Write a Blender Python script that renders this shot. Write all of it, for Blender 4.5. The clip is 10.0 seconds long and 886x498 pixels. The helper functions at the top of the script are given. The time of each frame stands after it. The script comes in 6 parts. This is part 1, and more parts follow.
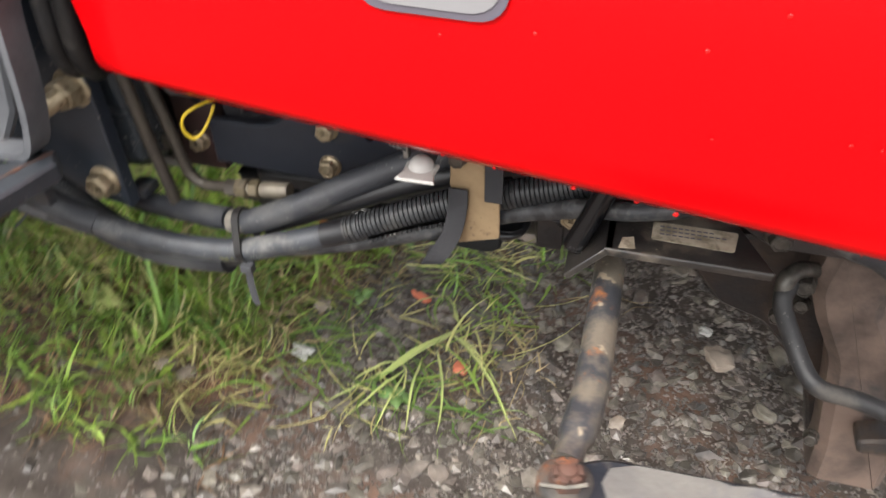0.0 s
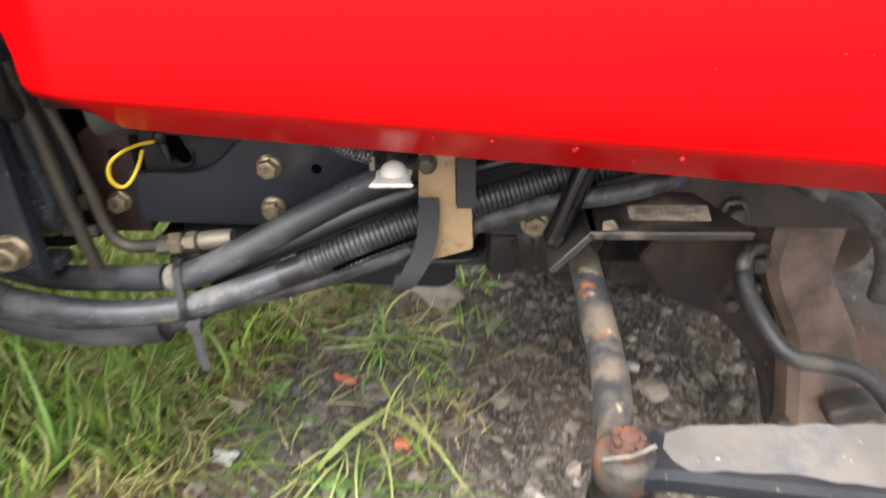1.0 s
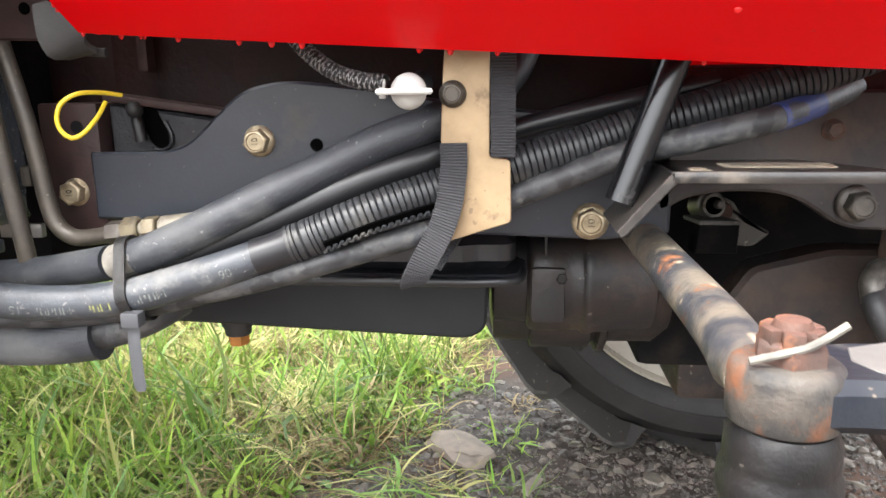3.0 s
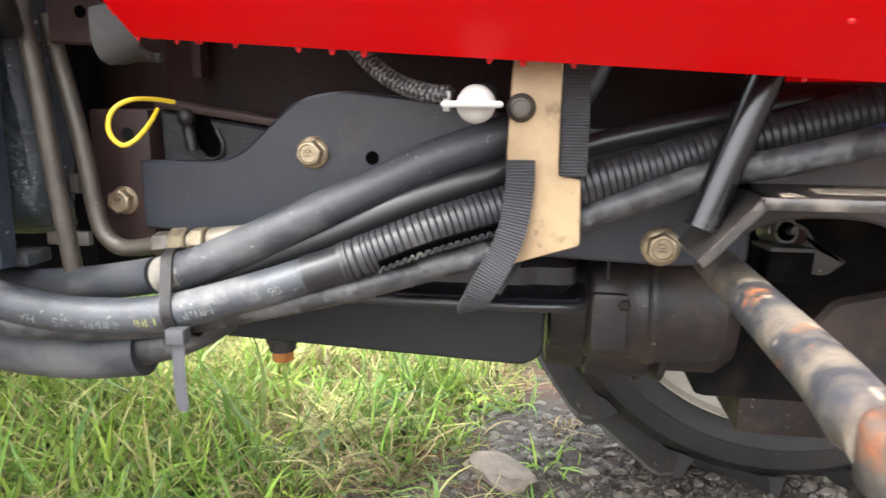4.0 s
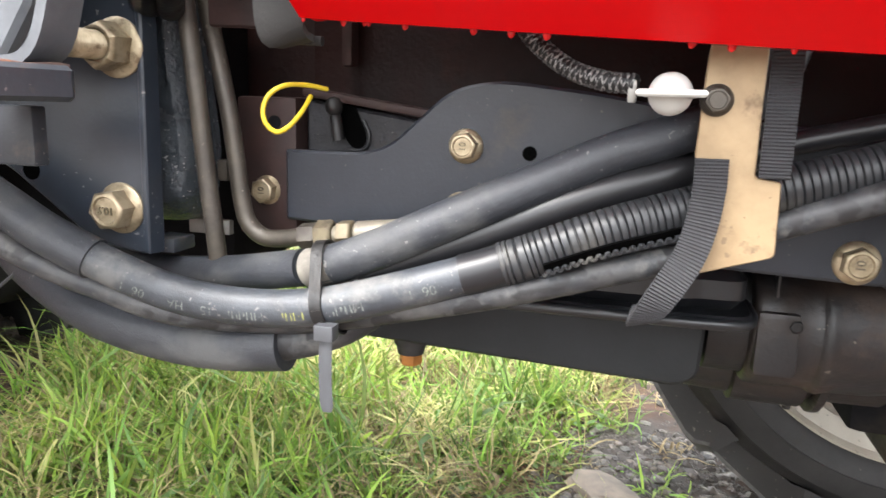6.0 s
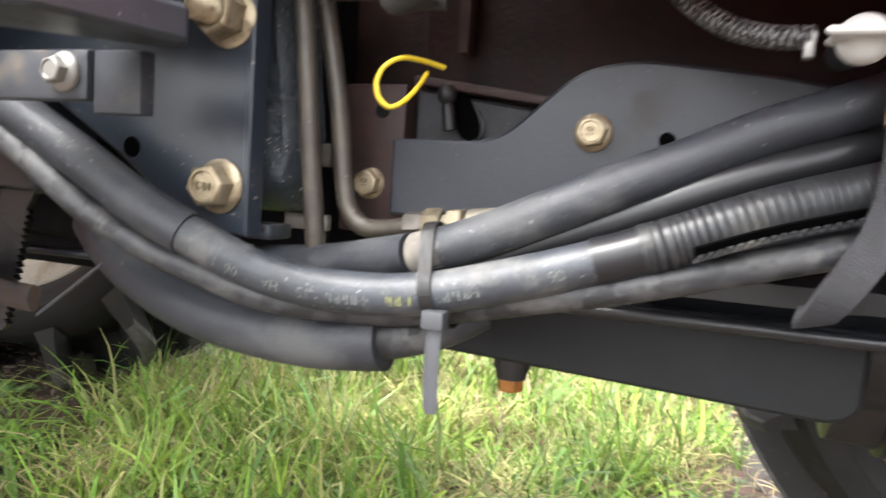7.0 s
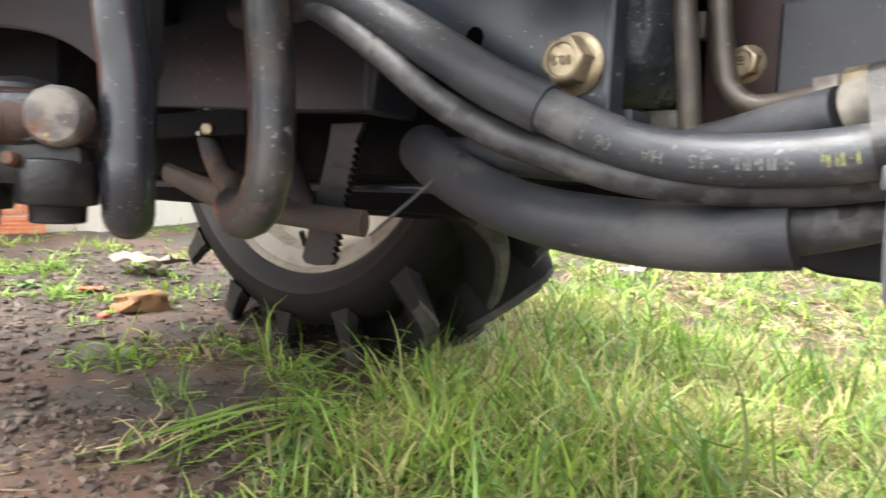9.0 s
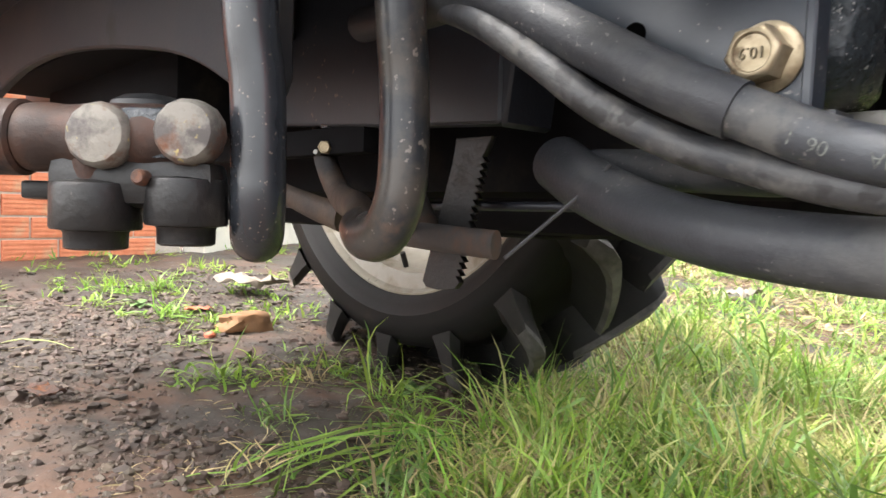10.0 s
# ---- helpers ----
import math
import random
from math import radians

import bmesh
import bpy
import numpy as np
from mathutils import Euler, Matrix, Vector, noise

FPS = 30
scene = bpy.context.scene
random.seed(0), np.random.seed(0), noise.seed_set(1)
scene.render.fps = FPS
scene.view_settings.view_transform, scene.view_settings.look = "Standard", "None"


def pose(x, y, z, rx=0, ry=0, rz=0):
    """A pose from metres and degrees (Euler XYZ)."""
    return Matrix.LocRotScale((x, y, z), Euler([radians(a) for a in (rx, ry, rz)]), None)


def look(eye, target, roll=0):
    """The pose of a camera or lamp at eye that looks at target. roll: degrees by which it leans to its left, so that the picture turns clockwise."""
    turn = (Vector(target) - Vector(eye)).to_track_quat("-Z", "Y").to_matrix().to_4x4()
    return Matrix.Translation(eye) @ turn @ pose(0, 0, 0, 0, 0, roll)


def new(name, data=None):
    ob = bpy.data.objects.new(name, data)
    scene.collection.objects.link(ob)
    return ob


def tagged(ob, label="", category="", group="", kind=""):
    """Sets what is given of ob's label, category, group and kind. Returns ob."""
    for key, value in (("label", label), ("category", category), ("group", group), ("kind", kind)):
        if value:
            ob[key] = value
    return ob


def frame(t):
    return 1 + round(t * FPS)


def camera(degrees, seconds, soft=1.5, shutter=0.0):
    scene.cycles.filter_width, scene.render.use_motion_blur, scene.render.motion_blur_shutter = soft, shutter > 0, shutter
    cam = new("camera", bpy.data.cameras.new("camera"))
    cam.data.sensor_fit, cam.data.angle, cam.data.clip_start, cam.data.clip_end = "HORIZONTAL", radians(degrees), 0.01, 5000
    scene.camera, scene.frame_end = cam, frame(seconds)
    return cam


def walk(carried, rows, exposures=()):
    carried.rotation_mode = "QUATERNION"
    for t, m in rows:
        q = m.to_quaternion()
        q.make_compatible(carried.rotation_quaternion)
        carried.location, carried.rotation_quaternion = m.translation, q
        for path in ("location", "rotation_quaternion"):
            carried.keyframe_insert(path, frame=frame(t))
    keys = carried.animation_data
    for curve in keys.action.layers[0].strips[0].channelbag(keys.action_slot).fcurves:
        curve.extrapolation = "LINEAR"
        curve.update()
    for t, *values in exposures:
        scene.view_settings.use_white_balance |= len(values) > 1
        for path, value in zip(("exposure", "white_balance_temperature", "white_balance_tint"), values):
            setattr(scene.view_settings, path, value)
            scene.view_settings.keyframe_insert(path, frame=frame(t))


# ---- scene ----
cam = camera(63.36, 10.0, shutter=0.5)
PATH = [
    (0, (0.2781, -0.5523, 0.9673), (0.0607, 0.1789, 0.3207), -1.47),
    (0.3, (0.2075, -0.5910, 0.9585), (-0.0235, 0.9950, -0.2375), -3.90),
    (0.5, (0.1792, -0.6081, 0.9546), (0.0973, 0.1973, 0.3674), -4.37),
    (0.8, (0.1735, -0.6100, 0.9170), (0.0535, 1.0280, -0.2230), -2.75),
    (1, (0.1883, -0.5910, 0.8808), (0.1425, 0.2614, 0.3600), -1.49),
    (1.3, (0.1875, -0.5725, 0.7870), (0.1263, 1.2865, 0.0500), 0.00),
    (1.5, (0.1894, -0.5738, 0.7224), (0.1602, 0.3876, 0.4485), -0.50),
    (1.7, (0.1835, -0.5785, 0.6760), (0.1235, 1.3665, 0.2150), -0.75),
    (2, (0.1826, -0.5714, 0.6427), (0.1394, 0.3997, 0.4081), -0.02),
    (2.2, (0.1770, -0.5613, 0.6422), (0.1196, 0.4093, 0.4082), -0.14),
    (3.5, (0.1889, -0.5041, 0.6452), (0.0785, 0.4681, 0.4387), -0.28),
    (4, (0.1665, -0.4946, 0.6445), (0.0238, 0.4744, 0.4427), 0.41),
    (4.5, (0.1522, -0.4890, 0.6424), (-0.0267, 0.4740, 0.4408), 1.00),
    (5, (0.1395, -0.4827, 0.6434), (-0.0670, 0.4744, 0.4400), 1.42),
    (5.5, (0.1269, -0.4768, 0.6401), (-0.1041, 0.4741, 0.4339), 1.72),
    (5.7, (0.1210, -0.4754, 0.6392), (-0.1187, 0.4732, 0.4323), 1.76),
    (6.8, (0.0871, -0.4509, 0.5892), (-0.2387, 0.4883, 0.4808), 2.95),
    (7, (0.0754, -0.4412, 0.5717), (-0.2790, 0.4895, 0.4815), 3.63),
    (7.5, (0.0378, -0.4191, 0.5201), (-0.4171, 0.4694, 0.4608), 3.09),
    (8, (0.0104, -0.4073, 0.5086), (-0.5227, 0.4367, 0.4496), 2.83),
    (8.5, (-0.0040, -0.3983, 0.5049), (-0.5838, 0.4133, 0.4327), 2.63),
    (9, (-0.0106, -0.4180, 0.4894), (-0.6578, 0.3404, 0.4122), 2.25),
    (9.5, (-0.0367, -0.4290, 0.4887), (-0.7437, 0.2755, 0.4278), 2.04),
    (10, (-0.0666, -0.4084, 0.4867), (-0.8024, 0.2667, 0.4338), 1.80),
]
walk(cam, [(t, look(eye, target, roll)) for t, eye, target, roll in PATH],
     [(0.0, 1.75, 6600, 10), (0.5, 1.75, 6600, 10), (1.0, 2.12, 6600, 10), (1.6, 2.55, 6600, 10), (2.2, 2.75, 6450, 10), (3.5, 2.86, 6400, 10), (5.7, 2.9, 6400, 10), (7.0, 2.78, 6400, 10), (8.0, 2.53, 6500, 10), (9.0, 2.53, 6550, 10), (10.0, 2.58, 6550, 10)])

# ---- light ----
world = bpy.data.worlds.new("overcast_sky")
scene.world = world
world.use_nodes = True
wn = world.node_tree
sky = wn.nodes.new("ShaderNodeTexSky")
sky.sky_type, sky.sun_disc = "NISHITA", False
sky.sun_elevation, sky.sun_rotation = radians(59), radians(200)
sky.air_density, sky.dust_density, sky.ozone_density = 1.0, 4.0, 1.0
soft_sky = wn.nodes.new("ShaderNodeHueSaturation")
soft_sky.inputs["Saturation"].default_value = 0.15
wn.links.new(sky.outputs[0], soft_sky.inputs["Color"])
wn.links.new(soft_sky.outputs[0], wn.nodes["Background"].inputs[0])
wn.nodes["Background"].inputs[1].default_value = 0.15
sun = new("sun", bpy.data.lights.new("sun", "SUN"))
sun.data.energy, sun.data.angle, sun.data.color = 0.9, radians(25), (1.0, 0.96, 0.9)
sun.matrix_basis = look((-1.2, -3.2, 5.8), (0, 0, 0))


# ---- materials ----
def material(name, base, rough=0.6, metal=0.0, second=None, grain=40.0, amount=0.5, bump=0.1, bump_scale=200.0,
             stain=None, stain_scale=9.0, stain_at=0.62, spec=0.5, coat=0.0, vary=0.0, speck=None, speck_scale=260.0, speck_at=0.68, thin=0.0, hue_turn=1.0):
    """A node material: base and second colours mixed by fine grain, a stain colour in larger patches, and fine relief."""
    m = bpy.data.materials.new(name)
    m.use_nodes = True
    nt = m.node_tree
    b = nt.nodes["Principled BSDF"]
    tex = nt.nodes.new("ShaderNodeTexCoord")
    def noise_node(scale, detail=6.0, rough_=0.6):
        n = nt.nodes.new("ShaderNodeTexNoise")
        n.inputs["Scale"].default_value, n.inputs["Detail"].default_value, n.inputs["Roughness"].default_value = scale, detail, rough_
        nt.links.new(tex.outputs["Object"], n.inputs["Vector"])
        return n
    def mix(fac, a, c):
        x = nt.nodes.new("ShaderNodeMix")
        x.data_type = "RGBA"
        nt.links.new(fac, x.inputs["Factor"])
        for sock, v in ((x.inputs["A"], a), (x.inputs["B"], c)):
            if isinstance(v, tuple):
                sock.default_value = (*v, 1)
            else:
                nt.links.new(v, sock)
        return x.outputs["Result"]
    def ramp(src, lo, hi):
        r = nt.nodes.new("ShaderNodeMapRange")
        r.inputs["From Min"].default_value, r.inputs["From Max"].default_value = lo, hi
        nt.links.new(src, r.inputs["Value"])
        return r.outputs["Result"]
    second = second or tuple(c * (1 - 0.35 * amount) for c in base)
    fine = noise_node(grain)
    col = mix(ramp(fine.outputs["Fac"], 0.5 - 0.25 / max(amount, 0.05) * 0.5, 0.5 + 0.25 / max(amount, 0.05) * 0.5), base, second)
    if vary:
        info = nt.nodes.new("ShaderNodeNewGeometry")
        hsv = nt.nodes.new("ShaderNodeHueSaturation")
        nt.links.new(ramp(info.outputs["Random Per Island"], -1.0, 1.0), hsv.inputs["Value"])
        sc = nt.nodes.new("ShaderNodeMapRange")
        sc.inputs["To Min"].default_value, sc.inputs["To Max"].default_value = 1 - vary, 1 + vary
        nt.links.new(info.outputs["Random Per Island"], sc.inputs["Value"])
        nt.links.new(sc.outputs["Result"], hsv.inputs["Value"])
        turn = nt.nodes.new("ShaderNodeMath")
        turn.operation = "MULTIPLY"
        turn.inputs[1].default_value = 13.7
        nt.links.new(info.outputs["Random Per Island"], turn.inputs[0])
        part_ = nt.nodes.new("ShaderNodeMath")
        part_.operation = "FRACT"
        nt.links.new(turn.outputs[0], part_.inputs[0])
        hue = nt.nodes.new("ShaderNodeMapRange")
        hue.inputs["To Min"].default_value, hue.inputs["To Max"].default_value = 0.5 - 0.05 * vary * hue_turn, 0.5 + 0.04 * vary * hue_turn
        nt.links.new(part_.outputs[0], hue.inputs["Value"])
        nt.links.new(hue.outputs["Result"], hsv.inputs["Hue"])
        nt.links.new(col, hsv.inputs["Color"])
        col = hsv.outputs["Color"]
    rough_out = None
    if stain:
        big = noise_node(stain_scale, 8.0, 0.65)
        fac = ramp(big.outputs["Fac"], stain_at - 0.06, stain_at + 0.06)
        col = mix(fac, col, stain)
        rr = nt.nodes.new("ShaderNodeMapRange")
        rr.inputs["To Min"].default_value, rr.inputs["To Max"].default_value = rough, min(1.0, rough + 0.3)
        nt.links.new(fac, rr.inputs["Value"])
        rough_out = rr.outputs["Result"]
    if speck:
        dots = noise_node(speck_scale, 2.0, 0.5)
        where = noise_node(speck_scale * 0.06, 3.0, 0.6)
        both = nt.nodes.new("ShaderNodeMath")
        both.operation = "MULTIPLY_ADD"
        nt.links.new(where.outputs["Fac"], both.inputs[0])
        both.inputs[1].default_value = 0.45
        nt.links.new(dots.outputs["Fac"], both.inputs[2])
        col = mix(ramp(both.outputs[0], speck_at + 0.18, speck_at + 0.23), col, speck)
    nt.links.new(col, b.inputs["Base Color"])
    b.inputs["Metallic"].default_value, b.inputs["Roughness"].default_value = metal, rough
    b.inputs["Specular IOR Level"].default_value, b.inputs["Coat Weight"].default_value = spec, coat
    if rough_out:
        nt.links.new(rough_out, b.inputs["Roughness"])
    if bump:
        bn = nt.nodes.new("ShaderNodeBump")
        bn.inputs["Strength"].default_value, bn.inputs["Distance"].default_value = bump, 0.002
        nt.links.new(noise_node(bump_scale).outputs["Fac"], bn.inputs["Height"])
        nt.links.new(bn.outputs["Normal"], b.inputs["Normal"])
    if thin:
        leaf, both_ = nt.nodes.new("ShaderNodeBsdfTranslucent"), nt.nodes.new("ShaderNodeMixShader")
        nt.links.new(col, leaf.inputs["Color"])
        both_.inputs[0].default_value = thin
        nt.links.new(b.outputs[0], both_.inputs[1])
        nt.links.new(leaf.outputs[0], both_.inputs[2])
        nt.links.new(both_.outputs[0], nt.nodes["Material Output"].inputs["Surface"])
    return m


RED = material("red_enamel", (0.57, 0.0012, 0.003), 0.26, grain=6, amount=0.15, bump=0.02, bump_scale=60, spec=0.12)
BLACK = material("black_chassis_paint", (0.021, 0.024, 0.032), 0.36, grain=30, amount=0.7, bump=0.1, bump_scale=300, stain=(0.05, 0.044, 0.039), stain_scale=14, stain_at=0.66, spec=0.4, speck=(0.08, 0.074, 0.068), speck_at=0.755)
STEP_PLATE = material("dirty_step_plate", (0.017, 0.019, 0.024), 0.55, second=(0.024, 0.024, 0.026), grain=18, amount=1, bump=0.1, bump_scale=300, stain=(0.042, 0.037, 0.033), stain_scale=7, stain_at=0.66, spec=0.2)
HOUSING = material("oily_housing", (0.021, 0.0145, 0.0115), 0.42, second=(0.0095, 0.0095, 0.0105), grain=22, amount=1.4, bump=0.5, bump_scale=110, stain=(0.045, 0.03, 0.022), stain_scale=16, stain_at=0.59, spec=0.45, speck=(0.1, 0.085, 0.07), speck_scale=150, speck_at=0.77)
SUPPORT = material("dusty_brown_black_support", (0.04, 0.034, 0.032), 0.5, second=(0.022, 0.0195, 0.0195), grain=20, amount=1.3, bump=0.3, bump_scale=160, stain=(0.06, 0.043, 0.034), stain_scale=14, stain_at=0.6, spec=0.35, speck=(0.12, 0.1, 0.085), speck_scale=180, speck_at=0.76)
# near-black with hardly any sheen: the recesses' shade is put into the colour
STEP = material("shade_black_underside", (0.009, 0.009, 0.01), 0.8, grain=30, amount=0.6, bump=0.1, bump_scale=300, stain=(0.022, 0.019, 0.016), stain_scale=9, stain_at=0.62, spec=0.05)
# under-hood shade and the hood's red reflection are put into this colour
ENGINE = material("engine_shade_red_bounce", (0.0125, 0.0045, 0.0038), 0.5, second=(0.009, 0.005, 0.0048), grain=20, amount=1, bump=0.4, bump_scale=160, stain=(0.026, 0.012, 0.01), stain_scale=12, stain_at=0.6, spec=0.15)
LOADER_PAINT = material("blue_black_loader_paint", (0.027, 0.034, 0.046), 0.3, second=(0.018, 0.023, 0.032), grain=14, amount=1.2, bump=0.07, bump_scale=300, stain=(0.03, 0.031, 0.033), stain_scale=12, stain_at=0.66, spec=0.6, speck=(0.24, 0.23, 0.215), speck_scale=260, speck_at=0.755)
FLOOR_PAINT = material("dusty_blue_black_paint", (0.019, 0.022, 0.028), 0.42, second=(0.015, 0.017, 0.022), grain=18, amount=1, bump=0.1, bump_scale=300, stain=(0.055, 0.048, 0.042), stain_scale=10, stain_at=0.66, spec=0.4, speck=(0.1, 0.075, 0.055), speck_scale=160, speck_at=0.76)
MUD_HOSE = material("mud_streaked_hose", (0.02, 0.022, 0.026), 0.5, second=(0.045, 0.044, 0.044), grain=30, amount=1.4, bump=0.25, bump_scale=300, stain=(0.09, 0.088, 0.083), stain_scale=46, stain_at=0.59, speck=(0.014, 0.014, 0.015), speck_scale=70, speck_at=0.6)
GREASY = material("greasy_black_boot", (0.007, 0.007, 0.0078), 0.4, second=(0.012, 0.011, 0.0105), grain=40, amount=1.0, bump=0.3, stain=(0.03, 0.026, 0.023), stain_scale=30, stain_at=0.62, spec=0.35, speck=(0.08, 0.07, 0.06), speck_at=0.77)
REDDISH = material("reddish_brown_cylinder", (0.075, 0.033, 0.02), 0.6, second=(0.03, 0.019, 0.0155), grain=30, amount=1, bump=0.35, stain=(0.014, 0.014, 0.016), stain_scale=18, stain_at=0.58, spec=0.3)
BOSS = material("rusty_painted_boss", (0.03, 0.029, 0.028), 0.6, second=(0.07, 0.06, 0.05), grain=48, amount=1.6, bump=0.5, stain=(0.15, 0.062, 0.03), stain_scale=40, stain_at=0.63, spec=0.3, speck=(0.16, 0.14, 0.12), speck_scale=110, speck_at=0.74)
RUSTY_PIPE = material("rusty_brown_pipe", (0.052, 0.033, 0.021), 0.6, second=(0.02, 0.0165, 0.0145), grain=30, amount=1, bump=0.3, stain=(0.03, 0.03, 0.032), stain_scale=16, stain_at=0.6)
FERRULE = material("pale_plated_ferrule", (0.2, 0.178, 0.135), 0.45, metal=0.3, second=(0.16, 0.14, 0.11), grain=80, amount=1, bump=0.12, stain=(0.08, 0.068, 0.055), stain_scale=50, stain_at=0.58)
BRACKET = material("muddy_black_bracket", (0.013, 0.012, 0.012), 0.3, second=(0.035, 0.031, 0.027), grain=30, amount=1, bump=0.2, stain=(0.12, 0.1, 0.078), stain_scale=16, stain_at=0.6, spec=0.7, speck=(0.2, 0.17, 0.13), speck_scale=180, speck_at=0.77)
CAST = material("black_painted_casting", (0.02, 0.027, 0.034), 0.27, second=(0.03, 0.037, 0.044), grain=40, amount=1.0, bump=1.0, bump_scale=230, stain=(0.035, 0.034, 0.034), stain_scale=26, stain_at=0.66, spec=0.6, speck=(0.3, 0.3, 0.3), speck_scale=380, speck_at=0.725)
SUMP = material("dull_black_sump_paint", (0.0115, 0.0128, 0.0135), 0.5, second=(0.015, 0.0165, 0.018), grain=16, amount=1, bump=0.08, bump_scale=300, stain=(0.025, 0.024, 0.023), stain_scale=9, stain_at=0.66, spec=0.22)
SUMP_GLOSS = material("glossy_black_sump_paint", (0.0095, 0.0105, 0.0125), 0.3, second=(0.014, 0.015, 0.017), grain=20, amount=1, bump=0.12, bump_scale=160, stain=(0.03, 0.028, 0.026), stain_scale=18, stain_at=0.66, spec=0.5)
OLIVE = material("olive_brass_fitting", (0.16, 0.132, 0.082), 0.5, metal=0.45, second=(0.11, 0.09, 0.06), grain=90, amount=1.2, bump=0.15, stain=(0.07, 0.058, 0.042), stain_scale=60, stain_at=0.6)
SIDE_CAST = material("grey_engine_casting", (0.026, 0.026, 0.03), 0.5, second=(0.017, 0.0165, 0.018), grain=26, amount=1.2, bump=0.6, bump_scale=200, stain=(0.04, 0.026, 0.022), stain_scale=22, stain_at=0.6, spec=0.3, speck=(0.12, 0.115, 0.11), speck_scale=300, speck_at=0.75)
MAST = material("scuffed_pale_mast_paint", (0.1, 0.104, 0.112), 0.5, second=(0.065, 0.068, 0.075), grain=18, amount=1.2, bump=0.15, stain=(0.11, 0.1, 0.09), stain_scale=16, stain_at=0.62, spec=0.4)
PRIMER = material("brown_primer", (0.032, 0.015, 0.013), 0.55, second=(0.02, 0.012, 0.011), grain=50, amount=0.8, bump=0.2, stain=(0.05, 0.034, 0.028), stain_scale=20, stain_at=0.62, spec=0.3)
HOSE = material("black_hose_rubber", (0.036, 0.04, 0.047), 0.44, second=(0.021, 0.0235, 0.028), grain=60, amount=1.3, bump=0.2, bump_scale=350, stain=(0.1, 0.1, 0.098), stain_scale=30, stain_at=0.58, speck=(0.13, 0.126, 0.12), speck_scale=300, speck_at=0.735)
SLEEVE = material("black_foam_sleeve", (0.024, 0.0265, 0.032), 0.5, grain=90, amount=0.7, bump=0.25, bump_scale=400, stain=(0.064, 0.065, 0.065), stain_scale=12, stain_at=0.58, speck=(0.12, 0.117, 0.112), speck_scale=300, speck_at=0.755)
LOOM = material("black_split_conduit", (0.02, 0.021, 0.023), 0.4, grain=50, amount=0.5, bump=0.08, stain=(0.06, 0.057, 0.05), stain_scale=18, stain_at=0.62, spec=0.4)
GLOSS_TUBE = material("glossy_black_tube", (0.006, 0.006, 0.007), 0.16, grain=30, amount=0.6, bump=0.04, spec=0.5, stain=(0.03, 0.028, 0.027), stain_scale=30, stain_at=0.68)
TAPE = material("shiny_black_tape", (0.012, 0.012, 0.0135), 0.34, grain=40, amount=0.4, bump=0.06, spec=0.4)
WEB = material("black_webbing", (0.026, 0.026, 0.029), 0.8, grain=200, amount=0.6, bump=0.4, bump_scale=900)
TIE = material("grey_nylon", (0.05, 0.052, 0.057), 0.42, grain=30, amount=0.5, bump=0.05)
ZINC = material("yellow_zinc_plate", (0.36, 0.26, 0.15), 0.42, metal=0.4, second=(0.27, 0.19, 0.108), grain=30, amount=1.1, bump=0.08, stain=(0.12, 0.078, 0.048), stain_scale=24, stain_at=0.615, speck=(0.2, 0.14, 0.085), speck_scale=200, speck_at=0.72)
BOLT = material("passivated_bolt", (0.4, 0.33, 0.225), 0.38, metal=0.65, second=(0.25, 0.2, 0.125), grain=110, amount=1, bump=0.12, stain=(0.13, 0.09, 0.055), stain_scale=70, stain_at=0.62)
GREY_BOLT = material("grey_oily_bolt", (0.1, 0.092, 0.08), 0.4, metal=0.5, second=(0.045, 0.041, 0.036), grain=90, amount=1.2, bump=0.2, stain=(0.04, 0.036, 0.032), stain_scale=60, stain_at=0.6)
STEEL = material("dull_steel", (0.3, 0.29, 0.27), 0.45, metal=0.7, grain=80, amount=0.6, bump=0.06, stain=(0.12, 0.09, 0.06), stain_scale=40, stain_at=0.65)
PIPE = material("olive_steel_pipe", (0.075, 0.064, 0.05), 0.42, metal=0.35, second=(0.048, 0.041, 0.034), grain=45, amount=1.0, bump=0.12, stain=(0.04, 0.033, 0.028), stain_scale=24, stain_at=0.58, speck=(0.17, 0.15, 0.12), speck_scale=300, speck_at=0.77)
WORN_PIPE = material("rust_worn_pipe", (0.022, 0.024, 0.028), 0.32, second=(0.055, 0.048, 0.042), grain=38, amount=1.8, bump=0.12, stain=(0.12, 0.078, 0.052), stain_scale=15, stain_at=0.6, spec=0.5, speck=(0.17, 0.15, 0.13), speck_scale=200, speck_at=0.71)
PIPE_BLACK = material("worn_black_pipe", (0.022, 0.025, 0.031), 0.26, grain=60, amount=0.6, bump=0.06, stain=(0.075, 0.055, 0.042), stain_scale=13, stain_at=0.66, spec=0.7, speck=(0.14, 0.115, 0.095), speck_scale=330, speck_at=0.71)
RUST = material("rusty_steel", (0.085, 0.04, 0.027), 0.75, second=(0.05, 0.03, 0.023), grain=60, amount=1, bump=0.5, bump_scale=250, stain=(0.26, 0.095, 0.035), stain_scale=35, stain_at=0.6)
ROD = material("weathered_rod", (0.04, 0.042, 0.048), 0.5, metal=0.15, second=(0.15, 0.128, 0.1), grain=24, amount=1.7, bump=0.45, stain=(0.36, 0.135, 0.04), stain_scale=27, stain_at=0.65, speck=(0.3, 0.25, 0.18), speck_scale=60, speck_at=0.7)
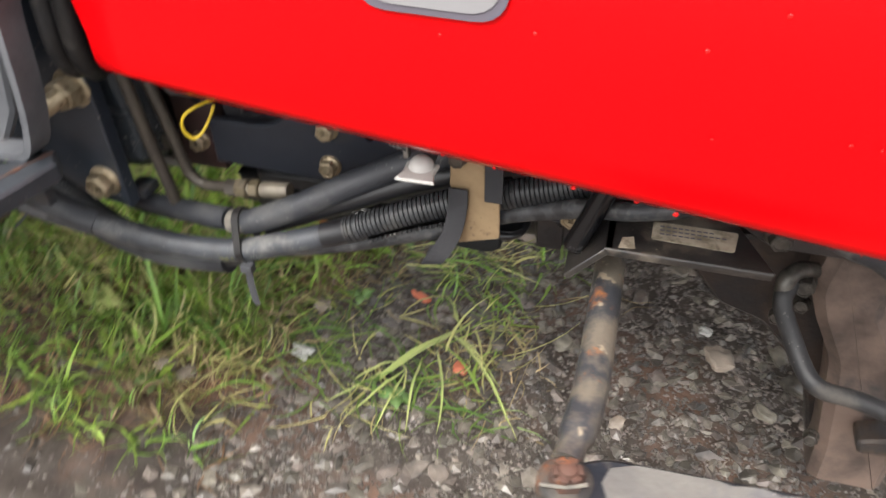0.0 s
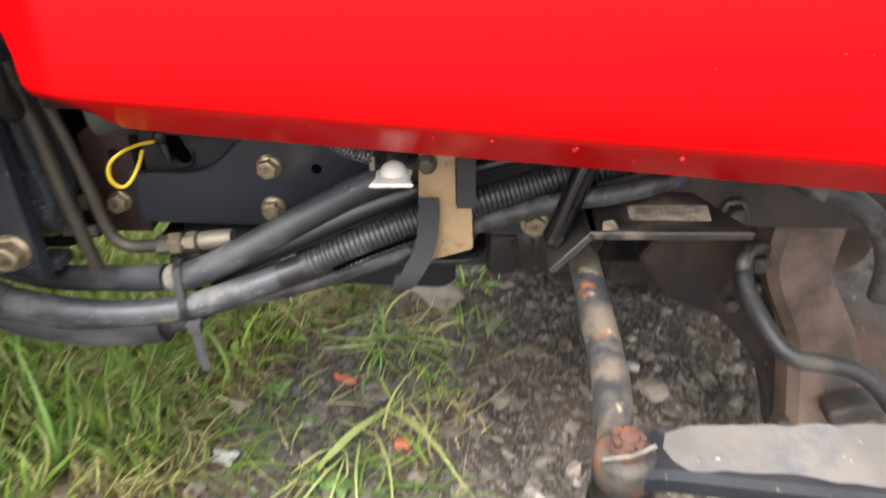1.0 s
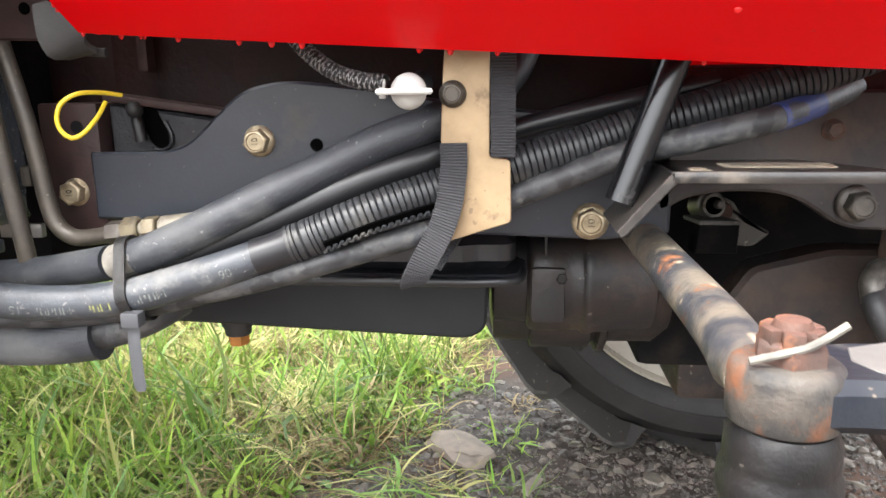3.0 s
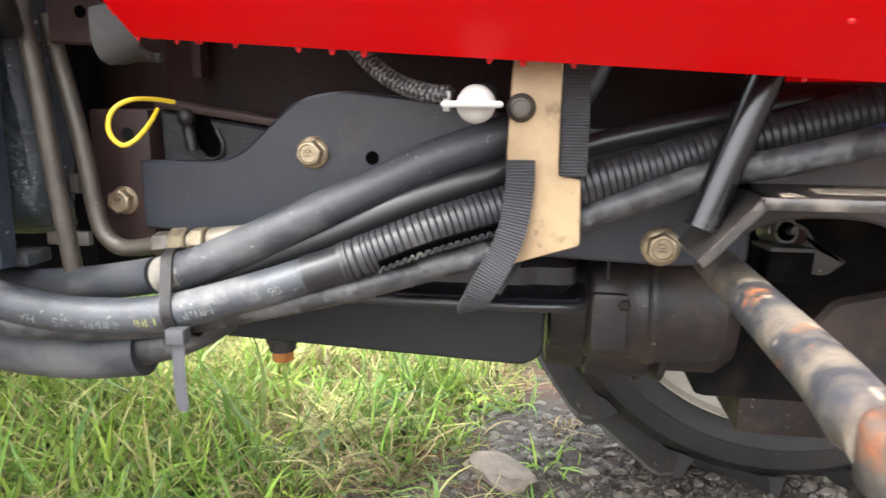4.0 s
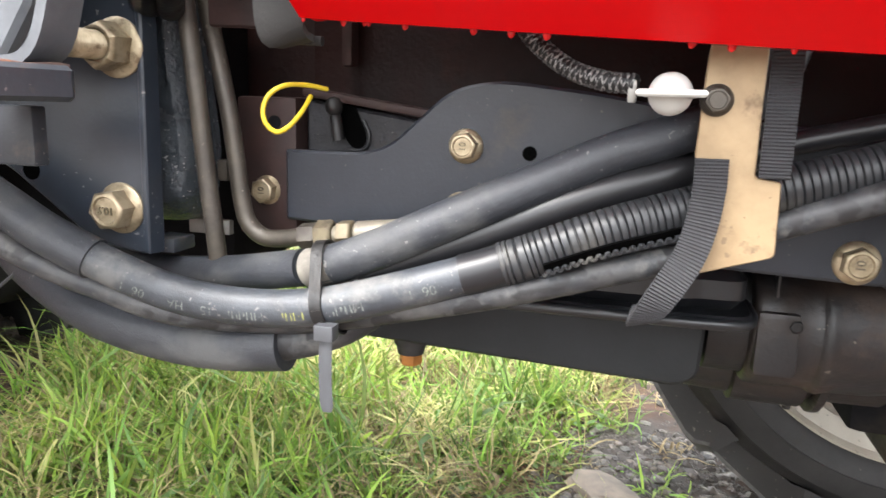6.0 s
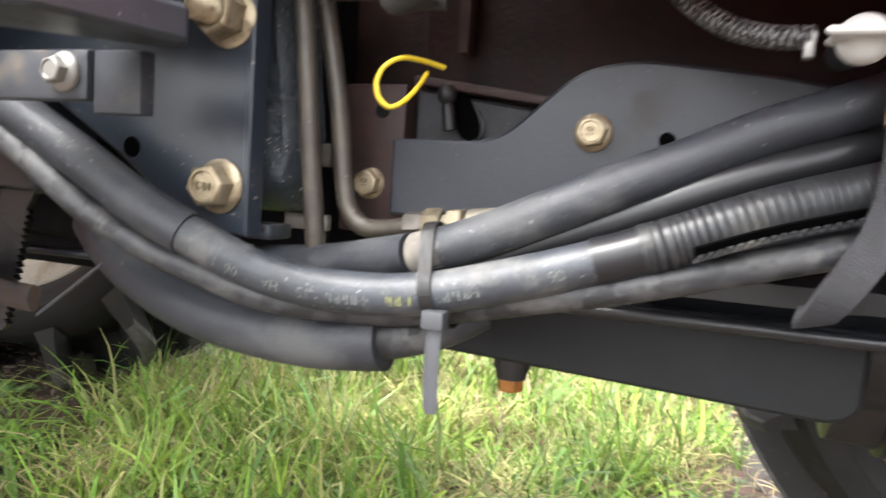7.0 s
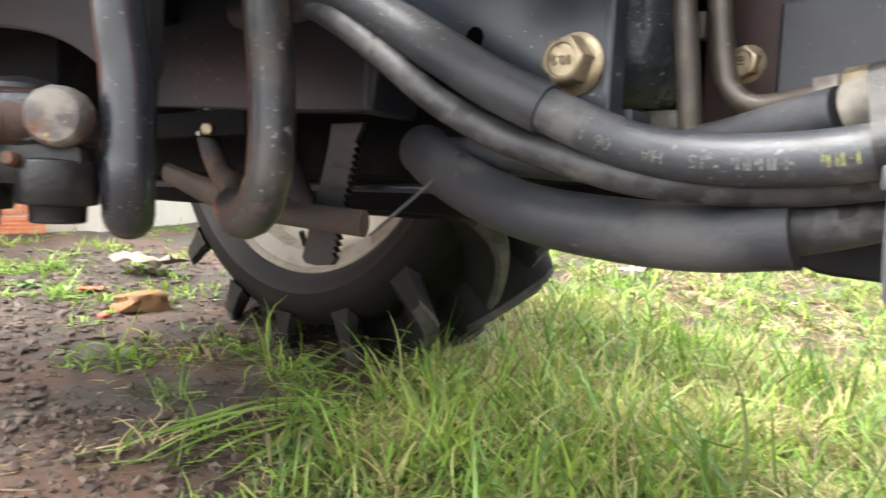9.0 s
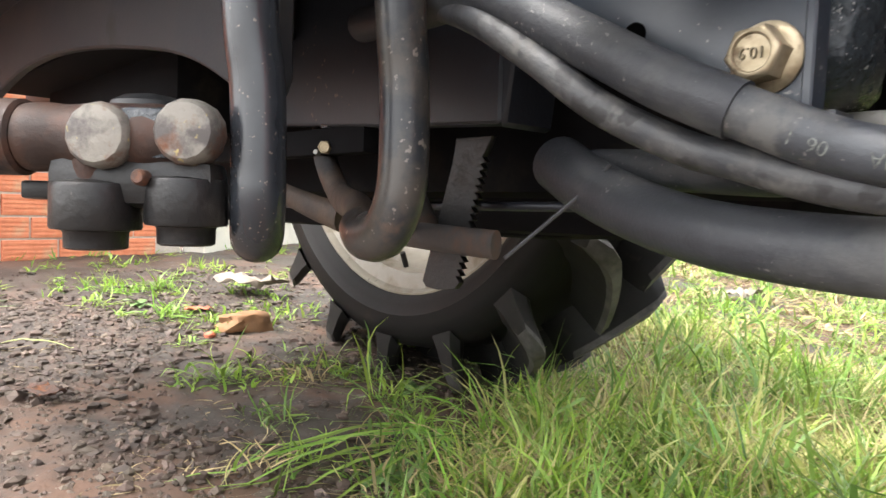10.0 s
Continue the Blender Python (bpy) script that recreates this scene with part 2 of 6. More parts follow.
ARM = material("worn_steering_arm", (0.135, 0.132, 0.12), 0.6, second=(0.1, 0.099, 0.093), grain=16, amount=1.5, bump=0.35, stain=(0.09, 0.092, 0.1), stain_scale=14, stain_at=0.6, speck=(0.34, 0.32, 0.29), speck_scale=120, speck_at=0.74)
ARM_PAINT = material("blue_black_paint", (0.011, 0.0135, 0.019), 0.6, second=(0.022, 0.0235, 0.027), grain=14, amount=1.2, bump=0.25, stain=(0.085, 0.078, 0.07), stain_scale=17, stain_at=0.63, spec=0.2, speck=(0.12, 0.1, 0.08), speck_scale=150, speck_at=0.74)
BOOT = material("black_rubber_boot", (0.02, 0.0205, 0.022), 0.52, grain=50, amount=0.6, bump=0.2, stain=(0.07, 0.064, 0.057), stain_scale=22, stain_at=0.6, speck=(0.12, 0.11, 0.1), speck_at=0.79)
VOID = material("unlit_hole", (0.002, 0.002, 0.002), 0.9, grain=50, amount=0.3, bump=0, spec=0.0)
TYRE = material("black_tyre_rubber", (0.0095, 0.009, 0.009), 0.65, grain=20, amount=0.6, bump=0.2, bump_scale=120, stain=(0.03, 0.025, 0.02), stain_scale=7, stain_at=0.64, spec=0.22)
RIM = material("cream_rim_paint", (0.33, 0.3, 0.245), 0.45, second=(0.25, 0.225, 0.18), grain=9, amount=0.9, bump=0.08, stain=(0.2, 0.165, 0.12), stain_scale=8, stain_at=0.6, speck=(0.14, 0.12, 0.1), speck_scale=90, speck_at=0.76)
DRIED = material("dried_mud", (0.094, 0.091, 0.077), 0.85, second=(0.055, 0.053, 0.046), grain=20, amount=1.4, bump=0.7, bump_scale=70, stain=(0.16, 0.155, 0.135), stain_scale=24, stain_at=0.63, speck=(0.07, 0.066, 0.055), speck_scale=60, speck_at=0.72)
BAR = material("rust_streaked_bar", (0.045, 0.036, 0.031), 0.55, second=(0.03, 0.03, 0.032), grain=40, amount=0.9, bump=0.2, stain=(0.1, 0.055, 0.034), stain_scale=14, stain_at=0.6)
MUDDY = material("mud_coated_axle", (0.15, 0.108, 0.087), 0.5, second=(0.06, 0.045, 0.038), grain=14, amount=1.3, bump=0.4, bump_scale=120, stain=(0.04, 0.038, 0.039), stain_scale=10, stain_at=0.62)
WHITE = material("white_plastic", (0.47, 0.47, 0.44), 0.38, grain=15, amount=0.25, bump=0.03, stain=(0.4, 0.35, 0.26), stain_scale=30, stain_at=0.68)
YELLOW = material("yellow_plastic", (0.62, 0.45, 0.02), 0.4, grain=30, amount=0.3, bump=0.03, stain=(0.2, 0.13, 0.03), stain_scale=150, stain_at=0.66)
ORANGE = material("orange_brass_plug", (0.4, 0.165, 0.035), 0.45, metal=0.3, grain=50, amount=0.8, bump=0.1)
BLUE = material("blue_tape", (0.024, 0.04, 0.15), 0.55, grain=30, amount=0.7, bump=0.12, stain=(0.075, 0.075, 0.085), stain_scale=40, stain_at=0.58)
SILVER = material("silver_decal", (0.2, 0.195, 0.2), 0.45, grain=8, amount=0.2, bump=0, spec=0.3)
CHARCOAL = material("charcoal_decal", (0.09, 0.08, 0.1), 0.45, grain=8, amount=0.2, bump=0)
LABEL = material("worn_paper_label", (0.42, 0.36, 0.27), 0.6, grain=70, amount=0.9, bump=0.05, stain=(0.2, 0.17, 0.12), stain_scale=60, stain_at=0.55)
MARK_Y = material("yellow_print", (0.24, 0.25, 0.07), 0.6, second=(0.1, 0.1, 0.05), grain=500, amount=1.4, bump=0)
MARK_W = material("faded_print", (0.15, 0.165, 0.15), 0.6, second=(0.06, 0.064, 0.062), grain=500, amount=1.4, bump=0)
BRAID = material("braided_sleeve", (0.26, 0.25, 0.24), 0.5, metal=0.2, second=(0.012, 0.012, 0.013), grain=420, amount=2.0, bump=0.1)
BRICK = material("red_brick", (0.72, 0.27, 0.145), 0.85, second=(0.6, 0.2, 0.1), grain=30, amount=0.8, bump=0.4, bump_scale=150, stain=(0.62, 0.33, 0.2), stain_scale=10, stain_at=0.62)
MORTAR = material("grey_mortar", (0.6, 0.54, 0.47), 0.9, grain=50, amount=0.7, bump=0.5, bump_scale=100)
PLASTER = material("pale_plaster", (0.68, 0.66, 0.58), 0.85, grain=5, amount=0.5, bump=0.2, bump_scale=60, stain=(0.42, 0.44, 0.34), stain_scale=1.2, stain_at=0.6)
SOIL = material("wet_gravelly_soil", (0.06, 0.049, 0.04), 0.62, second=(0.028, 0.02, 0.016), grain=14, amount=1, bump=1.0, bump_scale=70, stain=(0.115, 0.068, 0.047), stain_scale=2.6, stain_at=0.53, speck=(0.16, 0.14, 0.115), speck_scale=90, speck_at=0.74)
STONE = material("grey_gravel", (0.155, 0.134, 0.111), 0.36, second=(0.06, 0.053, 0.045), grain=25, amount=1, bump=0.3, bump_scale=90, vary=0.55)
TRACK_STONE = material("earthy_track_stones", (0.1, 0.074, 0.057), 0.7, second=(0.06, 0.043, 0.033), grain=25, amount=1, bump=0.3, bump_scale=90, vary=0.45)
GRIT = material("dark_grit", (0.12, 0.103, 0.087), 0.4, second=(0.045, 0.038, 0.032), grain=25, amount=1, bump=0.3, bump_scale=90, vary=0.5)
PALE_STONE = material("pale_stone", (0.31, 0.252, 0.2), 0.7, second=(0.19, 0.165, 0.14), grain=18, amount=1, bump=0.4, bump_scale=80)
CLAY_GREY = material("grey_clay", (0.17, 0.155, 0.13), 0.75, second=(0.08, 0.075, 0.066), grain=60, amount=1, bump=0.3)
GREY_TYRE = material("dusty_dark_tyre_rubber", (0.029, 0.0272, 0.0258), 0.58, second=(0.02, 0.0188, 0.018), grain=16, amount=1, bump=0.2, bump_scale=120, stain=(0.034, 0.03, 0.026), stain_scale=9, stain_at=0.62, spec=0.25, speck=(0.09, 0.082, 0.07), speck_scale=150, speck_at=0.78)
PLUG = material("weathered_plug", (0.2, 0.185, 0.16), 0.6, metal=0.2, second=(0.075, 0.066, 0.062), grain=40, amount=2, bump=0.5, stain=(0.13, 0.06, 0.036), stain_scale=30, stain_at=0.6, speck=(0.36, 0.29, 0.12), speck_scale=140, speck_at=0.69)
WATER = bpy.data.materials.new("rain_water")
WATER.use_nodes = True
wb = WATER.node_tree.nodes["Principled BSDF"]
wb.inputs["Base Color"].default_value = (0.75, 0.02, 0.02, 1)
wb.inputs["Transmission Weight"].default_value, wb.inputs["Roughness"].default_value, wb.inputs["IOR"].default_value = 0.4, 0.08, 1.33
# paler rubber for lug tops: skylight on them is painted in
LIT_LUG = material("lit_tread_top_rubber", (0.085, 0.082, 0.078), 0.6, second=(0.05, 0.048, 0.046), grain=30, amount=1.2, bump=0.3, bump_scale=120, stain=(0.13, 0.12, 0.105), stain_scale=14, stain_at=0.6, spec=0.3)
TREAD = material("dark_tread_rubber", (0.027, 0.0255, 0.0244), 0.6, second=(0.026, 0.0245, 0.0235), grain=24, amount=1, bump=0.3, bump_scale=120, stain=(0.04, 0.035, 0.03), stain_scale=16, stain_at=0.62, spec=0.25, speck=(0.09, 0.08, 0.07), speck_scale=120, speck_at=0.76)
LUG = material("dusty_tread_rubber", (0.019, 0.0185, 0.018), 0.7, grain=24, amount=0.7, bump=0.2, bump_scale=120, stain=(0.05, 0.046, 0.04), stain_scale=12, stain_at=0.62, spec=0.25)
GREY_PLATE = material("scuffed_grey_plate", (0.029, 0.033, 0.04), 0.45, second=(0.02, 0.023, 0.028), grain=22, amount=1.2, bump=0.15, stain=(0.08, 0.066, 0.053), stain_scale=20, stain_at=0.61, spec=0.5, speck=(0.14, 0.13, 0.12), speck_at=0.76)
WEED = material("weed_leaf", (0.1, 0.19, 0.05), 0.5, second=(0.15, 0.24, 0.08), grain=60, amount=0.8, bump=0.1)
BROWN_STONE = material("brown_stone", (0.25, 0.13, 0.06), 0.8, grain=18, amount=0.9, bump=0.5, bump_scale=60)
CLAY = material("clay_shard", (0.55, 0.16, 0.09), 0.8, grain=40, amount=0.7, bump=0.3)
GRASS = material("green_grass", (0.11, 0.2, 0.042), 0.42, second=(0.2, 0.31, 0.065), grain=3, amount=0.9, bump=0, vary=0.5, thin=0.3)
LUSH = material("fresh_grass", (0.19, 0.35, 0.052), 0.4, second=(0.33, 0.47, 0.09), grain=5, amount=0.9, bump=0, vary=0.45, thin=0.35)
STALK = material("pale_green_leaf", (0.3, 0.38, 0.11), 0.5, second=(0.4, 0.42, 0.16), grain=12, amount=0.9, bump=0.1)
PALE = material("pale_yellow_green_grass", (0.42, 0.45, 0.15), 0.45, second=(0.54, 0.49, 0.22), grain=5, amount=0.9, bump=0, vary=0.4, thin=0.3)
DEAD = material("brown_dead_grass", (0.26, 0.145, 0.08), 0.75, second=(0.09, 0.06, 0.038), grain=8, amount=1.2, bump=0, vary=0.4, hue_turn=0.3)
STRAW = material("dry_grass", (0.46, 0.37, 0.2), 0.65, second=(0.19, 0.14, 0.075), grain=6, amount=1.2, bump=0, vary=0.5, thin=0.2, hue_turn=0.3)


# ---- building helpers ----
def finish(ob, bm, mat, smooth=True):
    me = bpy.data.meshes.new(ob if isinstance(ob, str) else ob.name)
    bm.normal_update()
    bm.to_mesh(me)
    bm.free()
    me.materials.append(mat)
    if smooth:
        for p in me.polygons:
            p.use_smooth = True
        me.set_sharp_from_angle(angle=radians(38))
    return me


def part(name, bm, mat, parent, label=""):
    """Links a bmesh, in world places, as one mesh under a thing or a part."""
    ob = new(name, finish(name, bm, mat))
    ob.parent = parent
    if parent.parent is None:
        ob.matrix_parent_inverse = parent.matrix_basis.inverted()
    return tagged(ob, label)


def solid(name, bm, mat, label, category, group="", kind=""):
    """Links a bmesh, in world places, as a top-level thing."""
    return tagged(new(name, finish(name, bm, mat)), label, category, group, kind)


def spline(pts, step=0.008):
    """A smooth line through the points, in even steps."""
    p = [Vector(q) for q in pts]
    p = [2 * p[0] - p[1]] + p + [2 * p[-1] - p[-2]]
    out = []
    for i in range(1, len(p) - 2):
        n = max(2, int((p[i + 1] - p[i]).length / step))
        for k in range(n):
            t = k / n
            out.append(0.5 * (2 * p[i] + (p[i + 1] - p[i - 1]) * t + (2 * p[i - 1] - 5 * p[i] + 4 * p[i + 1] - p[i + 2]) * t * t
                              + (3 * p[i] - p[i - 1] - 3 * p[i + 1] + p[i + 2]) * t ** 3))
    return out + [p[-2]]


def sweep(bm, line, radius, sides=20, squash=(1, 1), cap=True, up=(0, 0, 1)):
    """A tube along a line of places; radius is a number or a function of the share of the length."""
    n = len(line)
    side = None
    rings = []
    for i, c in enumerate(line):
        d = (line[min(i + 1, n - 1)] - line[max(i - 1, 0)]).normalized()
        if side is None:
            side = d.cross(Vector(up))
            if side.length < 1e-3:
                side = d.cross(Vector((1, 0, 0)))
        side = (side - d * side.dot(d)).normalized()
        other = side.cross(d)
        r = radius(i / (n - 1)) if callable(radius) else radius
        rings.append([bm.verts.new(c + r * (math.cos(a) * squash[0] * side + math.sin(a) * squash[1] * other))
                      for a in (2 * math.pi * k / sides for k in range(sides))])
    for a, b in zip(rings, rings[1:]):
        for k in range(sides):
            bm.faces.new((a[k], a[(k + 1) % sides], b[(k + 1) % sides], b[k]))
    if cap:
        bm.faces.new(rings[0][::-1])
        bm.faces.new(rings[-1])
    return bm


def tube(pts, radius, sides=20, step=0.008, squash=(1, 1)):
    return sweep(bmesh.new(), spline(pts, step), radius, sides, squash)


def rod(a, b, radius, sides=20, bm=None):
    a, b = Vector(a), Vector(b)
    return sweep(bm or bmesh.new(), [a, a.lerp(b, 0.5), b], radius, sides)


def lathe(profile, m, sides=24, bm=None, ring=False):
    """Turns (radius, height) pairs about the z axis of the pose m; ring: closes the section on itself, with a hole in the middle."""
    bm = bm or bmesh.new()
    rings = []
    for r, h in profile:
        rings.append([bm.verts.new(m @ Vector((r * math.cos(2 * math.pi * k / sides), r * math.sin(2 * math.pi * k / sides), h))) for k in range(sides)])
    for a, b in zip(rings, rings[1:] + rings[:1] if ring else rings[1:]):
        for k in range(sides):
            bm.faces.new((a[k], a[(k + 1) % sides], b[(k + 1) % sides], b[k]))
    if not ring:
        bm.faces.new(rings[0][::-1])
        bm.faces.new(rings[-1])
    bmesh.ops.recalc_face_normals(bm, faces=bm.faces[:])
    return bm


def block(lo, hi, bevel=0.003, bm=None, m=None):
    """A box with rounded edges between two corners."""
    b = bmesh.new()
    bmesh.ops.create_cube(b, size=1)
    lo, hi = Vector(lo), Vector(hi)
    for v in b.verts:
        v.co = Vector(((lo[k] + hi[k]) / 2 + v.co[k] * (hi[k] - lo[k]) for k in range(3)))
    if bevel:
        bmesh.ops.bevel(b, geom=b.edges[:], offset=bevel, segments=2, affect="EDGES", profile=0.6)
    if m:
        b.transform(m)
    if bm is None:
        return b
    me = bpy.data.meshes.new("join")
    b.to_mesh(me)
    b.free()
    bm.from_mesh(me)
    bpy.data.meshes.remove(me)
    return bm


def slab(outline, axis, at, thick, bevel=0.002):
    """A plate with this outline and chamfered rims in the plane across the axis, from at to at + thick. Outline: pairs of the other two coordinates."""
    bm = bmesh.new()
    n = len(outline)
    pts = [Vector(p) for p in outline]
    turn = sum(pts[i].cross(pts[(i + 1) % n]) for i in range(n))
    inner = []
    for i in range(n):
        a, b = (pts[i] - pts[i - 1]).normalized(), (pts[(i + 1) % n] - pts[i]).normalized()
        mid = a + b
        mid = mid.normalized() if mid.length > 1e-6 else a
        out = Vector((mid.y, -mid.x)) * (1 if turn > 0 else -1)
        inner.append(pts[i] - out * min(bevel, thick * 0.4))
    b = min(bevel, thick * 0.4)
    def place(p, w_):
        return {"x": (w_, p.x, p.y), "y": (p.x, w_, p.y), "z": (p.x, p.y, w_)}[axis]
    rings = [[bm.verts.new(place(p, at + h)) for p in ring] for ring, h in ((inner, 0), (pts, b), (pts, thick - b), (inner, thick))]
    for a, c in zip(rings, rings[1:]):
        for k in range(n):
            bm.faces.new((a[k], a[(k + 1) % n], c[(k + 1) % n], c[k]))
    bm.faces.new(rings[0][::-1])
    bm.faces.new(rings[-1])
    bmesh.ops.recalc_face_normals(bm, faces=bm.faces[:])
    return bm


def rounded(points, radius, steps=5):
    """The outline with its corners rounded; radius is a number or one for each corner."""
    out = []
    n = len(points)
    for i in range(n):
        r = radius[i] if isinstance(radius, (list, tuple)) else radius
        p, a, b = Vector(points[i]), Vector(points[i - 1]), Vector(points[(i + 1) % n])
        if r <= 0:
            out.append(tuple(p))
            continue
        u, v = (a - p), (b - p)
        k = min(r, u.length * 0.49, v.length * 0.49)
        s, e = p + u.normalized() * k, p + v.normalized() * k
        for j in range(steps + 1):
            t = j / steps
            out.append(tuple((1 - t) ** 2 * s + 2 * t * (1 - t) * p + t * t * e))
    return out


def facing(place, normal, spin=0.0):
    """The pose whose z axis points along normal."""
    return Matrix.Translation(place) @ Vector(normal).to_track_quat("Z", "Y").to_matrix().to_4x4() @ Matrix.Rotation(radians(spin), 4, "Z")


def hex_head(m, across, height, flange=0.0, flange_h=0.003, dish=True):
    """A hexagon bolt head with its flange, rounded chamfer and round dished top."""
    bm = bmesh.new()
    if flange:
        lathe([(flange * 0.5, 0), (flange * 0.5, flange_h * 0.5), (flange * 0.47, flange_h * 0.9), (across * 0.52, flange_h * 1.5)], m, 28, bm)
    r = across / math.sqrt(3)
    base = flange_h if flange else 0.0
    def ring(n, q, h):
        return [bm.verts.new(m @ Vector((q * math.cos(2 * math.pi * k / n), q * math.sin(2 * math.pi * k / n), h))) for k in range(n)]
    def join(a, b):
        n = len(a)
        for k in range(n):
            bm.faces.new((a[k], a[(k + 1) % n], b[(k + 1) % n], b[k]))
    rings = [ring(6, r, base), ring(6, r, base + height * 0.8), ring(6, r * 0.93, base + height * 0.95)]
    for a, b in zip(rings, rings[1:]):
        join(a, b)
    rounds = [ring(24, r * 0.78, base + height)]
    if dish:
        rounds += [ring(24, r * 0.68, base + height), ring(24, r * 0.61, base + height - across * 0.06)]
    last = rings[-1]
    for k in range(6):
        bm.faces.new([last[k], last[(k + 1) % 6]] + [rounds[0][(4 * k + 4 - q) % 24] for q in range(5)])
    for a, b in zip(rounds, rounds[1:]):
        join(a, b)
    bm.faces.new(rounds[-1])
    bm.faces.new(rings[0][::-1])
    bmesh.ops.recalc_face_normals(bm, faces=bm.faces[:])
    return bm


def ribbon(line, width_dir, half, thick):
    """A flat band along a line of places."""
    bm = bmesh.new()
    wd = Vector(width_dir).normalized()
    rows = []
    for i, c in enumerate(line):
        d = (line[min(i + 1, len(line) - 1)] - line[max(i - 1, 0)]).normalized()
        s = (wd - d * wd.dot(d)).normalized()
        up_ = s.cross(d)
        k = thick if isinstance(thick, float) else thick(i)
        rows.append([bm.verts.new(c + s * half + up_ * k), bm.verts.new(c - s * half + up_ * k), bm.verts.new(c - s * half - up_ * k), bm.verts.new(c + s * half - up_ * k)])
    for a, b in zip(rows, rows[1:]):
        for k in range(4):
            bm.faces.new((a[k], a[(k + 1) % 4], b[(k + 1) % 4], b[k]))
    bm.faces.new(rows[0][::-1])
    bm.faces.new(rows[-1])
    bmesh.ops.recalc_face_normals(bm, faces=bm.faces[:])
    return bm


def strap(pts, width_dir, half, thick):
    """A woven strap along the points, ribbed across."""
    return ribbon(spline(pts, 0.0009), width_dir, half, lambda i: thick * (1.0 if i % 2 else 0.6))


def writing(body, size, m, depth=0.0004, wrap=None):
    """The characters as a thin mesh, centred, in the pose m; wrap bends its places."""
    cu = bpy.data.curves.new("text", "FONT")
    cu.body, cu.size, cu.extrude, cu.align_x, cu.align_y = body, size, depth, "CENTER", "CENTER"
    ob = bpy.data.objects.new("text", cu)
    me = bpy.data.meshes.new_from_object(ob)
    bm = bmesh.new()
    bm.from_mesh(me)
    bpy.data.objects.remove(ob)
    bpy.data.curves.remove(cu)
    bpy.data.meshes.remove(me)
    for v in bm.verts:
        v.co = wrap(v.co) if wrap else m @ v.co
    return bm


# ---- ground and surroundings ----
def rise(x, y):
    """The height of the ground: level beside the tractor's front, climbing towards its rear."""
    s = max(0.0, -(x + 0.25))
    h = 0.13 * (math.sqrt(s * s + 0.04) - 0.2)
    h = 0.3 - 0.06 * math.log1p(math.exp((0.3 - h) / 0.06)) if h < 1 else 0.3
    return h - (0.3 - 0.06 * math.log1p(math.exp(0.3 / 0.06)))


def rough_ground(x, y):
    v = Vector((x, y, 0))
    return rise(x, y) + 0.012 * noise.noise(v * 3.1) + 0.006 * noise.noise(v * 11.0) + 0.005 * noise.noise(v * 31.0) + 0.003 * noise.noise(v * 75.0)


def axis_steps(lo, hi, inner_lo, inner_hi, fine, grow=1.35):
    out = list(np.arange(inner_lo, inner_hi + fine / 2, fine))
    s, x = fine, inner_hi
    while x < hi:
        s *= grow
        x += s
        out.append(min(x, hi))
    s, x = fine, inner_lo
    while x > lo:
        s *= grow
        x -= s
        out.insert(0, max(x, lo))
    return out


xs, ys = axis_steps(-400, 400, -2.3, 1.1, 0.014, 1.2), axis_steps(-400, 400, -0.3, 1.5, 0.014, 1.2)
gm = bpy.data.meshes.new("ground")
gv = [(x, y, rough_ground(x, y) if abs(x) < 12 and abs(y) < 12 else rise(x, y)) for y in ys for x in xs]
w = len(xs)
gm.from_pydata(gv, [], [(j * w + i, j * w + i + 1, (j + 1) * w + i + 1, (j + 1) * w + i) for j in range(len(ys) - 1) for i in range(w - 1)])
gm.materials.append(SOIL)
for p in gm.polygons:
    p.use_smooth = True
tagged(new("ground", gm), "wet dark soil with gravel beside the tractor", "ground", kind="structure")


# ---- tractor ----
tractor = tagged(new("tractor"), "red compact tractor with black hydraulic hoses standing on grass and gravel", "tractor")
tractor.location = (-0.3, 0.25, 0.0)


def bolt(place, across, flange, height, spin=0.0, parent=None, normal=(0, -1, 0), name="bolt", text="", mat=None, read=90):
    m = facing(place, normal, spin)
    b = part(name, hex_head(m, across, height, flange), mat or BOLT, parent or tractor, "yellow zinc flange bolt" if not mat else "")
    if text and parent is None:
        part("grade_mark", writing(text, across * (0.38 if len(text) < 3 else 0.31), m @ pose(0, 0, height - across * 0.06 + 0.0033, 0, 0, -spin + read), 0.0007), OLIVE, b)
    return b


